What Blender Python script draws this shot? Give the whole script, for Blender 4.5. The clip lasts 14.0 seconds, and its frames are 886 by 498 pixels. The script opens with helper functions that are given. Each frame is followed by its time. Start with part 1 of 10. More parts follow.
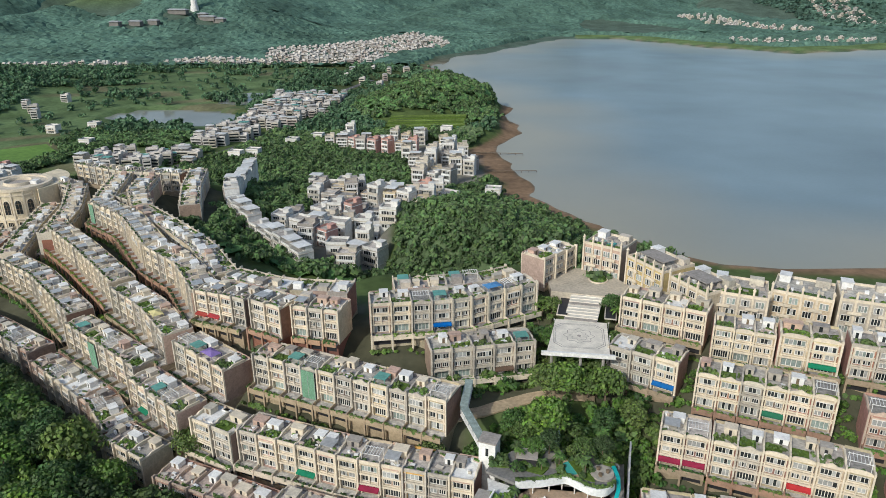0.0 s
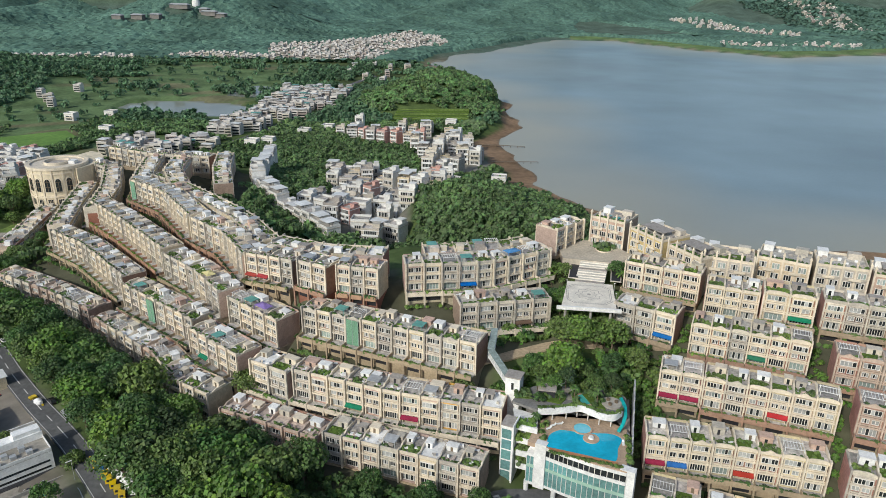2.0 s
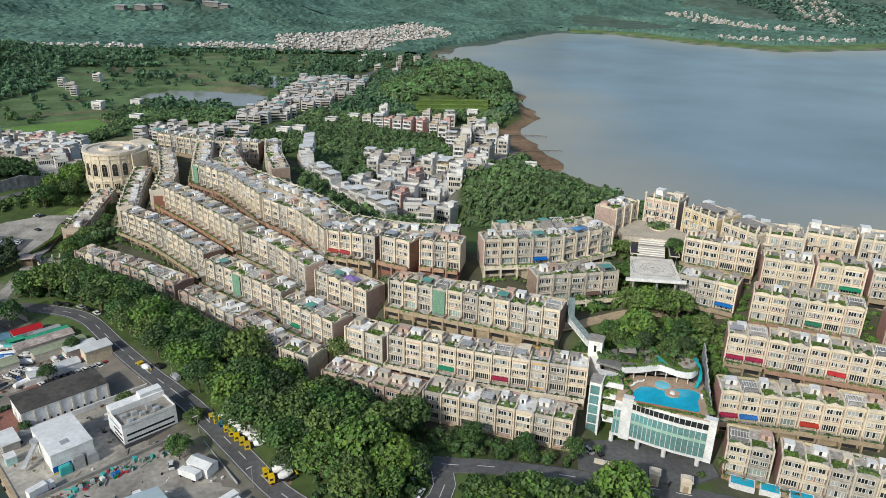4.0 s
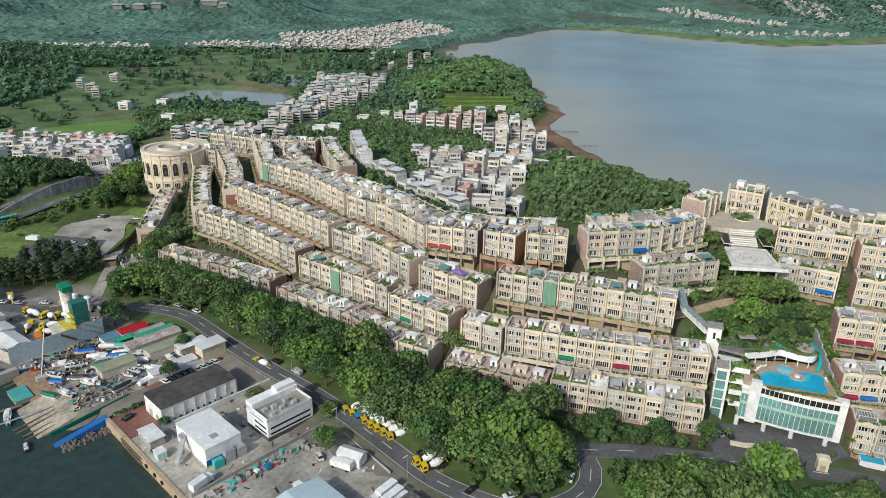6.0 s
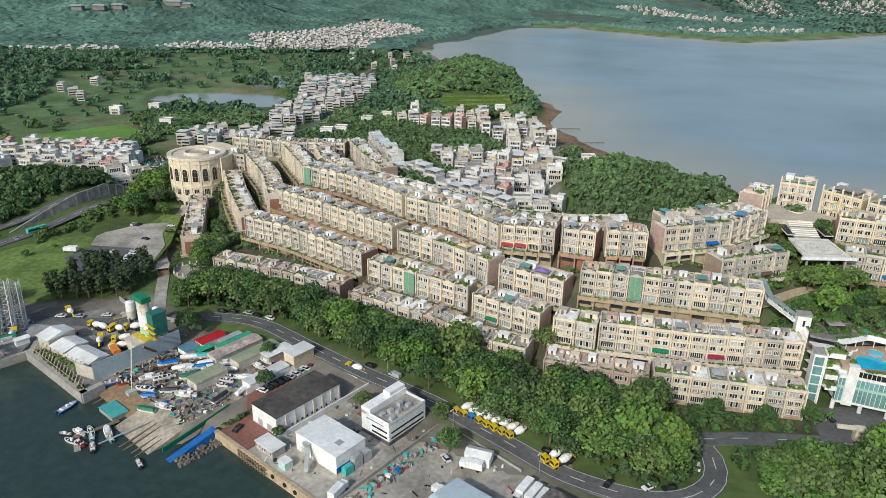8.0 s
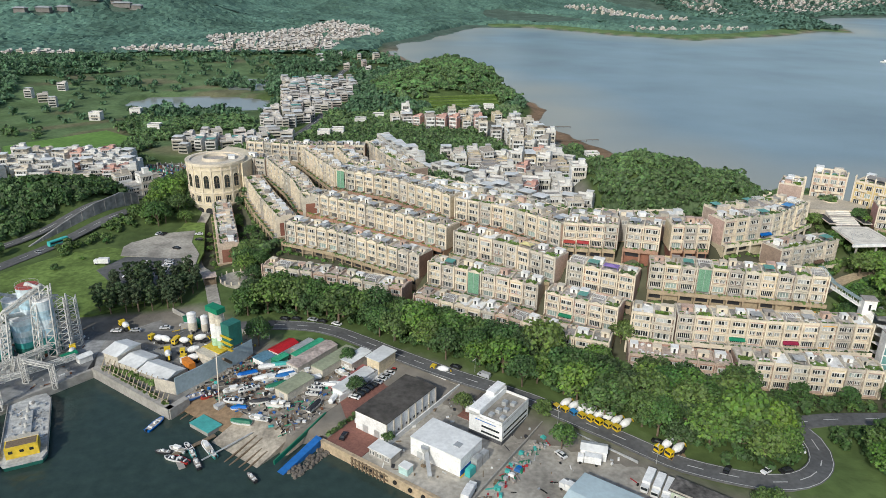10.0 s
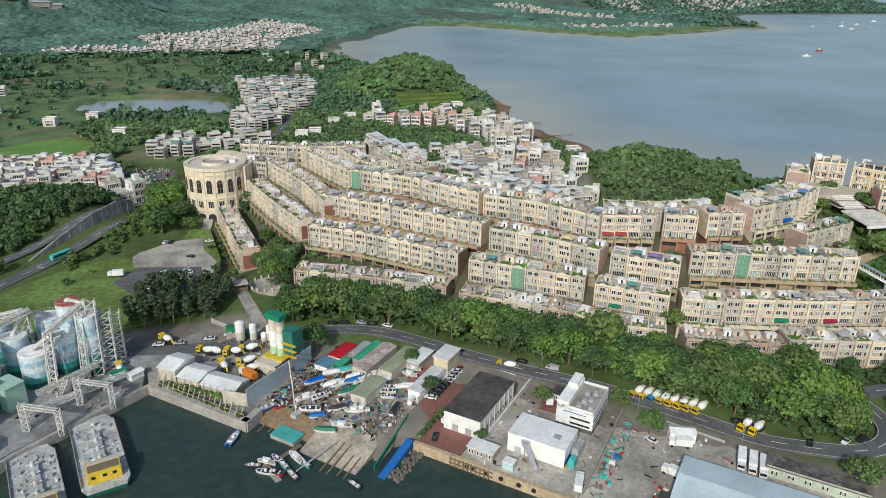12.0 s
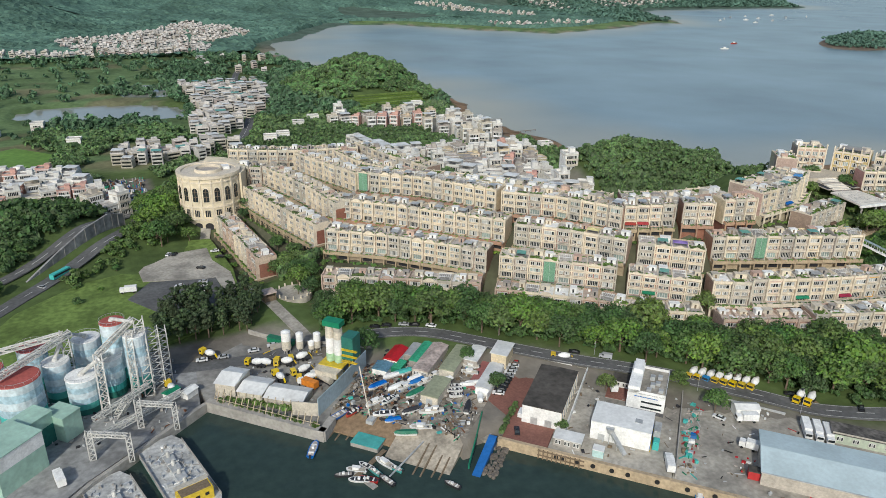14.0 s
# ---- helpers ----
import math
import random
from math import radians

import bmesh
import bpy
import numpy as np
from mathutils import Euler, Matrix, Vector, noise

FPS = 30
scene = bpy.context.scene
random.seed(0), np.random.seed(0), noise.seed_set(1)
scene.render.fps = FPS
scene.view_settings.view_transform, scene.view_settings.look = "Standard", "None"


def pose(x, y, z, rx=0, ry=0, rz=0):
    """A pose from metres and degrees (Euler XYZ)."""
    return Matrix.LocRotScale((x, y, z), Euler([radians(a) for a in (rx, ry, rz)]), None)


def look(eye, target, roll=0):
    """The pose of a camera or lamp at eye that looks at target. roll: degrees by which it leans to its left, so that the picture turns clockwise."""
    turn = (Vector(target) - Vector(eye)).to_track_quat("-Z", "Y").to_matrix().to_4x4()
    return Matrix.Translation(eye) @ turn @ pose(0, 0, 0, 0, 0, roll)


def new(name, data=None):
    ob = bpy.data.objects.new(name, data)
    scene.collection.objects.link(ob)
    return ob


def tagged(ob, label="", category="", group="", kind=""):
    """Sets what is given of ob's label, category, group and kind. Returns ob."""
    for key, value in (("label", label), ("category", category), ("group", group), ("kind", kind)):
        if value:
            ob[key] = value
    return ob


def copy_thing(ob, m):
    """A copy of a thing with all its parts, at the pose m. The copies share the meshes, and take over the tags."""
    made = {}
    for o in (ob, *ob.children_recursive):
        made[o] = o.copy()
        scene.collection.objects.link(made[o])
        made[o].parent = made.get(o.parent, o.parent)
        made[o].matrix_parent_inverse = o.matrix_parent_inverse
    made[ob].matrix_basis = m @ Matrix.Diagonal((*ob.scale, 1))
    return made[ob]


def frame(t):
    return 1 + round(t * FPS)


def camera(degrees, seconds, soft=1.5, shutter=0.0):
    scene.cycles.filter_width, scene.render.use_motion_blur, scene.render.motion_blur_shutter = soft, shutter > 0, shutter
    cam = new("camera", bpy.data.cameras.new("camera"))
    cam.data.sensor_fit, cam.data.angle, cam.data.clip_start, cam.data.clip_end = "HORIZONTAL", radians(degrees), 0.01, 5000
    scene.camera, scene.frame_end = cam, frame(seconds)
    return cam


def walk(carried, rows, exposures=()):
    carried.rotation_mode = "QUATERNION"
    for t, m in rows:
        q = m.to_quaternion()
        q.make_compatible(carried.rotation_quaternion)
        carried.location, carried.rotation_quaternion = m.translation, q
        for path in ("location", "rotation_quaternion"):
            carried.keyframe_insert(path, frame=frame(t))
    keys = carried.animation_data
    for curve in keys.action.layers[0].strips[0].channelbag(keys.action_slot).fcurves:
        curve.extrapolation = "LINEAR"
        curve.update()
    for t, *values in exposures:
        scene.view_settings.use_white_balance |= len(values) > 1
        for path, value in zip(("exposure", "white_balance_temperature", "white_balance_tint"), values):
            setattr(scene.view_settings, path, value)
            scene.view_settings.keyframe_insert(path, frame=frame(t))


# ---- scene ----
cam = camera(64.5, 14.0, 0.8)
PATH = [
    (0, (1.893, 1.883, 151.133), (1.881, 3.746, 150.405), -0.4),
    (0.5, (-0.096, -7.223, 151.035), (-0.1, -5.36, 150.308), -0.2),
    (1, (-2.862, -16.249, 151.192), (-2.861, -14.386, 150.464), 0.0),
    (1.5, (-6.924, -24.384, 151.286), (-6.915, -22.521, 150.558), 0.3),
    (2, (-12.231, -31.954, 151.209), (-12.212, -30.091, 150.481), 0.7),
    (2.5, (-18.99, -38.697, 151.449), (-18.961, -36.836, 150.718), 1.0),
    (5, (-72.481, -56.953, 152.071), (-72.407, -55.101, 151.32), 0.9),
    (5.5, (-85.457, -57.097, 151.732), (-85.371, -55.245, 150.98), 0.8),
    (6, (-99.251, -57.381, 151.915), (-99.145, -55.531, 151.164), 0.9),
    (6.5, (-112.395, -57.051, 152.098), (-112.269, -55.203, 151.345), 0.8),
    (7, (-125.927, -56.425, 152.359), (-125.766, -54.58, 151.606), 0.9),
    (7.5, (-139.614, -55.301, 152.312), (-139.411, -53.459, 151.559), 0.9),
    (8, (-153.094, -53.865, 152.238), (-152.855, -52.027, 151.485), 0.8),
    (10.5, (-219.547, -42.838, 151.849), (-219.102, -41.038, 151.098), 0.9),
    (11, (-232.606, -39.695, 151.542), (-232.111, -37.909, 150.791), 1.0),
    (11.5, (-245.798, -36.082, 151.364), (-245.248, -34.312, 150.613), 1.0),
    (12, (-258.404, -31.923, 150.936), (-257.799, -30.171, 150.185), 1.0),
    (12.5, (-270.874, -27.923, 150.737), (-270.215, -26.19, 149.986), 1.0),
    (13, (-283.334, -23.575, 150.906), (-282.621, -21.865, 150.153), 1.0),
    (13.5, (-295.898, -18.455, 150.759), (-295.128, -16.769, 150.007), 0.9),
    (14, (-307.181, -13.517, 150.749), (-306.362, -11.854, 149.997), 0.8),
]
walk(cam, [(t, look(eye, target, roll)) for t, eye, target, roll in PATH], [(0, -0.12, 6280, 6), (5, -0.06, 6280, 6), (8, -0.01, 6280, 6), (11, -0.05, 6280, 6), (14, -0.12, 6280, 6)])

# ---- light ----
SUN_FROM = Vector((-0.50, -0.66, 0.56)).normalized()
sun = new("sun", bpy.data.lights.new("sun", "SUN"))
sun.data.energy, sun.data.angle, sun.data.color = 2.65, radians(2.0), (1.0, 0.95, 0.86)
sun.matrix_world = look(SUN_FROM * 300, (0, 0, 0))
world = bpy.data.worlds.new("sky")
scene.world = world
world.use_nodes = True
sky = world.node_tree.nodes.new("ShaderNodeTexSky")
sky.sky_type, sky.sun_disc = "NISHITA", False
sky.sun_elevation = math.asin(SUN_FROM.z)
sky.sun_rotation = math.atan2(SUN_FROM.x, SUN_FROM.y)
sky.air_density, sky.dust_density, sky.ozone_density = 1.0, 2.0, 1.0
bg = world.node_tree.nodes["Background"]
world.node_tree.links.new(sky.outputs[0], bg.inputs[0])
bg.inputs[1].default_value = 0.128

# ---- materials ----
MATS = {}


def ramp(nt, stops):
    r = nt.nodes.new("ShaderNodeValToRGB")
    els = r.color_ramp.elements
    while len(els) < len(stops):
        els.new(0.5)
    for e, (p, c) in zip(els, stops):
        e.position, e.color = p, (*c, 1)
    return r


def shade(c, k):
    return tuple(min(1, v * k) for v in c)


def mat(name, color, rough=0.8, metal=0.0, vary=0.18, size=1.2, bump=0.15, each=0.0, coarse=9.0, island=0.0, spec=0.35, far=0.12):
    """A surface of one base colour with grain at two sizes; each: how far objects differ; island: how far pieces of a mesh differ."""
    if name in MATS:
        return MATS[name]
    m = MATS[name] = bpy.data.materials.new(name)
    m.use_nodes = True
    nt = m.node_tree
    n, link = nt.nodes, nt.links.new
    b = n["Principled BSDF"]
    b.inputs["Roughness"].default_value = rough
    b.inputs["Metallic"].default_value = metal
    b.inputs["Specular IOR Level"].default_value = spec
    co = n.new("ShaderNodeNewGeometry").outputs["Position"]
    fine, big = n.new("ShaderNodeTexNoise"), n.new("ShaderNodeTexNoise")
    for tex, s, d in ((fine, 1 / size, 5), (big, 1 / coarse, 3)):
        tex.inputs["Scale"].default_value, tex.inputs["Detail"].default_value = s, d
        link(co, tex.inputs["Vector"])
    r1 = ramp(nt, [(0.3, shade(color, 1 - vary)), (0.7, shade(color, 1 + vary * 0.7))])
    link(fine.outputs[0], r1.inputs[0])
    r2 = ramp(nt, [(0.32, (1 - far,) * 3), (0.68, (1 + far,) * 3)])
    link(big.outputs[0], r2.inputs[0])
    mix = n.new("ShaderNodeMixRGB")
    mix.blend_type = "MULTIPLY"
    mix.inputs[0].default_value = 1
    link(r1.outputs[0], mix.inputs[1])
    link(r2.outputs[0], mix.inputs[2])
    out = mix.outputs[0]
    for amount, source in ((each, "obj"), (island, "isl")):
        if not amount:
            continue
        rnd = n.new("ShaderNodeObjectInfo").outputs["Random"] if source == "obj" else n.new("ShaderNodeNewGeometry").outputs["Random Per Island"]
        hsv = n.new("ShaderNodeHueSaturation")
        for key, lo, hi in (("Value", 1 - amount, 1 + amount), ("Saturation", 1 - amount * 0.5, 1 + amount * 0.4), ("Hue", 0.5 - amount * 0.05, 0.5 + amount * 0.05)):
            mr = n.new("ShaderNodeMapRange")
            mr.inputs[3].default_value, mr.inputs[4].default_value = lo, hi
            src = rnd
            if key == "Hue":
                fr = n.new("ShaderNodeMath")
                fr.operation = "MULTIPLY"
                fr.inputs[1].default_value = 7.31
                link(rnd, fr.inputs[0])
                f2 = n.new("ShaderNodeMath")
                f2.operation = "FRACT"
                link(fr.outputs[0], f2.inputs[0])
                src = f2.outputs[0]
            link(src, mr.inputs[0])
            link(mr.outputs[0], hsv.inputs[key])
        link(out, hsv.inputs["Color"])
        out = hsv.outputs[0]
    link(out, b.inputs["Base Color"])
    if bump:
        bp = n.new("ShaderNodeBump")
        bp.inputs["Strength"].default_value, bp.inputs["Distance"].default_value = bump, size * 0.3
        link(fine.outputs[0], bp.inputs["Height"])
        link(bp.outputs[0], b.inputs["Normal"])
    return m


def water_mat(name, color, ripple, wave, deep, rough=0.12, chop_shade=0.1):
    m = bpy.data.materials.new(name)
    m.use_nodes = True
    nt = m.node_tree
    n, link = nt.nodes, nt.links.new
    b = n["Principled BSDF"]
    b.inputs["Roughness"].default_value, b.inputs["IOR"].default_value = rough, 1.33
    co = n.new("ShaderNodeNewGeometry").outputs["Position"]
    big = n.new("ShaderNodeTexNoise")
    big.inputs["Scale"].default_value, big.inputs["Detail"].default_value = 1 / 170, 3
    link(co, big.inputs["Vector"])
    r = ramp(nt, [(0.3, shade(color, 0.8)), (0.7, shade(color, 1.2))])
    # small noise paints the light and dark sides of ripples into the colour
    small, both = n.new("ShaderNodeTexNoise"), n.new("ShaderNodeMixRGB")
    small.inputs["Scale"].default_value, small.inputs["Detail"].default_value = 1 / (1.6 * wave), 3
    link(co, small.inputs["Vector"])
    both.inputs[0].default_value = chop_shade
    link(big.outputs[0], both.inputs[1])
    link(small.outputs[0], both.inputs[2])
    link(both.outputs[0], r.inputs[0])
    if deep:
        silt, mix = n.new("ShaderNodeVertexColor"), n.new("ShaderNodeMixRGB")
        silt.layer_name = "silt"
        link(silt.outputs[0], mix.inputs[0])
        link(r.outputs[0], mix.inputs[1])
        mix.inputs[2].default_value = (*deep, 1)
        link(mix.outputs[0], b.inputs["Base Color"])
    else:
        link(r.outputs[0], b.inputs["Base Color"])
    last = None
    for s, strength, dist in ((1 / wave, ripple, 0.25), (1 / (wave * 6), ripple * 0.7, 1.0)):
        tex, bp = n.new("ShaderNodeTexNoise"), n.new("ShaderNodeBump")
        tex.inputs["Scale"].default_value, tex.inputs["Detail"].default_value = s, 4
        link(co, tex.inputs["Vector"])
        bp.inputs["Strength"].default_value, bp.inputs["Distance"].default_value = strength, dist
        link(tex.outputs[0], bp.inputs["Height"])
        if last:
            link(last.outputs[0], bp.inputs["Normal"])
        last = bp
    link(last.outputs[0], b.inputs["Normal"])
    return m


def glass_mat(name, color):
    return mat(name, color, rough=0.08, vary=0.25, size=0.9, bump=0, spec=0.6, each=0.25)


ROSE_HUT = mat("rose_roof_render", (0.56, 0.40, 0.32), each=0.12, size=0.7, coarse=2.5)
SALMON = mat("salmon_render", (0.52, 0.29, 0.25), each=0.12, size=0.7, coarse=3)
ROSE_TRIM = mat("rose_trim", (0.52, 0.41, 0.33), each=0.1, size=0.7, coarse=2.5)
CREAM = mat("cream_render", (0.55, 0.465, 0.335), each=0.2, size=0.7, coarse=2.5)
PALE = mat("pale_render", (0.55, 0.50, 0.42), each=0.2, size=0.7, coarse=2.5)
BEIGE = mat("pink_beige_render", (0.50, 0.365, 0.30), each=0.2, size=0.7, coarse=2.5)
YELLOW = mat("pale_yellow_render", (0.54, 0.46, 0.30), each=0.18, size=0.7, coarse=2.5)
TAUPE = mat("taupe_render", (0.34, 0.245, 0.19), each=0.2, size=0.7, coarse=2.5)
GREYR = mat("grey_render", (0.385, 0.35, 0.315), each=0.14, size=0.7, coarse=2.5)
OCHRE = mat("ochre_paint", (0.62, 0.38, 0.12), each=0.1)
TERRA = mat("terracotta_render", (0.40, 0.25, 0.17), each=0.12, size=0.8, coarse=4)
PODIUM = mat("apricot_render", (0.40, 0.315, 0.215), each=0.12, size=0.8, coarse=5)
BRICK = mat("red_brick", (0.27, 0.12, 0.085), size=0.3, coarse=3, each=0.1)
WHITE = mat("white_paint", (0.80, 0.795, 0.775), vary=0.12, size=0.6, coarse=3, each=0.08)
TRIM = mat("cream_trim", (0.71, 0.625, 0.495), vary=0.12, size=0.6, coarse=3, each=0.06)
ROOF = mat("roof_tiles", (0.45, 0.42, 0.385), vary=0.3, size=0.8, coarse=2.2, each=0.38, far=0.25)
ROOF_PINK = mat("roof_pink_tiles", (0.52, 0.425, 0.36), vary=0.25, size=0.8, coarse=3, each=0.15)
FRAME = mat("white_window_frame", (0.72, 0.70, 0.66), rough=0.5, vary=0.08, bump=0)
GLASS = glass_mat("window_glass", (0.030, 0.036, 0.038))
CURTAIN = glass_mat("curtained_glass", (0.40, 0.41, 0.40))
TINT = glass_mat("pale_tinted_glass", (0.27, 0.33, 0.31))
TEAL_GLASS = glass_mat("teal_glass", (0.16, 0.34, 0.33))
# also laid flat for the shade inside podium openings, light wells and archways
DARK = mat("dark_metal_and_shade", (0.035, 0.035, 0.04), rough=0.5, bump=0)
STEEL = mat("galvanised_steel", (0.52, 0.53, 0.53), rough=0.45, metal=0.3, vary=0.2)
CONC = mat("concrete", (0.36, 0.34, 0.31), vary=0.2, size=1.5, coarse=8)
PAVE = mat("yard_concrete", (0.385, 0.355, 0.305), vary=0.25, size=1.6, coarse=11, far=0.34)
YARDFLOOR = mat("dirty_boatyard_concrete", (0.29, 0.255, 0.21), vary=0.38, size=1.4, coarse=7, far=0.42)
ASPH = mat("asphalt", (0.125, 0.125, 0.125), rough=0.9, vary=0.2, size=1.5, coarse=12, far=0.2)
LINE = mat("road_paint", (0.62, 0.62, 0.6), vary=0.2, bump=0)
REDPAVE = mat("red_paving", (0.24, 0.11, 0.085), vary=0.2, size=0.8, coarse=8)
STONE = mat("tan_stone", (0.46, 0.36, 0.24), vary=0.25, size=1.2, coarse=6)
WOOD = mat("weathered_timber", (0.20, 0.15, 0.10), vary=0.3, size=0.6, coarse=4)
PALE_TIMBER = mat("pale_timber", (0.46, 0.39, 0.28), vary=0.25, size=0.6, coarse=4)
BLACKROOF = mat("bitumen_roof", (0.085, 0.076, 0.066), vary=0.35, size=2.0, coarse=7, far=0.3)
METALROOF = mat("white_metal_roof", (0.74, 0.74, 0.72), rough=0.5, vary=0.12, size=1.5, coarse=8, each=0.06)
OLIVE = mat("olive_roof_sheet", (0.36, 0.38, 0.25), rough=0.6, each=0.15)
GREEN = mat("green_paint", (0.02, 0.20, 0.11), rough=0.5, each=0.15)
RED = mat("red_paint", (0.42, 0.035, 0.03), rough=0.55, each=0.15)
BLUE = mat("blue_paint", (0.02, 0.14, 0.42), rough=0.5, each=0.15)
TURQ = mat("turquoise_paint", (0.08, 0.42, 0.38), rough=0.5, each=0.1)
PALE_GREEN = mat("pale_green_cladding", (0.38, 0.56, 0.46), rough=0.5, vary=0.1, coarse=5)
MID_GREEN = mat("dark_green_cladding", (0.03, 0.16, 0.13), rough=0.5, vary=0.15, coarse=5)
VIOLET = mat("violet_canvas", (0.26, 0.18, 0.46), rough=0.7)
YELLOWP = mat("yellow_paint", (0.72, 0.50, 0.03), rough=0.45, each=0.1)
ORANGE = mat("orange_paint", (0.65, 0.22, 0.03), rough=0.5)
RUBBER = mat("black_rubber", (0.02, 0.02, 0.02), rough=0.85, bump=0)
CARPAINT = [mat("car_paint_" + k, c, rough=0.25, vary=0.03, bump=0, spec=0.6) for k, c in (("white", (0.72, 0.72, 0.72)), ("black", (0.02, 0.02, 0.022)), ("silver", (0.42, 0.43, 0.45)), ("red", (0.35, 0.03, 0.03)), ("blue", (0.04, 0.08, 0.22)))]
LEAF = [mat("leaves_" + k, c, rough=0.6, vary=0.25, size=0.9, bump=0, each=0.22, island=0.28, coarse=5, far=0.2, spec=0.25)
        for k, c in (("deep", (0.088, 0.160, 0.056)), ("mid", (0.130, 0.215, 0.062)), ("light", (0.165, 0.250, 0.070)), ("dull", (0.085, 0.125, 0.060)))]
FOREST = mat("woodland_leaves", (0.150, 0.235, 0.100), rough=0.7, vary=0.35, size=2.5, bump=0.4, island=0.38, coarse=40, far=0.25, spec=0.2)
MIDWOOD = mat("field_thicket_leaves", (0.128, 0.222, 0.122), rough=0.75, vary=0.3, size=2.5, bump=0.3, island=0.3, coarse=40, far=0.25, spec=0.15)
# the blue of distant haze is mixed into this leaf green
FARWOOD = mat("hazy_hill_woodland", (0.100, 0.180, 0.138), rough=0.85, vary=0.35, size=9, bump=0.25, coarse=120, far=0.34, spec=0.1)


def let_light_through(m, share):
    """Leaves pass on part of the light that falls on their far side."""
    nt = m.node_tree
    b = nt.nodes["Principled BSDF"]
    thin, mix = nt.nodes.new("ShaderNodeBsdfTranslucent"), nt.nodes.new("ShaderNodeMixShader")
    nt.links.new(b.inputs["Base Color"].links[0].from_socket, thin.inputs[0])
    mix.inputs[0].default_value = share
    nt.links.new(b.outputs[0], mix.inputs[1])
    nt.links.new(thin.outputs[0], mix.inputs[2])
    nt.links.new(mix.outputs[0], nt.nodes["Material Output"].inputs[0])


for leaf in LEAF + [FOREST, MIDWOOD]:
    let_light_through(leaf, 0.22)
BARK = mat("bark", (0.16, 0.12, 0.085), vary=0.3, size=0.5)
GRASS = mat("rough_grass", (0.145, 0.21, 0.055), rough=0.9, vary=0.35, size=2.5, coarse=16, far=0.3, spec=0.2)
LAWN = mat("roof_lawn", (0.10, 0.16, 0.03), rough=0.9, vary=0.35, size=0.8, coarse=4, spec=0.2)
EARTH = mat("bare_earth", (0.26, 0.18, 0.11), rough=0.95, vary=0.3, size=1.5, coarse=9)
POOL = mat("pool_water", (0.02, 0.43, 0.62), rough=0.06, vary=0.1, size=1.0, coarse=6, spec=0.5)
POOL_PALE = mat("shallow_pool_water", (0.16, 0.55, 0.68), rough=0.06, vary=0.08, spec=0.5)
NET = mat("scaffold_netting", (0.17, 0.33, 0.22), rough=0.9, vary=0.3, size=0.5)
PANEL = [mat("window_panel_taupe", (0.165, 0.12, 0.095), each=0.25), mat("window_panel_rose", (0.30, 0.165, 0.125), each=0.25), mat("window_panel_grey", (0.16, 0.15, 0.135), each=0.25)]
TARP_GREEN = mat("green_netting", (0.05, 0.36, 0.20), rough=0.8, vary=0.25, size=0.8)


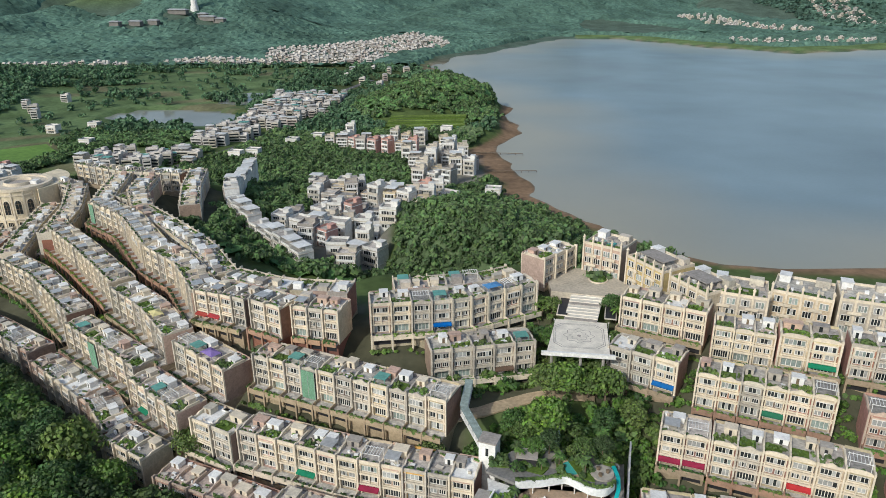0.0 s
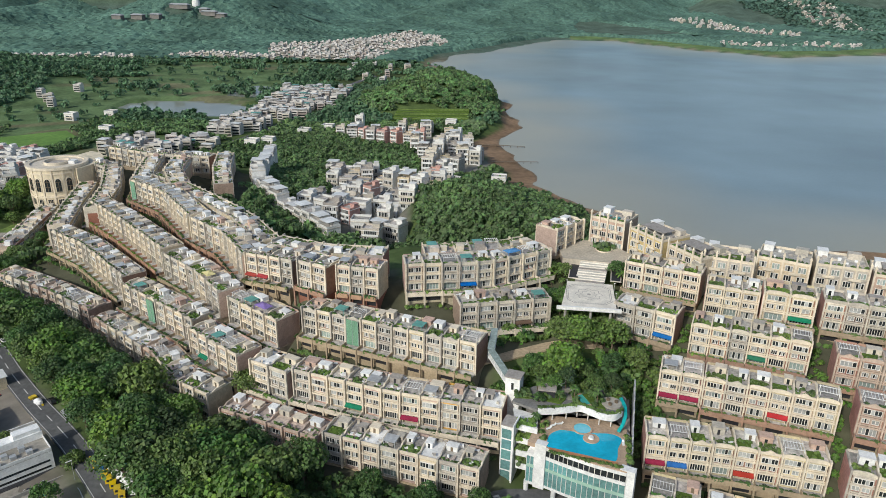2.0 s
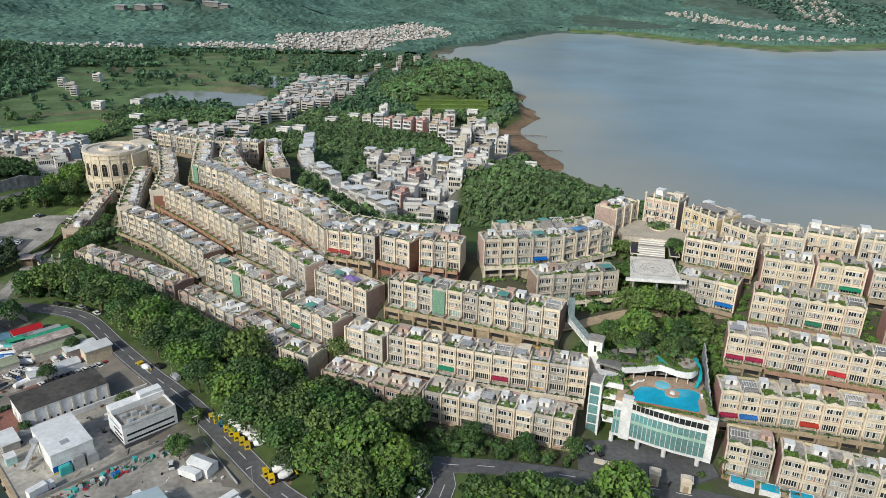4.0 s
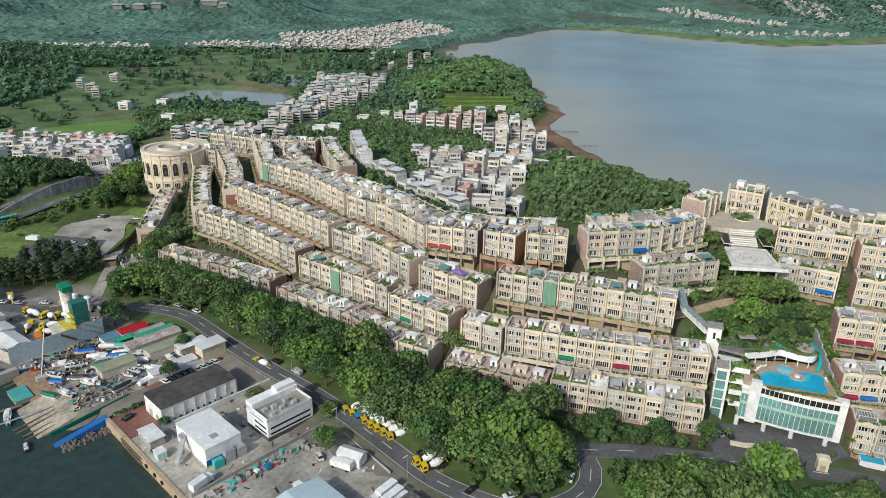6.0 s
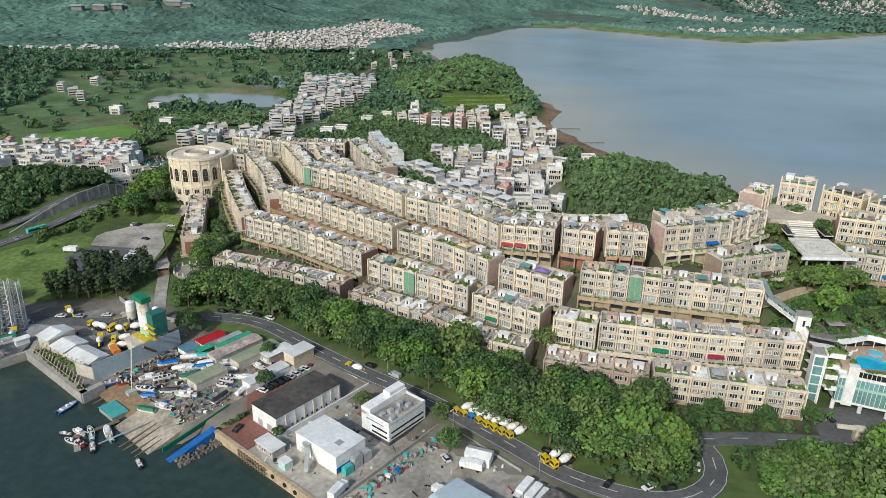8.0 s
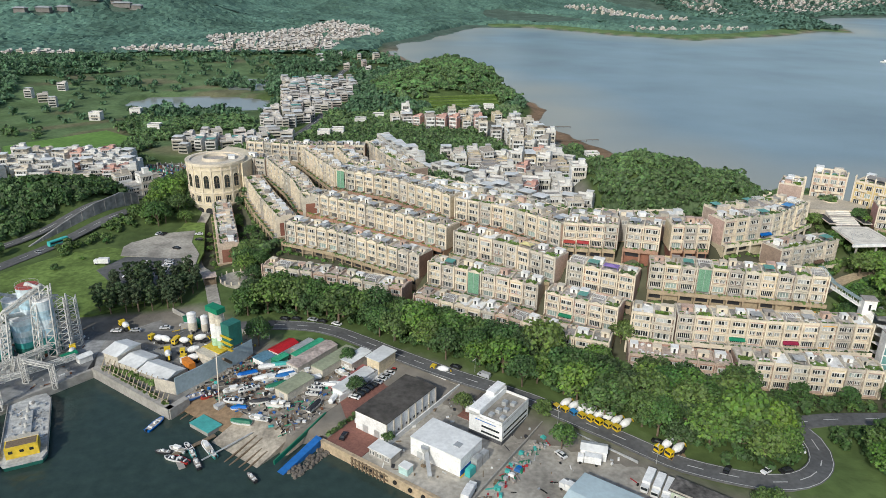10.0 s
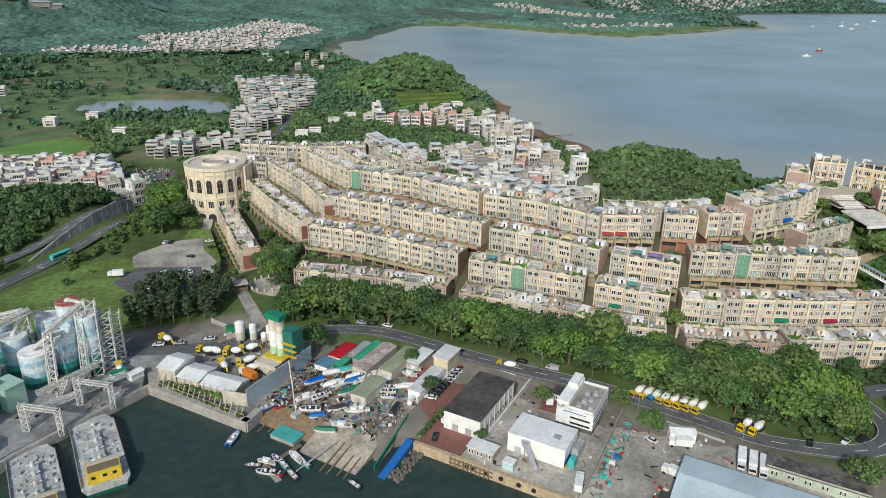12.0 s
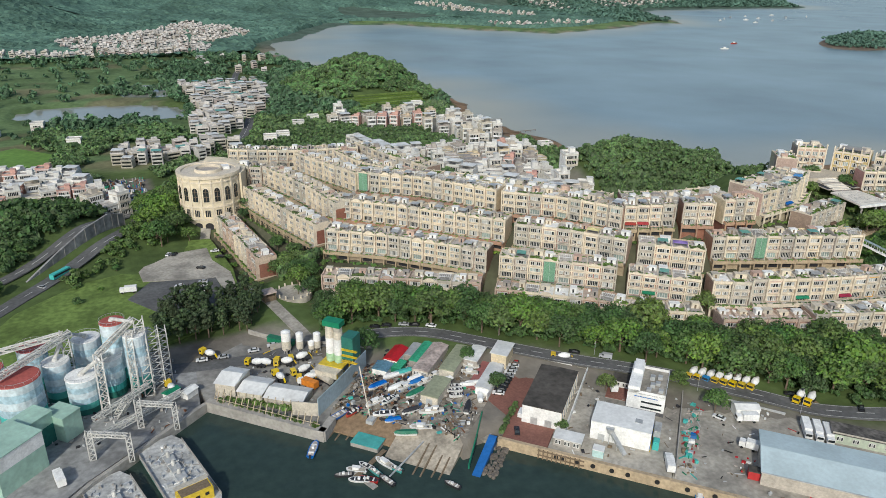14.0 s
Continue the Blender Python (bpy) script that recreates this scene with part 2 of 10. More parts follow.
# ---- mesh helpers ----
class Build:
    """Gathers boxes, prisms and tubes into one mesh."""

    def __init__(self):
        self.v, self.f, self.m = [], [], []

    def add(self, verts, faces, mi=0, m=None):
        o = len(self.v)
        self.v += [tuple(m @ Vector(p)) for p in verts] if m is not None else [tuple(p) for p in verts]
        self.f += [tuple(i + o for i in f) for f in faces]
        self.m += [mi] * len(faces)
        return self

    def box(self, x0, x1, y0, y1, z0, z1, mi=0, m=None):
        return self.add([(x0, y0, z0), (x1, y0, z0), (x1, y1, z0), (x0, y1, z0), (x0, y0, z1), (x1, y0, z1), (x1, y1, z1), (x0, y1, z1)],
                        [(0, 3, 2, 1), (4, 5, 6, 7), (0, 1, 5, 4), (1, 2, 6, 5), (2, 3, 7, 6), (3, 0, 4, 7)], mi, m)

    def prism(self, ring, z0, z1, mi=0, m=None, top=None):
        """A ring of (x, y), counter-clockwise, raised from z0 to z1; top: the upper ring where it differs."""
        k = len(ring)
        up = top or ring
        return self.add([(x, y, z0) for x, y in ring] + [(x, y, z1) for x, y in up],
                        [tuple(range(k - 1, -1, -1)), tuple(range(k, 2 * k))] + [(i, (i + 1) % k, k + (i + 1) % k, k + i) for i in range(k)], mi, m)

    def plate(self, outline, y0, y1, mi=0, m=None):
        """An outline of (x, z), counter-clockwise seen from -y, as a plate between y0 and y1."""
        k = len(outline)
        return self.add([(x, y0, z) for x, z in outline] + [(x, y1, z) for x, z in outline],
                        [tuple(range(k)), tuple(range(2 * k - 1, k - 1, -1))] + [(i, k + i, k + (i + 1) % k, (i + 1) % k) for i in range(k)], mi, m)

    def disc(self, x, y, z0, z1, r0, r1=None, k=20, mi=0, m=None):
        r1 = r0 if r1 is None else r1
        a = [2 * math.pi * i / k for i in range(k)]
        return self.prism([(x + r0 * math.cos(t), y + r0 * math.sin(t)) for t in a], z0, z1, mi, m, [(x + r1 * math.cos(t), y + r1 * math.sin(t)) for t in a])

    def bar(self, a, b, w=0.1, h=None, mi=0):
        """A square bar from a to b."""
        a, b = Vector(a), Vector(b)
        d = b - a
        q = d.to_track_quat("Z", "Y").to_matrix().to_4x4()
        h = w if h is None else h
        return self.box(-w / 2, w / 2, -h / 2, h / 2, 0, d.length, mi, Matrix.Translation(a) @ q)

    def tube(self, a, b, r, k=8, mi=0, r1=None):
        a, b = Vector(a), Vector(b)
        d = b - a
        return self.disc(0, 0, 0, d.length, r, r1, k, mi, Matrix.Translation(a) @ d.to_track_quat("Z", "Y").to_matrix().to_4x4())

    def fuse(self, *boxes):
        """Boxes (x0, x1, y0, y1, z0, z1, material) that touch or overlap become one closed skin; a later box sets the material."""
        ax = [sorted({round(v, 4) for b in boxes for v in b[2 * k:2 * k + 2]}) for k in range(3)]
        at = [{v: i for i, v in enumerate(a)} for a in ax]
        full = np.full([len(a) + 1 for a in ax], -1)
        for b in boxes:
            i = [at[k][round(v, 4)] + 1 for k in range(3) for v in b[2 * k:2 * k + 2]]
            full[i[0]:i[1], i[2]:i[3], i[4]:i[5]] = b[6] if len(b) > 6 else 0
        seen, bm = {}, bmesh.new()

        def corner(c):
            if c not in seen:
                seen[c] = bm.verts.new([ax[k][c[k]] for k in range(3)])
            return seen[c]

        for k in range(3):
            u, w = (k + 1) % 3, (k + 2) % 3
            a, b = np.moveaxis(full, k, 0)[:-1], np.moveaxis(full, k, 0)[1:]
            for side, hit in ((0, (a < 0) & (b >= 0)), (1, (a >= 0) & (b < 0))):
                for pos in np.argwhere(hit):
                    cell = [0, 0, 0]
                    others = [q for q in range(3) if q != k]
                    cell[k], cell[others[0]], cell[others[1]] = int(pos[0]) + (0 if side else 1), int(pos[1]), int(pos[2])
                    low = [cell[0] - 1, cell[1] - 1, cell[2] - 1]
                    low[k] = int(pos[0])
                    ring = []
                    for du, dw in ((0, 0), (1, 0), (1, 1), (0, 1)):
                        c = list(low)
                        c[u] += du
                        c[w] += dw
                        ring.append(corner(tuple(c)))
                    bm.faces.new(ring if side else ring[::-1]).material_index = int(full[tuple(cell)])
        bm.normal_update()
        bmesh.ops.dissolve_limit(bm, angle_limit=0.01, use_dissolve_boundaries=False, verts=bm.verts[:], edges=bm.edges[:], delimit={"MATERIAL"})
        o = len(self.v)
        bm.verts.index_update()
        self.v += [tuple(v.co) for v in bm.verts]
        for f in bm.faces:
            self.f.append(tuple(v.index + o for v in f.verts))
            self.m.append(f.material_index)
        bm.free()
        return self

    def mesh(self, name, *mats, smooth=False):
        me = bpy.data.meshes.new(name)
        me.from_pydata(self.v, [], self.f)
        for x in mats:
            me.materials.append(x)
        if len(mats) > 1:
            me.polygons.foreach_set("material_index", self.m)
        if smooth:
            me.shade_smooth()
        return me


def part(name, b, material, parent, label="", at=None):
    """One mesh object under a thing; b: a Build or a mesh."""
    me = b if isinstance(b, bpy.types.Mesh) else b.mesh(name, *(material if isinstance(material, (list, tuple)) else (material,)))
    ob = new(name, me)
    ob.parent = parent
    if at is not None:
        ob.matrix_basis = at
    if label:
        ob["label"] = label
    return ob


def thing(name, label, category, group="", m=None):
    ob = tagged(new(name), label, category, group)
    if m is not None:
        ob.matrix_basis = m
    return ob


def solid(name, b, material, label, category, group="", kind="", m=None):
    """A thing of one mesh."""
    me = b if isinstance(b, bpy.types.Mesh) else b.mesh(name, *(material if isinstance(material, (list, tuple)) else (material,)))
    ob = tagged(new(name, me), label, category, group, kind)
    if m is not None:
        ob.matrix_basis = m
    return ob


def along(points, step):
    """Places and headings at even steps along a line of points."""
    pts = [Vector(p) for p in points]
    seg = [(b - a).length for a, b in zip(pts, pts[1:])]
    n = max(1, round(sum(seg) / step))
    out = []
    for i in range(n):
        for s in (i / n, (i + 1) / n):
            d, k = s * sum(seg), 0
            while k < len(seg) - 1 and d > seg[k]:
                d -= seg[k]
                k += 1
            out.append(pts[k].lerp(pts[k + 1], min(1, d / seg[k])))
    return [(out[2 * i], out[2 * i + 1]) for i in range(n)]

# ---- plan of the estate: front roof lines, left to right, with the height of the roof edge ----
ROWS = []


def row(name, line, z0, z1, style, terrace, drop):
    """A row of houses: name, line, roof height at both ends, style, terrace depth, podium drop."""
    ROWS.append((name, line, z0, z1, style, terrace, drop))


row("front", [(-225, 282), (-192, 263), (-162, 242)], 14.5, 15, "taupe", 0, 1)
row("front", [(-157.5, 235.7), (-122, 207), (-109.5, 191.5)], 14.5, 14.5, "taupe", 0, 1)
row("front", [(-108, 187), (-90.6, 176)], 15.6, 15.6, "plain", 0, 1)
row("front", [(-84.7, 170), (-50, 154.3)], 14, 14, "brown", 0, 1)
row("front", [(-47.6, 155), (1, 137.3)], 15.5, 15.5, "plain", 0, 1)
row("second", [(-213, 313.7), (-188, 294.5), (-151.5, 255.3)], 25, 25, "arch", 4.2, 4.5)
row("second", [(-148.5, 247.9), (-107, 214)], 24.7, 24.7, "gable", 4.2, 4.5)
row("second", [(-106, 206.8), (-82.5, 187)], 25, 24.7, "gable", 4.2, 4.0)
row("second", [(-77.4, 184.7), (-63, 176.7)], 24.2, 24.2, "plain", 3.0, 4.0)
row("second", [(-61, 178), (-27, 164.5), (8.7, 154.4)], 24.6, 25, "plain", 3.6, 4.0)
row("third", [(-203, 338.7), (-173, 307), (-136.4, 264.4)], 33.5, 35, "arch", 4.2, 4.5)
row("third", [(-133.7, 259.5), (-115.5, 242.6), (-97.5, 219.6)], 34.4, 34.4, "plain", 4.2, 4.5)
row("third", [(-93, 216.9), (-70.3, 198.5)], 33.4, 32.8, "gable", 4.2, 4.5)
row("third", [(-61.7, 203), (-38, 191.8), (-19.5, 183), (1.5, 173.5)], 36, 37.5, "gable", 4.2, 5.0)
row("fourth", [(-182.6, 347.8), (-156.4, 324.2), (-130, 284.8)], 43, 44, "arch", 4.2, 4.5)
row("fourth", [(-128, 282.4), (-107.6, 262), (-90.7, 233)], 43.5, 45, "plain", 4.2, 4.5)
row("fourth", [(-89.5, 232.8), (-68.4, 222)], 45.5, 47, "plain", 4.2, 5.0)
row("fourth", [(-65.7, 219.6), (-53.7, 212)], 48, 48.5, "tall", 2.5, 6.0)
row("fourth", [(-49.5, 210.3), (-33.5, 206)], 50, 50, "tall", 2.5, 6.0)
row("terrace", [(-23.7, 211.5), (7, 216), (33.7, 231)], 50, 49, "deep", 3.4, 5.0)
row("terrace", [(-3.4, 197.8), (30.4, 205)], 40.2, 39.4, "grey", 3.0, 4.0)
# far end, rows that run away up the slope
row("far", [(-224, 406), (-209, 366), (-202.5, 331)], 36, 32, "arch", 3.5, 4.5)
row("far", [(-237, 397), (-228, 358), (-217, 319)], 27, 26, "arch", 3.5, 4.5)
row("far", [(-256.5, 384), (-248, 317)], 16, 13.5, "taupe", 2.0, 2.0)
row("far", [(-238, 413.6), (-224.6, 405)], 35.5, 35.5, "grey", 1.0, 4.0)
row("far", [(-237, 443), (-201, 423), (-160, 414)], 39, 40, "plain", 1.0, 3.0)
row("far", [(-201, 416), (-192, 380), (-183.5, 349)], 39.5, 42, "arch", 3.5, 4.5)
row("far", [(-179, 405), (-174.6, 375), (-160, 345)], 42, 42, "plain", 2.0, 4.0)
row("far", [(-157, 425), (-150, 390), (-138, 352)], 40, 40, "plain", 2.0, 4.0)
# back row, turned to the far bay
row("back", [(-32, 236), (-56, 240), (-78, 252)], 47.5, 46, "plain", 1.0, 3.0)
row("back", [(-80, 254), (-99, 286), (-120, 312), (-150, 346)], 44.5, 42, "plain", 1.0, 3.0)
row("back", [(24, 246), (14, 240.5), (-18, 236)], 49, 48.5, "deep", 1.0, 3.0)
# right wing
row("right", [(61, 217.5), (84.7, 203.3)], 49.6, 50.4, "plain", 3.0, 4.5)
row("right", [(84.5, 196), (100.7, 189.5)], 49.8, 49.4, "wide", 3.0, 5.0)
row("right", [(101.5, 188.2), (116.5, 182)], 51.2, 51.2, "wide", 3.0, 5.0)
row("right", [(121, 184.5), (152, 172)], 49.6, 49.6, "wide", 3.0, 5.0)
row("right", [(53.6, 199.9), (71.8, 187.5)], 40.6, 41.5, "plain", 3.0, 4.5)
row("right", [(75.2, 181), (108.4, 165.6)], 42, 43, "curved", 3.0, 4.5)
row("right", [(115.6, 162.8), (146, 150)], 40.8, 40.8, "curved", 3.0, 4.5)
row("right", [(61, 165.6), (73, 161)], 33, 33.4, "curved", 2.5, 4.5)
row("right", [(73.6, 160.6), (88, 154.3), (108.4, 144.9)], 33.2, 34.6, "curved", 3.0, 4.5)
row("right", [(113.8, 143.9), (145, 130)], 35, 35, "curved", 3.0, 4.5)
row("right", [(51.4, 143.4), (75, 138.5), (100.4, 131)], 23.6, 23.6, "curved", 3.0, 4.5)
row("right", [(103.6, 126.7), (135, 114)], 24.6, 24.6, "curved", 3.0, 4.5)
row("right", [(49, 128.6), (61.5, 123.6)], 14.4, 14.4, "curved", 4.0, 1.0)
row("right", [(63.2, 121.4), (100, 106)], 14.4, 14.4, "curved", 4.0, 1.0)
row("far", [(-177, 364), (-161, 352)], 41.5, 41.5, "plain", 1.0, 3.0)
row("court", [(37.5, 242.3), (45, 250), (52, 258.2)], 53.6, 52, "plain", 1.0, 1.0)
STOREY, HOUSE_H, HOUSE_D = 3.3, 11.2, 10.2

# ---- shores: land lies on the left of this line ----
COAST = [(-520, 10), (-420, 92), (-327, 186), (-289, 214.5), (-255.5, 180), (-252, 181), (-236, 168), (-216, 143), (-204, 151), (-152, 96), (-90, 28), (0, -60), (200, -190), (600, -250),
         (520, 0), (420, 220), (300, 345), (243, 357), (186, 356), (170, 360), (155, 363), (143, 372), (133, 380), (127, 390), (118, 398), (112, 410), (105, 417), (100, 430), (92, 437), (86, 452), (78, 463), (72, 478), (61, 496), (67, 504), (69, 518), (67, 532), (60, 548), (58, 562), (55, 575), (58, 589), (51, 606), (47, 632), (50, 657), (57, 668), (64, 684), (71, 698), (80, 712), (75, 730), (80, 753), (71, 775), (68, 808), (76, 828), (83, 855), (74, 872),
         (60, 892), (10, 1050), (-7, 1183), (-10, 1275), (20, 1409), (96, 1510), (183, 1668), (290, 1835), (433, 1790), (564, 1580), (700, 1440), (930, 1515)]
COAST += [(1203, 1650), (1245, 1590), (1387, 1854), (1480, 2060), (1648, 2161), (2154, 2150), (2413, 2098), (2560, 2300), (2700, 4700), (-4500, 4700), (-4500, -400), (-900, -300)]


def inside(px, py, ring):
    """For arrays of places: whether they lie in the ring, and how far they are from its edge."""
    hit, best = np.zeros(px.shape, bool), np.full(px.shape, 1e9)
    for (ax, ay), (bx, by) in zip(ring, ring[1:] + ring[:1]):
        cross = (ay > py) != (by > py)
        with np.errstate(divide="ignore", invalid="ignore"):
            hit ^= cross & (px < (bx - ax) * (py - ay) / (by - ay if by != ay else 1e-9) + ax)
        k = np.clip(((px - ax) * (bx - ax) + (py - ay) * (by - ay)) / ((bx - ax) ** 2 + (by - ay) ** 2 + 1e-9), 0, 1)
        best = np.minimum(best, np.hypot(px - ax - k * (bx - ax), py - ay - k * (by - ay)))
    return hit, best


def ease(v, a, b):
    k = np.clip((v - a) / (b - a), 0, 1)
    return k * k * (3 - 2 * k)


# places whose ground height the rows set: low in front of a podium, high behind the house
SPOTS = []
for _, line, z0, z1, _, depth, drop in ROWS:
    steps = along([(*p, 0) for p in line], 9)
    for i, (a, b) in enumerate(steps):
        d = (b - a).normalized()
        back, z = Vector((-d.y, d.x, 0)), z0 + (z1 - z0) * (i + 0.5) / len(steps) - HOUSE_H
        mid = (a + b) / 2
        SPOTS.append((*(mid - back * (depth + 2.0)).xy, z - drop - 0.4))
        SPOTS.append((*(mid + back * 5).xy, z - 1.5))
        SPOTS.append((*(mid + back * (HOUSE_D + 1.5)).xy, z - 0.6))
HOUSE_SPOTS = len(SPOTS)
# garden valley, plaza slope, village slopes, road, drop-off court
SPOTS += [(20, 190, 25), (35, 190, 27), (45, 205, 34), (28, 170, 23), (42, 168, 23), (0, 160, 13), (36, 160, 20), (60, 240, 42), (75, 235, 42), (85, 220, 42), (110, 212, 41), (140, 200, 40),
          (-140, 430, 17), (-115, 395, 14), (-85, 360, 13), (-60, 330, 14), (-20, 330, 8), (0, 305, 9), (60, 290, 12), (-90, 440, 10), (-40, 420, 9), (-250, 430, 12), (-20, 270, 30), (40, 270, 34), (-45, 120, 4), (20, 120, 4), (8, 132, 3.4), (16, 130, 3.4), (25, 127, 3.4), (34, 123, 3.4), (42, 127, 3.4), (14, 138, 3.3), (24, 136, 3.3), (33, 131, 3.3), (43, 134, 3.3), (30, 140, 3.3), (20, 146, 3.3)]
SPOT = np.array(SPOTS)


def height(x, y):
    """Ground height at arrays of places."""
    x, y = np.atleast_1d(np.asarray(x, float)), np.atleast_1d(np.asarray(y, float))
    land, edge = inside(x, y, COAST)
    low = np.where(land, 3.3 + 1.5 * ease(edge, 30, 260), 0.0)
    # bay flats slope gently into the water, quays drop at once
    bay = (y > 300) & (x > -60)
    beach = np.where(land, np.where(bay, 0.03 * np.minimum(edge, 12) + 3.2 * ease(edge, 10, 45), low), -np.where(bay, 0.03 * edge, 4.0 * ease(edge, 0, 1)))
    z = np.where(land & ~bay, np.where((edge < 7) & (y < 300) & (x > -420) & (x < -60), -3.0, low), beach)
    # the estate's hill
    near = (x > -330) & (x < 330) & (y > 60) & (y < 560) & land
    if near.any():
        xs, ys = x[near][:, None], y[near][:, None]
        d2 = (xs - SPOT[:, 0]) ** 2 + (ys - SPOT[:, 1]) ** 2
        w = 1 / (d2 + 6) ** 2
        hill = (w * SPOT[:, 2]).sum(1) / w.sum(1)
        k = 1 - ease(np.sqrt(d2.min(1)), 13, 55)
        z[near] = z[near] * (1 - k) + hill * k
    # level ground round the car park
    level, _ = inside(x, y, [(-378, 268), (-300, 262), (-262, 280), (-256, 330), (-260, 378), (-290, 384), (-330, 340), (-355, 318)])
    z = np.where(level, np.minimum(z, 4.3), z)
    # wooded knolls by the bay
    u, v = (0.92 * (x - 20) - 0.39 * (y - 346)) / 62, (0.39 * (x - 20) + 0.92 * (y - 346)) / 44
    z += np.where(land, 30 * np.clip(1 - u * u - v * v, 0, 1) ** 0.75, 0)
    for cx, cy, rx, ry, h, turn in ((-5, 835, 78, 95, 36, 0.1), (-52, 760, 45, 60, 13, 0), (42, 700, 26, 40, 6, 0), (-350, 412, 50, 38, 15, -0.6), (-425, 395, 60, 42, 19, 0), (-680, 960, 150, 170, 34, 0)):
        c, s = math.cos(turn), math.sin(turn)
        u, v = (c * (x - cx) + s * (y - cy)) / rx, (-s * (x - cx) + c * (y - cy)) / ry
        z += np.where(land, h * np.exp(-(u * u + v * v) * 1.25) * ease(edge, 2, 30), 0)
    # far hills
    foot = np.interp(x, [-2500, -800, -450, -200, 200, 420, 900, 1500, 2500], [1150, 1300, 1500, 1780, 1980, 2060, 2150, 2150, 2180])
    up = np.clip(y - foot, 0, None)
    fold = 1 + 0.55 * np.sin(x / 150 + y / 420 + 1.2 * np.sin(y / 260)) * np.cos(y / 330 - x / 900) + 0.38 * np.sin(x / 62 - y / 130 + 1.5 * np.sin(x / 170)) * ease(up, 60, 400)
    z += np.where(land, 0.085 * up * fold * ease(up, 0, 300) + 0.035 * up, 0)
    z += np.where(land & (y > 900), 1.2 * np.sin(x / 37) * np.cos(y / 41) * ease(y, 900, 1300), 0)
    # island out in the bay
    z = np.maximum(z, np.where((x > 900) & (y < 1400), 16 * np.exp(-((x - 1275) / 150) ** 2 - ((y - 1040 - (x - 1275) * 0.35) / 70) ** 2) - 2.5, -9))
    return z


def ground_z(x, y):
    return float(height(x, y)[0])


def axis(lo, a, b, hi, step, grow):
    v = list(np.arange(a, b + 0.1, step))
    for end, sign in ((hi, 1), (lo, -1)):
        s, p = step, (v[-1] if sign > 0 else v[0])
        while (p - end) * sign < 0:
            s *= grow
            p += sign * s
            v.append(p) if sign > 0 else v.insert(0, p)
    return np.array(v)


# soft mud between the bay's water and the planted shore
MUD = [(20, 1183), (40, 1050), (100, 910), (130, 860), (120, 700), (100, 600), (120, 520), (140, 440), (200, 390), (310, 380), (300, 331), (180, 348), (133, 368), (106, 400), (83, 432), (60, 468), (42, 487), (43, 526), (33, 542), (29, 569), (17, 631), (29, 651), (54, 703), (62, 790), (64, 859), (44, 905), (-4, 1050), (-22, 1183)]
POND = [(-392, 800), (-386, 812), (-390, 826), (-374, 836), (-368, 852), (-340, 850), (-318, 856), (-296, 844), (-270, 840), (-252, 828), (-230, 812), (-222, 790), (-230, 766), (-226, 742), (-246, 734), (-262, 740), (-290, 732), (-312, 742), (-330, 752), (-352, 756), (-364, 774), (-382, 782)]
gx, gy = axis(-4400, -430, 260, 4400, 5.0, 1.045), axis(-300, 84, 700, 4650, 5.0, 1.035)
GX, GY = np.meshgrid(gx, gy)
GZ = height(GX.ravel(), GY.ravel()).reshape(GX.shape)
in_pond, _ = inside(GX, GY, POND)
GZ[in_pond] = 1.0
me = bpy.data.meshes.new("ground")
nx, ny = len(gx), len(gy)
idx = np.arange(nx * ny).reshape(ny, nx)
quads = np.stack([idx[:-1, :-1], idx[:-1, 1:], idx[1:, 1:], idx[1:, :-1]], -1).reshape(-1, 4)
me.from_pydata(np.stack([GX.ravel(), GY.ravel(), GZ.ravel()], -1).tolist(), [], quads.tolist())
# cover of the ground: woodland floor, marsh grass, mud, hill grass
land, edge = inside(GX, GY, COAST)
cover = np.empty((ny, nx, 4))
cover[...] = (0.105, 0.15, 0.052, 1)


def lay(mask, color):
    k = np.clip(mask, 0, 1)[..., None]
    cover[..., :3] = cover[..., :3] * (1 - k) + np.array(color) * k


wob = np.sin(GX / 23 + 2 * np.sin(GY / 31)) * np.cos(GY / 19 - GX / 57)
marsh = ease(GY + 30 * wob, 545, 590) * (1 - ease(GY + 30 * wob, 1190, 1240)) * (1 - ease(GX + 30 * wob, -250, -215))
scrub = ease(GY + 40 * wob, 880, 930) * (1 - ease(GY, 1230, 1300)) * ease(GX, -240, -215)
lay(scrub, (0.095, 0.125, 0.05))
lay(marsh, (0.145, 0.215, 0.095))
lay(0.8 * marsh * ease(wob + 0.6 * np.sin(GX / 71 + GY / 47), 0.45, 0.85), (0.215, 0.195, 0.115))
lay(marsh * ease(-wob, 0.55, 0.85), (0.115, 0.175, 0.072))
bay = (GY > 300) & (GX > -60)
in_mud, mud_edge = inside(GX, GY, MUD)
flat = np.where(in_mud, ease(mud_edge + 3 * wob, 0, 5), 0) * bay * land
lay(flat, (0.30, 0.20, 0.125))
lay((1 - ease(edge + 6 * wob, 16, 42)) * land * (GY > 1040) * (GX > -70) * (GX < 760), (0.27, 0.215, 0.15))
lay(~land * bay * 1.0, (0.20, 0.16, 0.12))
lay((GY < 300) * (1 - ease(edge, 20, 45)) * land, (0.30, 0.28, 0.25))
lay((GY < 262) * (GX < -50) * (GX > -330) * (1 - ease(edge + 4 * wob, 52, 62)) * land, (0.25, 0.225, 0.19))
est = np.zeros_like(GX)
nearest = np.full(GX.shape, 1e9)
for sx, sy, _ in SPOTS[:HOUSE_SPOTS]:
    nearest = np.minimum(nearest, np.hypot(GX - sx, GY - sy))
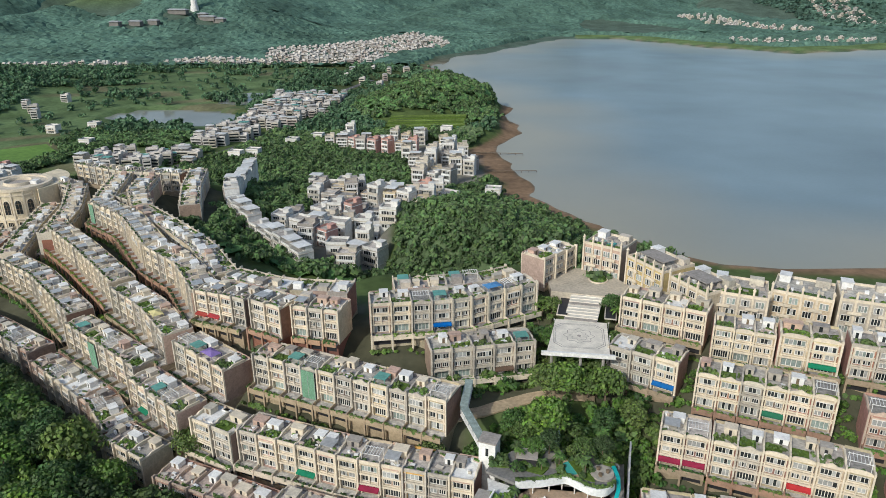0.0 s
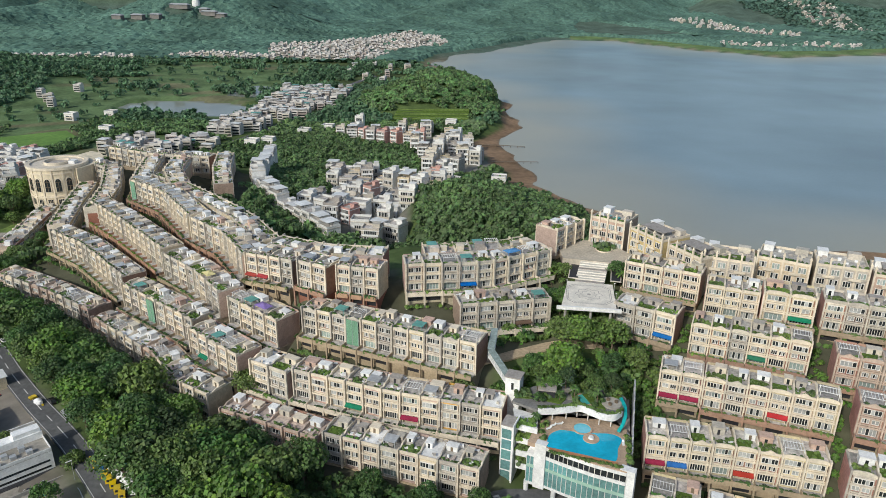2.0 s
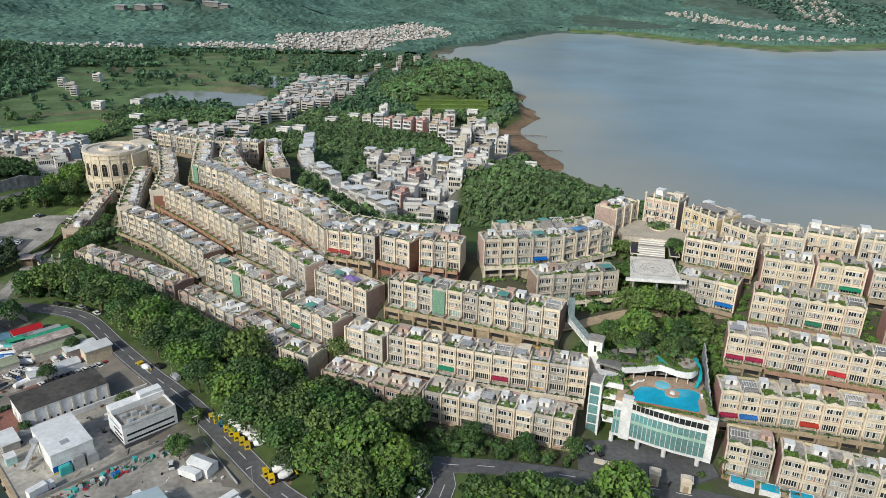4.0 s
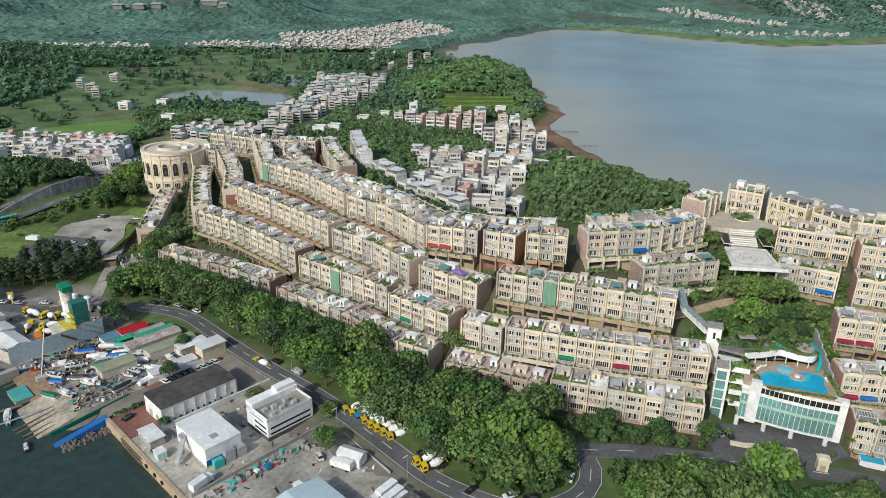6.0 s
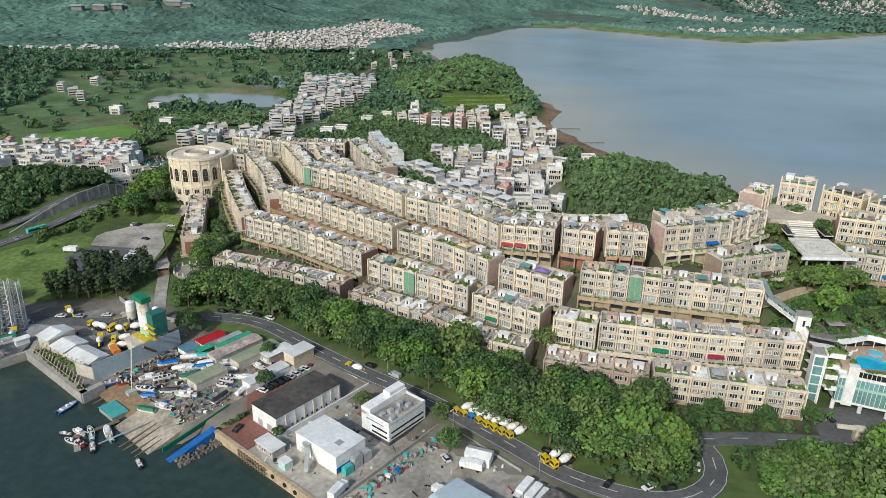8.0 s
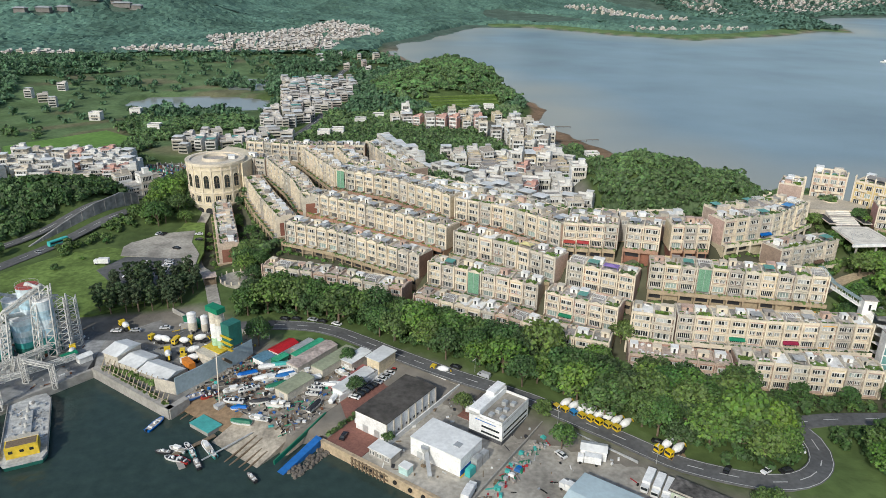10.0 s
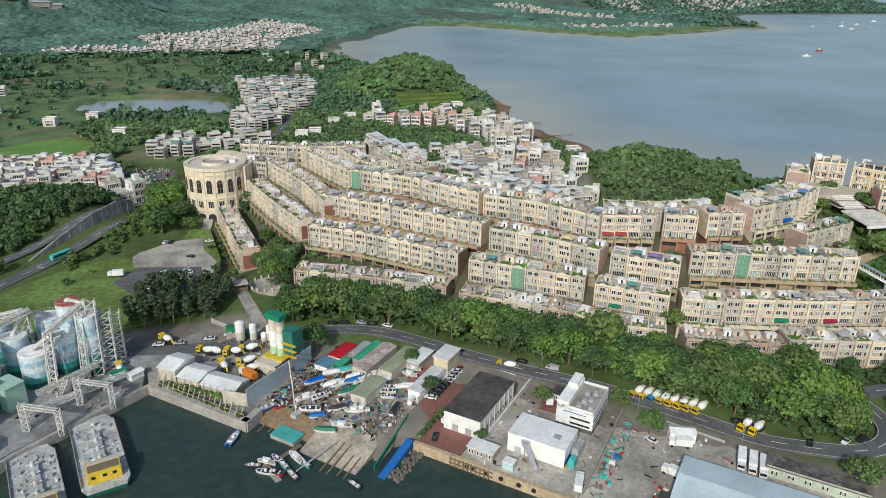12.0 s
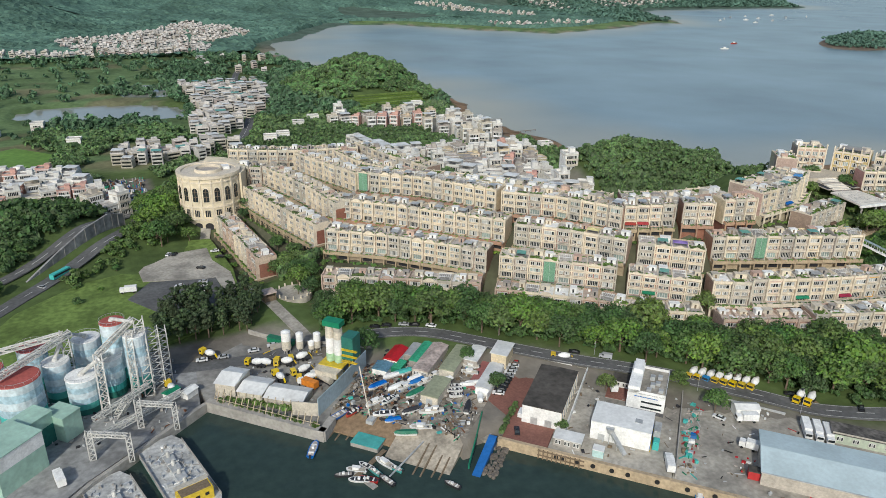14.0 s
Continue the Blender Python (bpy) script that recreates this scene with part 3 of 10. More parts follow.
# ground among the houses darkened for lane planting and the shade between rows
lay(1 - ease(nearest, 7, 12), (0.115, 0.115, 0.075))
for ring in ([(-92, 374), (-60, 330), (-40, 317), (-26, 340), (-30, 397), (10, 440), (14, 500), (-21, 500), (-95, 486)], [(-80, 620), (10, 660), (30, 600), (34, 520), (-22, 506), (-36, 602)]):
    hit, d = inside(GX, GY, ring)
    lay(np.where(hit, 0.85 * ease(d + 2.5 * wob, 0, 4), 0), (0.27, 0.25, 0.22))
hit, d = inside(GX, GY, [(-322, 520), (-286, 524), (-280, 490), (-304, 474), (-322, 490)])
lay(np.where(hit, 0.9, 0), (0.24, 0.21, 0.18))
# far ground paled and blued with distance: haze painted into the cover
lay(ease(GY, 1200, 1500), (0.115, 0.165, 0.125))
hillgrass = ease(np.sin(GX / 160 + 1.3) * np.cos(GY / 240 + GX / 500), 0.45, 0.8) * ease(GZ, 60, 110)
lay(hillgrass, (0.15, 0.215, 0.085))
lay((1 - ease(edge + 10 * wob, 80, 110)) * land * (GX > 330) * (GX < 1400) * (GY > 1400), (0.17, 0.25, 0.095))
lay((1 - ease(edge + 4 * wob, 8, 22)) * land * (GX > 330) * (GX < 1400) * (GY > 1400), (0.33, 0.27, 0.20))
attr = me.color_attributes.new("cover", "FLOAT_COLOR", "POINT")
attr.data.foreach_set("color", cover.ravel())
me.shade_smooth()
SOIL = mat("ground_cover", (1, 1, 1), rough=0.95, vary=0.3, size=5, bump=0.4, coarse=38, far=0.28, spec=0.1)
nt = SOIL.node_tree
base = nt.nodes["Principled BSDF"].inputs["Base Color"]
tint, mul = nt.nodes.new("ShaderNodeVertexColor"), nt.nodes.new("ShaderNodeMixRGB")
tint.layer_name, mul.blend_type = "cover", "MULTIPLY"
mul.inputs[0].default_value = 1
nt.links.new(base.links[0].from_socket, mul.inputs[1])
nt.links.new(tint.outputs[0], mul.inputs[2])
nt.links.new(mul.outputs[0], base)
me.materials.append(SOIL)
tagged(new("ground", me), "green hills, marsh, mud flats and built-up shore ground", "ground", kind="structure")

# ---- water ----
BAYW = water_mat("bay_water", (0.195, 0.258, 0.282), 0.10, 2.2, (0.37, 0.35, 0.27), 0.26)
PONDW = water_mat("pond_water", (0.29, 0.30, 0.27), 0.06, 1.5, None)
HARB = water_mat("harbour_water", (0.034, 0.056, 0.048), 1.0, 2.6, None, 0.1, 0.75)


def sheet(name, ring, z, material, label, category, kind="structure"):
    bm = bmesh.new()
    bm.faces.new([bm.verts.new((x, y, z)) for x, y in ring])
    me = bpy.data.meshes.new(name)
    bm.to_mesh(me)
    bm.free()
    me.materials.append(material)
    return tagged(new(name, me), label, category, kind=kind)


bx, by = axis(-100, 0, 260, 4500, 9, 1.05), axis(300, 330, 900, 4700, 9, 1.05)
BX, BY = np.meshgrid(bx, by)
wl, we = inside(BX, BY, COAST)
silt = np.clip(1 - we / 150 + 0.18 * np.sin(BX / 41 + np.sin(BY / 60)) * np.cos(BY / 53), 0, 1) ** 1.25
silt = np.maximum(silt, 0.55 * np.exp(-(((BX - 60) / 160) ** 2 + ((BY - 1330) / 240) ** 2)))
wm = bpy.data.meshes.new("water")
wi = np.arange(BX.size).reshape(BX.shape)
wm.from_pydata(np.stack([BX.ravel(), BY.ravel(), 0 * BX.ravel()], -1).tolist(), [], np.stack([wi[:-1, :-1], wi[:-1, 1:], wi[1:, 1:], wi[1:, :-1]], -1).reshape(-1, 4).tolist())
wm.color_attributes.new("silt", "FLOAT_COLOR", "POINT").data.foreach_set("color", np.repeat(silt.ravel(), 4))
wm.materials.append(BAYW)
tagged(new("water", wm), "calm grey-blue bay water, silty along the shore", "water", kind="structure")
sheet("water", [(-4500, -4500), (4500, -4500), (4500, 300), (-4500, 300)], 0, HARB, "dark green rippled harbour water", "water")
sheet("water", [(x, y) for x, y in POND[::-1]], 1.6, PONDW, "still grey marsh pond with reedy edges", "pond")
sheet("water", [(-224, 862), (-222, 930), (-240, 948), (-262, 958), (-291, 930), (-286, 900), (-280, 872), (-250, 860)], 4.95, PONDW, "narrow grey marsh pool among reeds", "pond")


# ---- roads: ribbons laid on the ground ----
def ribbon(name, line, width, material, label, category="road", lift=0.12, z=None, thick=0.6):
    pts = [Vector((*p, 0)) for p in line]
    fine = [pts[0]]
    for i in range(len(pts) - 1):
        p0, p1, p2, p3 = pts[max(i - 1, 0)], pts[i], pts[i + 1], pts[min(i + 2, len(pts) - 1)]
        k = max(2, round((p2 - p1).length / 5))
        for j in range(1, k + 1):
            t = j / k
            fine.append(0.5 * (2 * p1 + (p2 - p0) * t + (2 * p0 - 5 * p1 + 4 * p2 - p3) * t * t + (3 * p1 - p0 - 3 * p2 + p3) * t ** 3))
    b, rows = Build(), []
    for i, p in enumerate(fine):
        d = (fine[min(i + 1, len(fine) - 1)] - fine[max(i - 1, 0)]).normalized()
        n = Vector((-d.y, d.x, 0))
        h = z if z is not None else max(ground_z(p.x + n.x * k * width / 2, p.y + n.y * k * width / 2) for k in (-1, 0, 1)) + lift
        rows.append((p, n, h))
    for p, n, h in rows:
        b.v += [(*(p + n * width / 2).xy, h), (*(p - n * width / 2).xy, h), (*(p + n * width / 2).xy, h - thick), (*(p - n * width / 2).xy, h - thick)]
    for i in range(len(rows) - 1):
        o, q = 4 * i, 4 * i + 4
        b.f += [(o + 1, q + 1, q, o), (o, q, q + 2, o + 2), (o + 3, q + 3, q + 1, o + 1)]
    b.m = [0] * len(b.f)
    ob = solid(name, b, material, label, category, kind="structure")
    return ob, rows


def dashes(rows, off, every, long, width=0.16, lift=0.02):
    b, run = Build(), 0.0
    for (p, n, h), (q, m, g) in zip(rows, rows[1:]):
        run += (q - p).length
        if every and (run % every) > long:
            continue
        a, c = p + n * off, q + m * off
        b.add([(*(a + n * width).xy, h + lift), (*(a - n * width).xy, h + lift), (*(c - m * width).xy, g + lift), (*(c + m * width).xy, g + lift)], [(0, 1, 2, 3)])
    return b


HARBOUR_ROAD = [(-300, 244), (-268, 238), (-240, 238), (-215, 234), (-196, 225), (-175, 203), (-155, 183), (-134, 163), (-117, 145), (-98, 124), (-83, 109), (-70, 101), (-57, 101), (-46, 109), (-41, 120), (-43, 132)]
_, r = ribbon("road", HARBOUR_ROAD, 7.6, ASPH, "grey two-lane asphalt road beside the boatyards")
r = [q for q in r if q[0].x > -222]
lines = [dashes(r, 0, 12, 6), dashes(r, 3.4, 0, 0, 0.1), dashes(r, -3.4, 0, 0, 0.1)]
for b in lines:
    solid("road_marking", b, LINE, "thin white painted road line", "road marking", kind="structure")
_, r = ribbon("road", [(-50, 130), (-25, 127), (0, 123), (25, 118), (50, 110), (90, 96), (140, 78)], 7.0, ASPH, "asphalt estate road in front of the gatehouse")
solid("road_marking", dashes(r, 0, 12, 5), LINE, "dashed white centre line", "road marking", kind="structure")
_, r = ribbon("road", [(-420, 270), (-375, 308), (-352, 336), (-326, 366), (-302, 400), (-293, 430), (-285, 470), (-262, 510), (-225, 560), (-190, 640), (-165, 740), (-150, 850), (-140, 960), (-110, 1080)], 8.5, ASPH, "grey asphalt main road past a retaining wall")
solid("road_marking", dashes(r, 0, 12, 6), LINE, "dashed white lane line", "road marking", kind="structure")
_, r = ribbon("road", [(-430, 300), (-385, 335), (-346, 368), (-318, 404), (-300, 432)], 7.0, ASPH, "second carriageway of the main road")
solid("road_marking", dashes(r, 0, 12, 6), LINE, "dashed white lane line", "road marking", kind="structure")
ribbon("road", [(-243, 240), (-247, 262), (-252, 290), (-262, 325), (-266, 368), (-262, 392)], 5.5, PAVE, "pale concrete lane to the round building")
ribbon("road", [(-430, 238), (-372, 292), (-350, 318), (-330, 335)], 3.2, PAVE, "pale footpath along the grass bank", "footpath")
ribbon("road", [(-6, 178), (12, 186), (28, 192), (48, 190)], 5.0, STONE, "tan garden road round the planted slope", lift=0.5)
ribbon("road", [(-75, 350), (-62, 372), (-55, 400), (-40, 430), (-20, 450), (10, 470)], 4.5, PAVE, "pale concrete village lane")


# ---- yards ----
def yard(name, ring, z, material, label, category="yard", thick=7.0):
    return solid(name, Build().prism(ring, z - thick, z), material, label, category, kind="structure")


HO, HU, HV = Vector((-203, 152, 0)), Vector((0.68, -0.733, 0)), Vector((0.733, 0.68, 0))
HTURN = math.degrees(math.atan2(HU.y, HU.x))


def hp(a, b, z=0.0):
    """A place in the harbour: a metres along the quay, b inland."""
    return HO + HU * a + HV * b + Vector((0, 0, z))


def hm(a, b, z=3.4, turn=0.0):
    return pose(*hp(a, b, z), 0, 0, HTURN + turn)


def hring(*ab):
    return [tuple(hp(a, b).xy) for a, b in ab]


Y0 = 3.45
yard("pavement", hring((0, 0.6), (15.5, 0.6), (15.5, 53), (-11, 53), (-11, 20), (0, 12)), Y0, REDPAVE, "red brick paved yard beside a shed", "pavement")
yard("pavement", hring((15.7, 0.6), (55, 0.6), (55, 53), (15.7, 53)), Y0 - 0.03, PAVE, "grey concrete works yard", "pavement")
yard("pavement", [(-116, 58), (-92, 26), (-2, -62), (199, -193), (600, -253), (600, -228), (204, -170), (10, -42), (-80, 42), (-104, 70)], Y0 - 0.03, PAVE, "pale concrete quay apron along the shore", "pavement")
yard("pavement", hring((55.2, 0.6), (130, 0.6), (130, 52), (55.2, 53)), Y0 - 0.02, PAVE, "stained pale concrete lorry yard", "pavement")
yard("pavement", [(-288.6, 214.6), (-256, 180.6), (-248.4, 193), (-225.6, 215.6), (-263.5, 256), (-291, 240)], Y0 - 0.05, mat("cement_dusted_asphalt", (0.26, 0.25, 0.23), vary=0.25, size=2, coarse=9, far=0.3), "grey batching plant yard", "pavement")
yard("pavement", hring((-62, -4), (-11, -4), (-11, 53), (-62, 40)), Y0 - 0.06, YARDFLOOR, "rough concrete boatyard floor", "pavement")
yard("pavement", [(-420, 96), (-328, 187), (-291, 214), (-289, 240), (-330, 262), (-420, 262)], Y0 - 0.04, mat("cement_dusted_concrete", (0.29, 0.29, 0.285), vary=0.3, size=2, coarse=12, far=0.35), "dusty grey silo works yard", "pavement")
yard("pavement", [(-309, 313), (-297, 293), (-273, 286), (-267, 300), (-268, 322), (-298, 329)], 4.75, ASPH, "grey asphalt car park", "pavement", 1.2)
yard("pavement", [(-301, 331), (-273, 322), (-268, 322), (-266, 297), (-261, 296), (-260, 326), (-266, 345), (-266, 364), (-294, 361), (-302, 344)], 4.82, PAVE, "worn concrete slab of the car park", "pavement", 0.3)
yard("ground", [(-378, 268), (-300, 262), (-262, 280), (-258, 330), (-262, 378), (-290, 384), (-330, 340), (-355, 318)], 4.5, GRASS, "rough green grass round the car park", "grass", 1.4)
yard("pavement", hring((57, 60), (110, 57), (112, 63.5), (57, 69)), 4.5, EARTH, "bare earth lay-by for lorries", "pavement", 1.2)

# ---- terraced houses ----
W = 6.6


def window_mesh(w, h, panes, glass=None, frame=FRAME, t=0.15):
    """A window of some panes in one piece: frame proud of the wall, glass set back, a sill. Its front faces -y."""
    b = Build()
    kinds = panes if isinstance(panes, str) else "g" * panes
    panes = len(kinds)
    xs = [-w / 2]
    for i in range(panes):
        x = -w / 2 + (w - t) * i / panes
        xs += [x + t, x + (w - t) / panes]
    xs = sorted({round(v, 4) for v in xs + [w / 2]})
    zs = [0, t, h - t, h]
    at, n = {}, len(xs)

    def v(x, z, y):
        key = (x, z, y)
        if key not in at:
            at[key] = len(b.v)
            b.v.append((xs[x], y, zs[z]))
        return at[key]

    for i in range(n - 1):
        for k in range(3):
            ring = [(i, k), (i + 1, k), (i + 1, k + 1), (i, k + 1)]
            if k == 1 and i % 2 == 1:
                b.f.append(tuple(v(x, z, -0.13) for x, z in ring))
                b.m.append({"g": 1, "d": 1, "c": 2, "t": 3}[kinds[i // 2]])
                for p, q in zip(ring, ring[1:] + ring[:1]):
                    b.f.append((v(*p, -0.22), v(*q, -0.22), v(*q, -0.13), v(*p, -0.13)))
                    b.m.append(0)
            else:
                b.f.append(tuple(v(x, z, -0.22) for x, z in ring))
                b.m.append(0)
    edge = [(i, 0) for i in range(n)] + [(n - 1, k) for k in (1, 2, 3)] + [(i, 3) for i in range(n - 2, -1, -1)] + [(0, 2), (0, 1)]
    for p, q in zip(edge, edge[1:] + edge[:1]):
        b.f.append((v(*q, -0.22), v(*p, -0.22), v(*p, 0.05), v(*q, 0.05)))
        b.m.append(0)
    return b.mesh("window", frame, glass or GLASS, CURTAIN, TINT)


WIN = {k: window_mesh(*v) for k, v in {
    "wide": (4.7, 1.85, "ddcdd"), "wide_b": (4.7, 1.85, "cddc"), "wide_c": (4.7, 1.85, "cccd"), "wide_t": (4.7, 1.85, "tctdt"), "wide_d": (4.7, 1.85, "dddcd"),
    "half": (2.0, 1.6, "dcd"), "half_b": (2.0, 1.6, "cdc"), "half_c": (2.0, 1.6, "cc"), "half_d": (2.0, 1.6, "ddd"),
    "door": (4.7, 2.45, "dddddd"), "door_b": (4.7, 2.45, "cdcdc"), "door_t": (4.7, 2.45, "tttt"), "door_c": (4.7, 2.45, "ccdcc"),
    "small": (1.2, 1.4, "dd"), "small_c": (1.2, 1.4, "dc"), "tiny": (0.9, 1.1, "d")}.items()}


def crest(style, w):
    """The outline of a front parapet from z = 0, as (x, z)."""
    h = w / 2
    if style == "gable":
        return [(-h, -0.3), (h, -0.3), (h, 0.55), (h * 0.55, 0.6), (0, 1.45), (-h * 0.55, 0.6), (-h, 0.55)]
    if style == "arch":
        return [(-h, -0.3), (h, -0.3), (h, 0.5)] + [(h * 0.72 * math.cos(a), 0.55 + 1.1 * math.sin(a)) for a in np.linspace(0, math.pi, 9)] + [(-h, 0.5)]
    if style == "curved":
        return [(-h, -0.3), (h, -0.3), (h, 0.55)] + [(h * 0.9 * math.cos(a), 0.6 + 0.6 * math.sin(a)) for a in np.linspace(0, math.pi, 9)] + [(-h, 0.55)]
    return [(-h, -0.3), (h, -0.3), (h, 0.95), (-h, 0.95)]


def side_wall(h, depth, front, mi=0):
    """A stepped party wall that rises over the roof, seen from the side as (y, z)."""
    ring = [(front, -0.6), (depth, -0.6), (depth, h + 0.5), (depth - 2.4, h + 0.5), (depth - 2.4, h + 1.3), (3.2, h + 1.3), (2.0, h + 0.75), (0.4, h + 0.75), (0.4, h + 1.45), (front, h + 1.45)]
    b = Build()
    b.plate(ring, -0.24, 0.24, mi, Matrix.Rotation(radians(90), 4, "Z"))
    return b


def planting(b, rng, x0, x1, y, z, n, size=0.55, y1=None):
    """Leafy tufts along a planter."""
    for _ in range(n):
        c = Vector((rng.uniform(x0, x1), rng.uniform(y, y1 if y1 is not None else y), z))
        s = size * rng.uniform(0.5, 1.3)
        for _ in range(7):
            d = Vector((rng.gauss(0, 1), rng.gauss(0, 1), abs(rng.gauss(0, 1)) + 0.2)).normalized()
            p = c + d * s * rng.uniform(0.4, 0.9)
            t = d.orthogonal().normalized() * s * 0.55
            q = d.cross(t).normalized() * s * 0.55
            b.add([p - t - q, p + t - q * 0.6, p + t * 0.8 + q, p - t * 0.7 + q], [(0, 1, 2, 3)])
    return b


def roof_garden(rng, w, kind):
    """What stands on a roof terrace: a list of name, mesh, label."""
    out = []
    hw, hy, hh = rng.uniform(1.1, 2.1), rng.uniform(4.4, 6.2), rng.uniform(0.6, 1.6)
    sx = rng.choice((-1, 1)) * (w / 2 - 0.5 - hw)
    deep = rng.uniform(2.2, 3.2)
    hut = Build().fuse((sx - hw, sx + hw, hy, hy + deep, HOUSE_H - 1.0, HOUSE_H + hh), (sx - hw - 0.15, sx + hw + 0.15, hy - 0.2, hy + deep + 0.15, HOUSE_H + hh, HOUSE_H + hh + 0.18),
                       (sx - 0.4, sx + 0.4, hy - 0.05, hy + 0.02, HOUSE_H - 1.0, HOUSE_H + min(0.9, hh - 0.1), 1))
    if kind not in (1, 5, 9, 10, 12):
        out.append(("stair_house", hut.mesh("stair_house", rng.choice((WHITE, WHITE, WHITE, PALE, TRIM, ROSE_HUT, GREYR)), rng.choice((DARK, GLASS, WOOD))), ""))
    x0, x1 = -w / 2 + 0.4, w / 2 - 0.4
    z = HOUSE_H - 1.0
    # tanks, cooling units, tables and pots
    bits = Build()
    for _ in range(rng.randint(5, 9)):
        x, y, s = rng.uniform(x0 + 0.4, x1 - 0.6), rng.choice((rng.uniform(0.8, 4.6), rng.uniform(8.4, 9.4))), rng.uniform(0.3, 0.75)
        m = pose(x, y, z + 0.1, 0, 0, rng.uniform(-30, 30))
        kind_of = rng.random()
        if kind_of < 0.45:
            bits.box(-s, s, -s * 0.6, s * 0.6, 0, rng.uniform(0.5, 1.1), rng.choice((0, 0, 1, 2)), m)
        elif kind_of < 0.75:
            bits.box(-s * 1.5, s * 1.5, -s, s, 0.62, 0.7, rng.choice((0, 1)), m).box(-0.08, 0.08, -0.08, 0.08, 0, 0.62, 1, m)
        else:
            bits.box(-s * 1.6, s * 1.6, -0.25, 0.25, 0, 0.5, 2, m).box(-s * 1.5, s * 1.5, -0.2, 0.2, 0.5, 0.9, 3, m)
    if kind in (0, 2, 3, 7, 11):
        out.append(("roof_clutter", bits.mesh("roof_clutter", WHITE, PALE, ROOF_PINK, LEAF[1]), "tanks, tables and planters on the roof"))
    if kind in (0, 4):
        g = planting(Build(), rng, x0, x1, 0.6, z + 0.4, 34, 0.65, 4.0)
        out.append(("roof_planting", g.mesh("roof_planting", LEAF[2]), "green potted roof planting"))
    if kind in (1, 2, 5, 6):
        g = planting(Build(), rng, x0, x1, 0.5, z + 0.55, rng.choice((4, 8, 12)), 0.5, 0.9)
        out.append(("roof_planting", g.mesh("roof_planting", LEAF[rng.choice((1, 2, 0))]), "plants along the roof edge"))
    if kind in (1, 5):
        bars = [(x - 0.07, x + 0.07, y - 0.07, y + 0.07, z, z + 2.4) for x in (x0 + 0.3, x1 - 0.3) for y in (1.2, 4.6)] + [(x0, x1, y - 0.08, y + 0.08, z + 2.4, z + 2.55) for y in (1.2, 4.6)]
        bars += [(x0 + 0.24 + (x1 - x0 - 0.6) * i / 6, x0 + 0.36 + (x1 - x0 - 0.6) * i / 6, 0.9, 4.9, z + 2.55, z + 2.68) for i in range(7)]
        p = Build().fuse(*bars)
        out.append(("pergola", p.mesh("pergola", WHITE), "white slatted roof pergola"))
    if kind in (2, 6):
        c = Build().fuse((x0 + 0.4, x1 - 1.2, 0.8, 4.8, z + 2.3, z + 2.42), *[(x - 0.06, x + 0.06, y - 0.06, y + 0.06, z, z + 2.3) for x in (x0 + 0.6, x1 - 1.4) for y in (1.0, 4.6)])
        out.append(("canopy", c.mesh("canopy", (METALROOF, ROOF, STEEL, TURQ)[kind % 4] if kind != 6 else mat("teal_sheet", (0.14, 0.36, 0.31), rough=0.5)), "flat sheet canopy over the roof terrace"))
    if kind in (9, 10, 12):
        tone = {9: VIOLET, 10: mat("sky_blue_sheet", (0.10, 0.28, 0.55), rough=0.5), 12: mat("lemon_canvas", (0.70, 0.62, 0.30))}[kind]
        c = Build().add([(x0, 0.6, z + 2.2), (x1, 0.6, z + 2.2), (x1, 4.6, z + 2.2), (x0, 4.6, z + 2.2), ((x0 + x1) / 2, 2.6, z + 3.0)], [(0, 1, 4), (1, 2, 4), (2, 3, 4), (3, 0, 4), (3, 2, 1, 0)])
        pp = c
        for x, y in ((x0 + 0.1, 0.7), (x1 - 0.1, 0.7), (x0 + 0.1, 4.5), (x1 - 0.1, 4.5)):
            pp.box(x - 0.06, x + 0.06, y - 0.06, y + 0.06, z, z + 2.2)
        out.append(("canopy", c.mesh("canopy", tone), "bright canvas roof canopy"))
    if kind == 11:
        out.append(("white_roofing", Build().box(x0 - 0.1, x1 + 0.1, 0.4, HOUSE_D - 0.4, z + 0.13, z + 0.2).mesh("white_roofing", WHITE), "white painted roof covering"))
    if kind in (3, 7):
        y = rng.uniform(0.8, 1.4)
        d = Build().prism([(x0 + 0.3, y), (x1 - 1.6, y), (x1 - 1.6, y + 2.6), (x1 - 2.4, y + 2.6), (x1 - 2.4, y + 0.8), (x0 + 0.3, y + 0.8)], z + 0.12, z + rng.uniform(0.6, 1.0))
        if kind == 7:
            out.append(("roof_bench", d.mesh("roof_bench", ROOF_PINK), "low masonry roof bench"))
        g = planting(Build(), rng, x0, x1, 0.7, z + 0.45, 12, 0.55, 1.3)
        out.append(("roof_planting", g.mesh("roof_planting", LEAF[1]), "potted roof plants"))
    if kind == 8:
        out.append(("roof_lawn", Build().box(x0, x1 - 1.5, 0.6, 5.0, z, z + 0.18).mesh("roof_lawn", LAWN), "green roof lawn"))
        g = planting(Build(), rng, x0, x1, 0.7, z + 0.35, 10, 0.6, 4.5)
        out.append(("roof_planting", g.mesh("roof_planting", LEAF[2]), "shrubs on the roof lawn"))
    return out


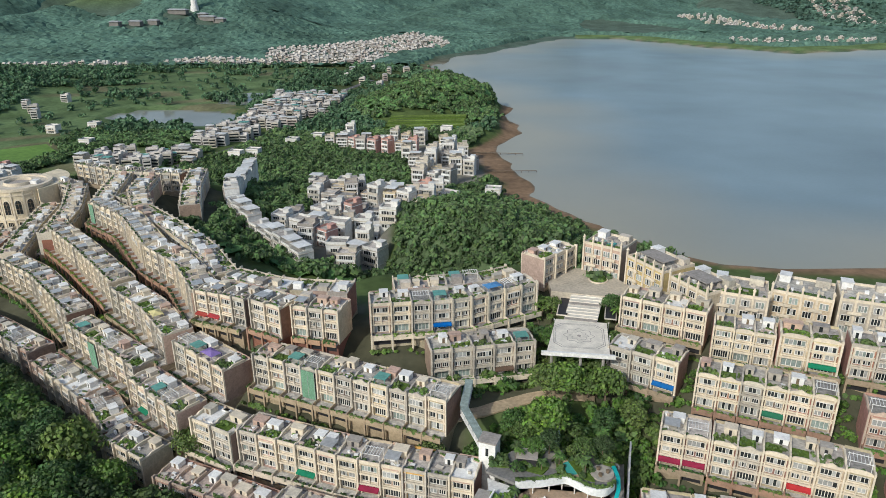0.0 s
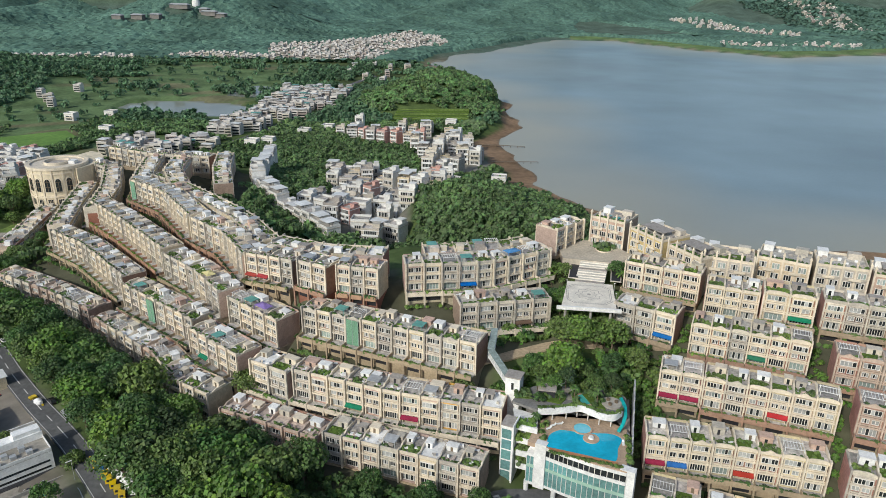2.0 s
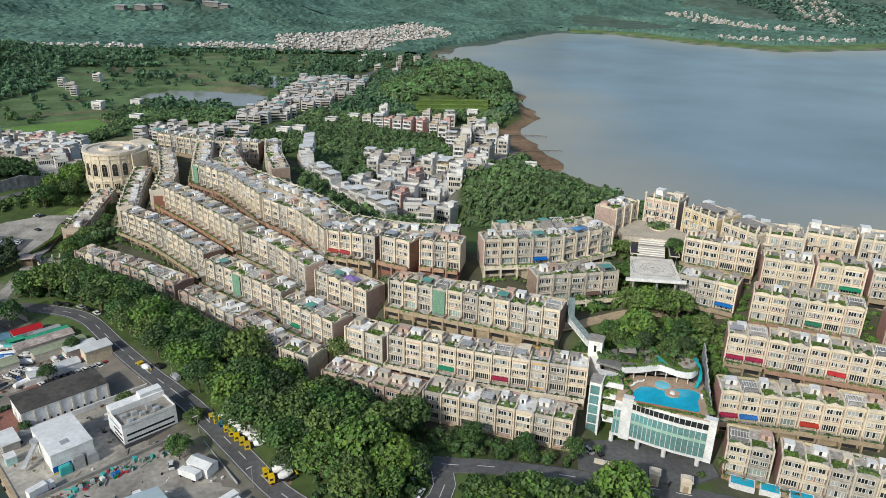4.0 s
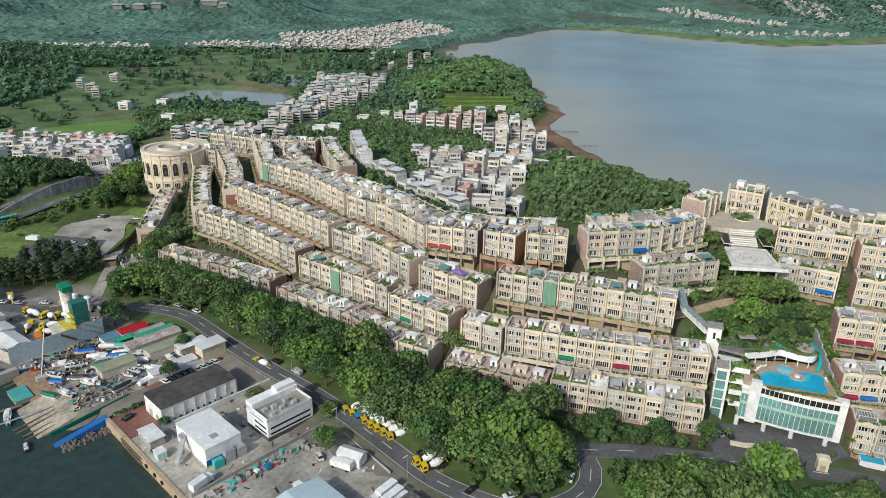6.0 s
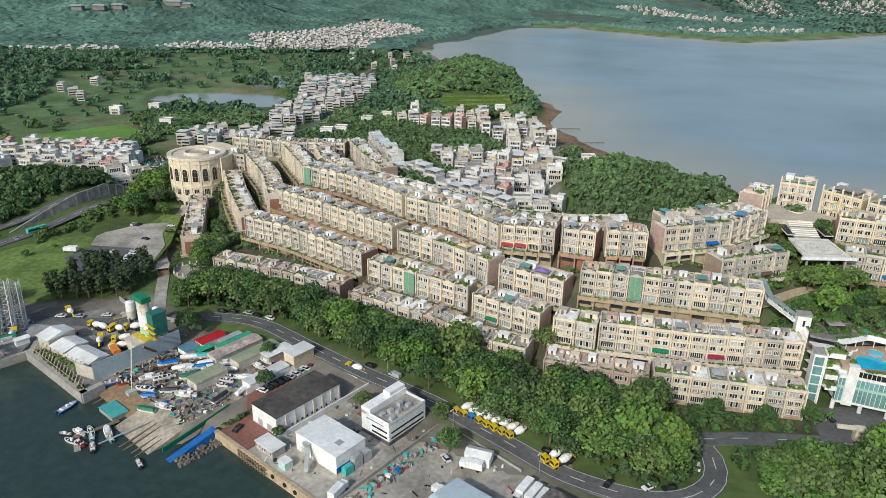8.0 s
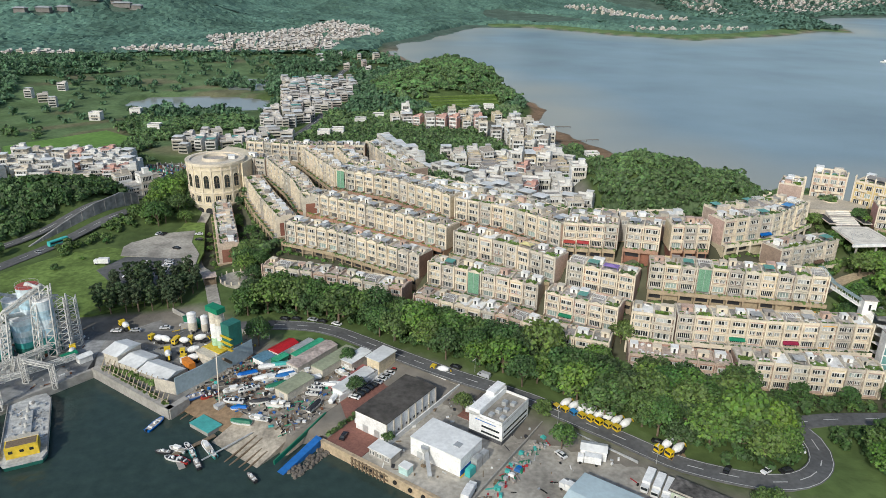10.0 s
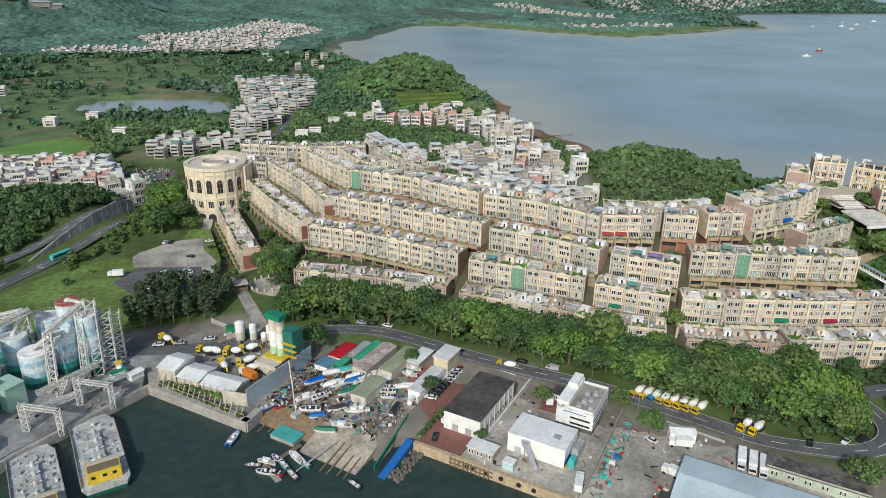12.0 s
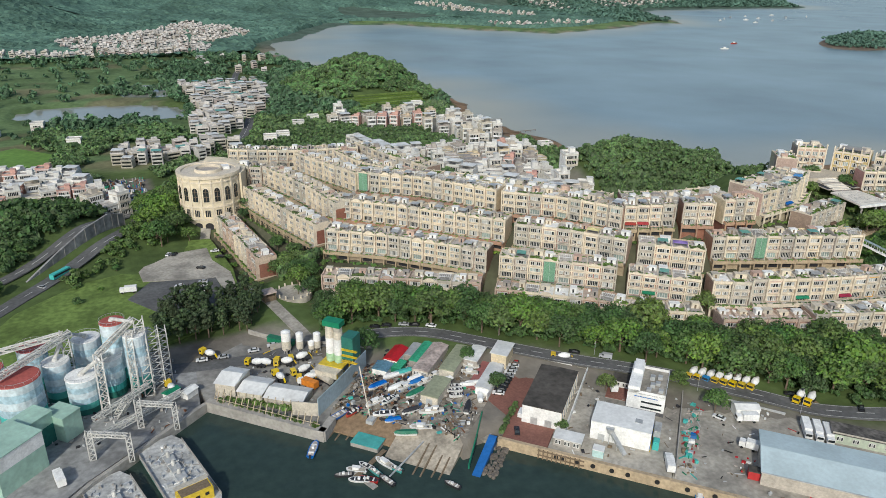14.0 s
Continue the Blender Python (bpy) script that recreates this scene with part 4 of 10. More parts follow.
COLOURS = {"cream": CREAM, "pale": PALE, "beige": BEIGE, "yellow": YELLOW, "taupe": TAUPE, "grey": GREYR, "brown": mat("rose_brown_render", (0.40, 0.245, 0.185), each=0.15), "ochre": OCHRE}
NAMES = {"cream": "cream", "pale": "off-white", "beige": "pinkish beige", "yellow": "pale yellow", "taupe": "taupe", "grey": "grey", "brown": "rose-brown", "ochre": "ochre"}
ROOFS = {0: "with a planted roof terrace", 1: "with a white roof pergola", 2: "with a roof canopy", 3: "with a cluttered roof terrace", 4: "with a leafy roof terrace", 5: "with a slatted roof pergola",
         6: "with a teal roof canopy", 7: "with roof benches and pots", 8: "with a green roof lawn",
         9: "with a violet roof canopy", 10: "with a sky-blue roof canopy", 11: "with a white-painted flat roof", 12: "with a lemon roof canopy"}
TOPS = {"gable": "gabled", "arch": "arched", "curved": "curved", "plain": "straight"}
AWN = {"red": RED, "green": GREEN, "blue": BLUE, "wine": mat("wine_canvas", (0.28, 0.02, 0.06)), "brown": mat("brown_canvas", (0.13, 0.085, 0.06))}
HOUSES = {}


def house(top, colour, roof, w=W, awning="", brick=False, shift=0, last=False, rear=False, first=False, gable=0, away=False):
    """One terraced house: three storeys, a party wall on its left, windows, parapet, roof terrace. Origin at the middle of the front's foot."""
    key = (top, colour, roof, w, awning, brick, shift, last, rear, first, gable, away)
    if key in HOUSES:
        return HOUSES[key]
    rng = random.Random(repr(key))
    h = HOUSE_H - 1.0
    label = f"{NAMES[colour]} terraced house {ROOFS[roof]}" + (f", {awning} awning" if awning else "")
    ob = thing("terraced_house", label, "house", "terraced houses of the hillside estate")
    trim = ROSE_TRIM if colour in ("brown", "taupe") else TRIM if colour in ("cream", "yellow", "beige") else PALE
    panel = PANEL[(shift + roof) % 3]
    e, bay = w / 2, w / 2 - 0.78
    glazed = (shift + roof) % 5 == 2
    # core with a loggia on the ground floor, window bays set back between posts and floor bands
    skin = [(-e + 0.16, e - 0.16, 0.95, HOUSE_D, -0.6, h), (-e + 0.16, e - 0.16, 0.34, 0.95, STOREY - 0.35, h), (-e + 0.17, e - 0.17, HOUSE_D - 0.22, HOUSE_D + 0.03, h, h + 0.9),
            (-e + 0.16, e - 0.16, 0.34, 0.95, -0.6, 0.0), (-e + 0.16, -bay + 0.15, 0.34, 0.95, 0.0, STOREY - 0.35), (bay - 0.15, e - 0.16, 0.34, 0.95, 0.0, STOREY - 0.35)]
    skin += [(x0, x1, 0.06, 0.34, 0.0, h - 0.3, 2) for x0, x1 in ((-e + 0.2, -e + 0.62), (e - 0.62, e - 0.2))]
    skin += [(-e + 0.94, e - 0.94, 0.24, 0.34, k * STOREY + 0.86, k * STOREY + 3.02, 2) for k in (1, 2) if (shift + roof + k) % 3]
    skin += [(x - 0.15, x + 0.15, -0.36, 0.34, 0.0, h - 0.1, 1) for x in (-bay, bay)]
    for k in (1, 2):
        skin += [(-e + 0.2, e - 0.2, -0.42, 0.34, k * STOREY - 0.22, k * STOREY + 0.30, 1), (-e + 0.25, e - 0.25, -0.1, 0.34, k * STOREY + 0.5, k * STOREY + 0.8, 1)]
    skin.append((-e + 0.2, e - 0.2, -0.3, 0.34, h - 0.5, h - 0.1, 0))
    if shift % 2:
        skin.append((-0.2, 0.2, -0.3, 0.34, STOREY, 2 * STOREY, 1))
    if glazed:
        skin.append((-bay, bay, -0.7, 0.34, 2 * STOREY + 0.3, h - 0.5, 1))
    part("wall", Build().fuse(*skin), (COLOURS[colour], trim, panel if (shift + roof) % 6 else COLOURS[colour]), ob)
    part("roof", Build().box(-w / 2 + 0.16, w / 2 - 0.16, 0.25, HOUSE_D - 0.25, h, h + 0.12), ROOF_PINK if roof in (3, 7) and colour in ("brown", "taupe") else ROOF, ob, "tiled flat roof terrace")
    side = part("party_wall", side_wall(h, HOUSE_D, -0.95).mesh("party_wall", trim), None, ob, "stepped pale party wall", Matrix.Translation((-w / 2, 0, 0)))
    if last:
        part("party_wall", side.data, None, ob, "stepped pale party wall", Matrix.Translation((w / 2, 0, 0)))
    part("parapet", Build().plate([(x, z + h) for x, z in crest(top, w - 0.4)], -0.22, 0.12), trim, ob)
    for k in range(0 if away else 3):
        z = k * STOREY + (0.05 if k == 0 else 0.95)
        if k == 0:
            part("window", WIN[rng.choice(("door", "door", "door_b", "door_t", "door_c"))], None, ob, "glazed terrace doors", Matrix.Translation((0, 0.93, z)))
        elif k == 2 or (shift + roof) % 4 == 0:
            part("window", WIN[rng.choice(("wide", "wide_b", "wide_c", "wide_t", "wide_d", "wide_d"))], None, ob, "", Matrix.Translation((0, -0.71 if glazed and k == 2 else 0.33, z)))
        else:
            for x in (-1.25, 1.25):
                part("window", WIN[rng.choice(("half", "half_b", "half_c", "half_d", "half_d"))], None, ob, "", Matrix.Translation((x, 0.33, z + 0.2)))
    turn = Matrix.Rotation(math.pi, 4, "Z")
    if rear:
        part("window", WIN["wide_c"], None, ob, "", Matrix.Translation((0, HOUSE_D, 2 * STOREY + 0.9)) @ turn)
    if awning:
        a = Build().plate([(-3.0, 0), (3.0, 0), (3.0, 0.12), (-3.0, 0.12)], -1.5, 0.0, 0, Matrix.Translation((0, -0.3, STOREY - 0.55)) @ Matrix.Rotation(radians(20), 4, "X"))
        a.box(-3.0, 3.0, -1.74, -1.68, STOREY - 1.4, STOREY - 1.02)
        part("awning", a, AWN[awning], ob, f"{awning} canvas awning")
    for on, x in ((first, -w / 2 - 0.27), (last and not brick, w / 2 + 0.27)):
        if on:
            part("gable_wall", Build().box(x - 0.025, x + 0.025, -0.5, HOUSE_D - 0.3, -0.6, h + 0.35), (TAUPE, BEIGE, CREAM, PANEL[1], SALMON)[gable], ob, "plain rendered gable wall")
    if brick:
        part("brick_facing", Build().box(w / 2 + 0.19, w / 2 + 0.25, 0.8, HOUSE_D - 0.8, 0, h * 0.72), BRICK, ob, "red brick gable facing")
    for name, mesh, text in roof_garden(rng, w, roof):
        p = part(name, mesh, None, ob, text)
        if name in ("roof_planting", "roof_clutter"):
            p["kind"] = "stuff"
    HOUSES[key] = ob
    ob["spare"] = 1
    return ob


def place_house(ob, m):
    """The first place takes the thing itself, the next ones copies."""
    if "spare" in ob:
        del ob["spare"]
        ob.matrix_basis = m
        return ob
    return copy_thing(ob, m)


STYLE = {  # parapets, colours, roofs
    "taupe": (("plain", "arch", "plain"), ("taupe", "brown", "pale", "cream"), (3, 7, 1, 3, 11, 0)),
    "plain": (("plain",), ("cream", "pale", "beige", "cream", "grey"), (3, 0, 2, 11, 3, 8, 7)),
    "brown": (("plain",), ("brown",), (7, 3, 7)),
    "arch": (("arch", "arch", "gable", "plain"), ("cream", "pale", "yellow", "cream"), (3, 4, 2, 7, 1)),
    "gable": (("gable", "gable", "plain"), ("cream", "yellow", "beige", "pale", "grey"), (3, 0, 6, 7, 1, 8)),
    "tall": (("curved", "plain"), ("beige", "pale"), (2, 5, 3)),
    "deep": (("gable", "plain", "plain"), ("pale", "grey", "cream", "beige"), (6, 3, 5, 0)),
    "grey": (("plain",), ("grey", "pale"), (3, 6, 0)),
    "wide": (("curved", "plain"), ("yellow", "cream", "pale"), (4, 8, 3)),
    "curved": (("curved", "curved", "gable"), ("yellow", "cream", "yellow", "pale"), (8, 3, 8, 4, 0, 8, 5, 0, 8)),
}
# awnings and odd fronts seen on single houses: row number, house number
SPECIAL = {(12, 2): ("gable", "yellow", 9, ""), (19, 6): ("plain", "pale", 10, ""), (1, 4): ("plain", "cream", 11, ""), (1, 5): ("plain", "pale", 11, ""), (11, 5): ("plain", "cream", 12, ""),
           (9, 6): ("plain", "cream", 5, "wine"), (9, 8): ("plain", "ochre", 3, ""), (9, 3): ("plain", "cream", 0, "green"), (16, 0): ("plain", "beige", 3, "red"), (16, 1): ("plain", "beige", 2, "red"),
           (7, 1): ("gable", "beige", 7, "green"), (4, 3): ("plain", "pale", 2, ""), (39, 0): ("curved", "cream", 2, "wine"), (39, 1): ("curved", "cream", 1, "wine"), (42, 0): ("curved", "yellow", 3, "wine"),
           (42, 1): ("curved", "yellow", 5, "blue"), (36, 2): ("plain", "cream", 0, "blue"), (42, 4): ("curved", "cream", 8, "red"), (37, 3): ("gable", "yellow", 3, "green"), (20, 3): ("plain", "grey", 0, "brown"),
           (34, 1): ("curved", "yellow", 4, "green"), (19, 3): ("plain", "pale", 6, "blue"), (12, 0): ("plain", "pale", 5, ""), (40, 3): ("curved", "yellow", 8, "red")}

rng = random.Random(11)
FRONTS = []
for ri, (name, line, z0, z1, style, depth, drop) in enumerate(ROWS):
    tops, colours, roofs = STYLE[style]
    if ri in (38, 41):
        colours = ("brown", "beige", "brown")
    cells = along([(*p, 0) for p in line], 6.6)
    deck, wall, cap, soil = Build(), Build(), Build(), Build()
    for i, (a, b) in enumerate(cells):
        d = b - a
        w, d = d.length, d.normalized()
        zf = z0 + (z1 - z0) * (i + 0.5) / len(cells) - HOUSE_H
        m = pose(*((a + b) / 2).xy, zf, 0, 0, math.degrees(math.atan2(d.y, d.x))) @ Matrix.Diagonal((w / W, 1, 1, 1))
        top, colour, roof, awning = tops[(i + ri) % len(tops)], colours[(i * 3 + ri + i // 3) % len(colours)], roofs[(i * 2 + ri * 3 + i // 2) % len(roofs)], ""
        if (ri, i) in SPECIAL:
            top, colour, roof, awning = SPECIAL[(ri, i)]
        place_house(house(top, colour, roof, W, awning, ri in (21, 22, 23) and i == len(cells) - 1, (i + ri) % 4, i == len(cells) - 1, name in ("back", "far"), i == 0, 4 if name == "right" and i == 0 else (ri * 3) % 4 if i in (0, len(cells) - 1) else 0, name == "back"), m)
        FRONTS.append((m, depth, name, ri, i))
        # podium under the house and its terrace
        base = ground_z(*((a + b) / 2 - Vector((-d.y, d.x, 0)) * (depth + 1)).xy)
        foot = min(zf - drop, base - 0.5)
        back = 1.7 if drop >= 4 and depth > 2 else 0.0
        wall.box(-w / 2, w / 2, -depth + back, HOUSE_D, foot - zf, -0.62, 0, m)
        if depth > 1.5:
            deck.box(-w / 2, w / 2, -depth, -0.02, -0.62, -0.06, 0, m)
            cap.box(-w / 2, w / 2, -depth - 0.22, -depth + 0.1, -1.0, 0.75, 0, m)
            cap.box(-w / 2 - 0.12, -w / 2 + 0.12, -depth, -0.5, -0.06, 1.1, 0, m)
            cap.box(-w / 2 - 0.3, -w / 2 + 0.3, -depth - 0.45, -depth + 0.2, foot - zf, 0.95, 0, m)
            # dark sheet on the wall stands for the shade in an undercroft opening
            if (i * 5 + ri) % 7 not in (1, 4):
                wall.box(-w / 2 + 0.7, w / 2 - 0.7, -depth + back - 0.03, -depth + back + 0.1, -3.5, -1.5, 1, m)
            k = Build()
            if drop >= 4:
                planting(k, rng, -w / 2, w / 2, -depth - 1.0, foot - zf + 1.0, rng.choice((4, 7, 10)), 1.0, -depth - 0.4)
            planting(k, rng, -w / 2 + 0.4, w / 2 - 0.4, -depth + 0.45, 0.35, rng.choice((6, 9, 13, 18)), 0.75)
            soil.add(k.v, k.f, 0, m)
    tone = TERRA if ri in (10, 14, 15, 17, 18) else PODIUM if ri not in (19, 20, 8, 9) else CREAM
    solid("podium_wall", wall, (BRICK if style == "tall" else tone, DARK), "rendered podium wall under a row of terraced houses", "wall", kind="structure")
    if depth > 1.5:
        solid("terrace", deck, ROOF, "paved garden terrace in front of terraced houses", "terrace", kind="structure")
        solid("terrace_parapet", cap, TERRA if ri >= 36 and ri % 3 else tone if tone is not CREAM else TRIM, "low rendered parapet along the terraces", "parapet", kind="structure")
        solid("terrace_planting", soil, LEAF[(ri * 2) % 3], "leafy potted plants along the terrace edge", "plants", kind="stuff")

# green scaffold nets on three fronts
for ri, i in ((6, 3), (13, 3), (14, 0)):
    m = next(f[0] for f in FRONTS if f[3] == ri and f[4] == i)
    net = thing("scaffolding", "green-netted scaffolding on a house front", "scaffolding", "netted scaffolds", m)
    part("net", Build().box(-2.7, 2.7, -1.3, -1.24, 0.6, 10.6), NET, net, "green safety net")
    for x in (-2.6, 0, 2.6):
        part("pole", Build().box(x - 0.05, x + 0.05, -1.36, -1.30, -0.5, 11.2), STEEL, net)


# ---- plaza on stilts ----
def quad_deck(b, pts, z, thick, mi=0):
    return b.prism(pts, z - thick, z, mi)


def ring_wall_at(cx, cy, r0, r1, z0, z1, k=32):
    b = Build()
    for i in range(k):
        p, q = 2 * math.pi * i / k, 2 * math.pi * (i + 1) / k
        b.prism([(cx + r0 * math.cos(p), cy + r0 * math.sin(p)), (cx + r1 * math.cos(p), cy + r1 * math.sin(p)), (cx + r1 * math.cos(q), cy + r1 * math.sin(q)), (cx + r0 * math.cos(q), cy + r0 * math.sin(q))], z0, z1)
    return b


plaza = thing("plaza", "pale paved plaza deck with an ornamental star pattern, on columns", "plaza")
PLAZA_STONE = mat("plaza_stone", (0.76, 0.71, 0.62), vary=0.1, size=0.8, coarse=4)
part("deck", Build().prism([(33.2, 197), (52.6, 194.2), (56.2, 216), (39.3, 219.5)], 39.2, 40.0), PLAZA_STONE, plaza, "pale stone deck")
part("edge_beam", Build().prism([(31.5, 196.4), (54.2, 193.2), (54.2, 194.0), (31.5, 197.2)], 39.0, 40.35), WHITE, plaza)
PM = pose(45.2, 207.2, 40.01, 0, 0, -8.5)
for r, half, tone in ((8.2, 0.12, GREYR), (7.6, 0.08, GREYR)):
    ring = [(r, -r + 2.6), (r, r - 2.6), (r - 2.6, r), (-r + 2.6, r), (-r, r - 2.6), (-r, -r + 2.6), (-r + 2.6, -r), (r - 2.6, -r)]
    b = Build()
    for p, q in zip(ring, ring[1:] + ring[:1]):
        d = Vector((q[0] - p[0], q[1] - p[1], 0)).normalized()
        n = Vector((-d.y, d.x, 0)) * half
        a, c = Vector((*p, 0)), Vector((*q, 0))
        b.add([a - n, c - n, c + n, a + n], [(0, 1, 2, 3)])
    part("paving_border", b, tone, plaza, "dark inlaid paving border", PM)
for r0, r1, wave, tone in ((4.35, 4.65, 0.5, GREYR), (2.65, 2.85, 0.35, GREYR), (0.0, 0.7, 0.0, GREYR)):
    b, k = Build(), 64
    pts = [[((r + wave * math.cos(8 * 2 * math.pi * i / k)) * math.cos(2 * math.pi * i / k), (r + wave * math.cos(8 * 2 * math.pi * i / k)) * math.sin(2 * math.pi * i / k), 0.005) for i in range(k)] for r in (r0, r1)]
    b.add(pts[0] + pts[1], [(i, k + i, k + (i + 1) % k, (i + 1) % k) for i in range(k)])
    part("paving_star", b, tone, plaza, "inlaid wavy star paving", PM)
for x, y in ((35, 198), (44, 196.6), (51, 195.6), (40, 214), (54, 211)):
    part("column", Build().disc(x, y, ground_z(x, y) - 1, 39.2, 0.5, k=12), CONC, plaza)
steps = thing("plaza_steps", "broad pale steps rising from plaza to forecourt", "steps")
for i in range(10):
    t = i / 10
    x, y = 47.5 + 6.5 * t * 0.9, 217.6 + 18 * t
    part("step", Build().box(-5.6, 5.6, 0, 1.9, 0, 0.3 + 0.3 * i, 0, pose(x, y, 39.9, 0, 0, -14)), PLAZA_STONE if i % 5 else GREYR, steps)
for s in (-1, 1):
    # no hollow here: a flat dark sheet gives the shade down the well
    part("light_well", Build().box(-2.1, 2.1, 0, 15, 0, 0.35).box(-1.7, 1.7, 0.4, 14.6, 0.35, 0.4, 1), (PALE, DARK), steps, "dark sunken light well beside steps", pose(49.8 + s * 8.0, 219.5 - s * 1.6, 40.3, 0, 0, -14))
yard("pavement", [(40, 236), (66, 229), (72, 236), (58, 262), (40, 262)], 43.0, mat("forecourt_paving", (0.52, 0.46, 0.37), vary=0.22, size=1.0, coarse=6), "tan paved forecourt before the mansions", "pavement", 5)


def lamp_post(m, h=3.6, arm=0.0):
    ob = thing("street_lamp", "slim grey street lamp post", "street lamp", "street lamps", m)
    part("pole", Build().disc(0, 0, 0, h, 0.09, 0.06, 8), STEEL, ob)
    part("lantern", Build().box(-0.25 - arm, 0.25, -0.15, 0.15, h, h + 0.18), FRAME, ob)
    return ob


for x, y in ((36.5, 203), (37.6, 212), (53.5, 200), (55, 209)):
    lamp_post(pose(x, y, 40))


# ---- mansions above the bay ----
MWIN = [window_mesh(2.7, 2.3, k) for k in ("dcd", "tct", "ddd", "cdc")]


def mansion(line, z, depth, colour, label, h=12.5, roof_item=0):
    a, b = Vector((*line[0], 0)), Vector((*line[1], 0))
    d = b - a
    w = d.length
    ob = thing("mansion", label, "house", "mansions above the bay", pose(*((a + b) / 2).xy, z - h, 0, 0, math.degrees(math.atan2(d.y, d.x))))
    part("wall", Build().box(-w / 2, w / 2, 0, depth, -6, h - 1.0).box(-w / 2 - 0.15, w / 2 + 0.15, -0.25, 0.1, 3.9, 4.3).box(-w / 2 - 0.15, w / 2 + 0.15, -0.25, 0.1, 7.7, 8.1), colour, ob)
    part("roof", Build().box(-w / 2 + 0.3, w / 2 - 0.3, 0.3, depth - 0.3, h - 1.0, h - 0.85), ROOF, ob, "tiled roof terrace")
    rail = Build()
    rail.box(-w / 2, w / 2, -0.1, 0.25, h - 1.0, h).box(-w / 2, w / 2, depth - 0.25, depth, h - 1.0, h)
    rail.box(-w / 2, -w / 2 + 0.3, 0.2, depth - 0.2, h - 1.0, h).box(w / 2 - 0.3, w / 2, 0.2, depth - 0.2, h - 1.0, h)
    part("parapet", rail, TRIM, ob)
    n = 4
    for i in range(n + 1):
        x = -w / 2 + w * i / n
        part("column", Build().box(x - 0.32, x + 0.32, -0.5, 0.15, 0, h + 1.8).box(x - 0.5, x + 0.5, -0.68, 0.33, h + 1.8, h + 2.05).disc(x, -0.18, h + 2.05, h + 2.9, 0.42, 0.12, 8), TRIM, ob, "pale column with an urn above the roof")
    for i in range(n):
        x = -w / 2 + w * (i + 0.5) / n
        for k in range(3):
            part("window", MWIN[(i * 2 + k + n + int(w)) % 4], None, ob, "", Matrix.Translation((x, -0.02, k * 3.85 + 0.75)))
    part("stair_house", Build().box(-w / 2 + 1, -w / 2 + 4.4, depth - 5, depth - 1, h - 1.0, h + 1.5).box(-w / 2 + 0.8, -w / 2 + 4.6, depth - 5.2, depth - 0.8, h + 1.5, h + 1.65), WHITE, ob)
    rng = random.Random(w)
    pots = planting(Build(), rng, -w / 2 + 0.8, w / 2 - 0.8, 0.9, h - 0.3, 26, 0.7, 1.6)
    part("roof_planting", pots, LEAF[1], ob, "potted plants along the roof edge")["kind"] = "stuff"
    bits = Build()
    for _ in range(9):
        x, y, s = rng.uniform(-w / 2 + 1.5, w / 2 - 1.5), rng.uniform(2.5, depth - 3), rng.uniform(0.4, 0.9)
        bits.box(x - s, x + s, y - 0.5, y + 0.5, h - 0.85, h - 0.85 + rng.uniform(0.5, 1.2), rng.randrange(3))
    part("roof_clutter", bits, (WHITE, GREYR, PALE), ob, "tanks and benches on the roof")["kind"] = "stuff"
    # side balconies and a cornice
    for k in (1, 2):
        for q in range(2):
            x = -w / 4 + q * w / 2
            part("balcony", Build().box(x - 2.0, x + 2.0, -1.3, -0.26, k * 3.85 - 0.1, k * 3.85 + 0.1).box(x - 2.0, x + 2.0, -1.3, -1.16, k * 3.85 + 0.1, k * 3.85 + 0.95), TRIM, ob, "pale balcony with a solid front")
    part("stair_house", Build().box(w / 2 - 6, w / 2 - 1.5, depth - 4, depth - 1, h - 1.0, h + 1.5), PALE, ob)
    if roof_item == 1:
        part("roof_canopy", Build().box(-w / 2 + 2.6, w / 2 - 3.4, 3, depth - 5, h + 1.2, h + 1.4).box(-w / 2 + 2.8, -w / 2 + 3.0, 3.2, 3.4, h - 1, h + 1.2).box(w / 2 - 3.8, w / 2 - 3.6, 3.2, 3.4, h - 1, h + 1.2), GREYR, ob, "grey sheet roof canopy")
    if roof_item == 2:
        part("roof_lawn", Build().box(-w / 2 + 1, w / 2 - 3, 1, depth * 0.5, h - 0.85, h - 0.6), LAWN, ob, "green roof lawn")
    if roof_item == 3:
        part("roof_pool", Build().box(-2, 3, 3, 6, h - 0.85, h - 0.3), TURQ, ob, "small turquoise roof pool")
    return ob


ROSE = mat("rose_stone", (0.50, 0.37, 0.29), each=0.08)
mansion([(55, 256), (67, 246.5)], 55, 14, ROSE, "rose-coloured stone mansion with columns over the roof", 13, 3)
mansion([(68.5, 242.5), (77, 226.5)], 54.6, 15, mat("bright_yellow_render", (0.58, 0.46, 0.23)), "yellow three-storey mansion with a grey roof canopy", 12.5, 1)
mansion([(79, 224.5), (86.5, 209.5)], 54, 15, CREAM, "cream mansion with roof columns and sheds", 12.5, 1)
mansion([(89, 213.5), (105, 206.5)], 53.6, 15, PALE, "pale mansion with a green roof lawn", 12.5, 2)
mansion([(109, 213), (124.5, 204)], 54, 15, CREAM, "cream mansion with arched side tower", 12.5, 0)
mansion([(128, 206), (144, 199.5)], 54, 15, PALE, "pale stone mansion with roof columns", 12.5, 0)
mansion([(147, 201), (165, 193)], 52, 15, ROSE, "rose mansion with white roof sheds", 12.5, 1)

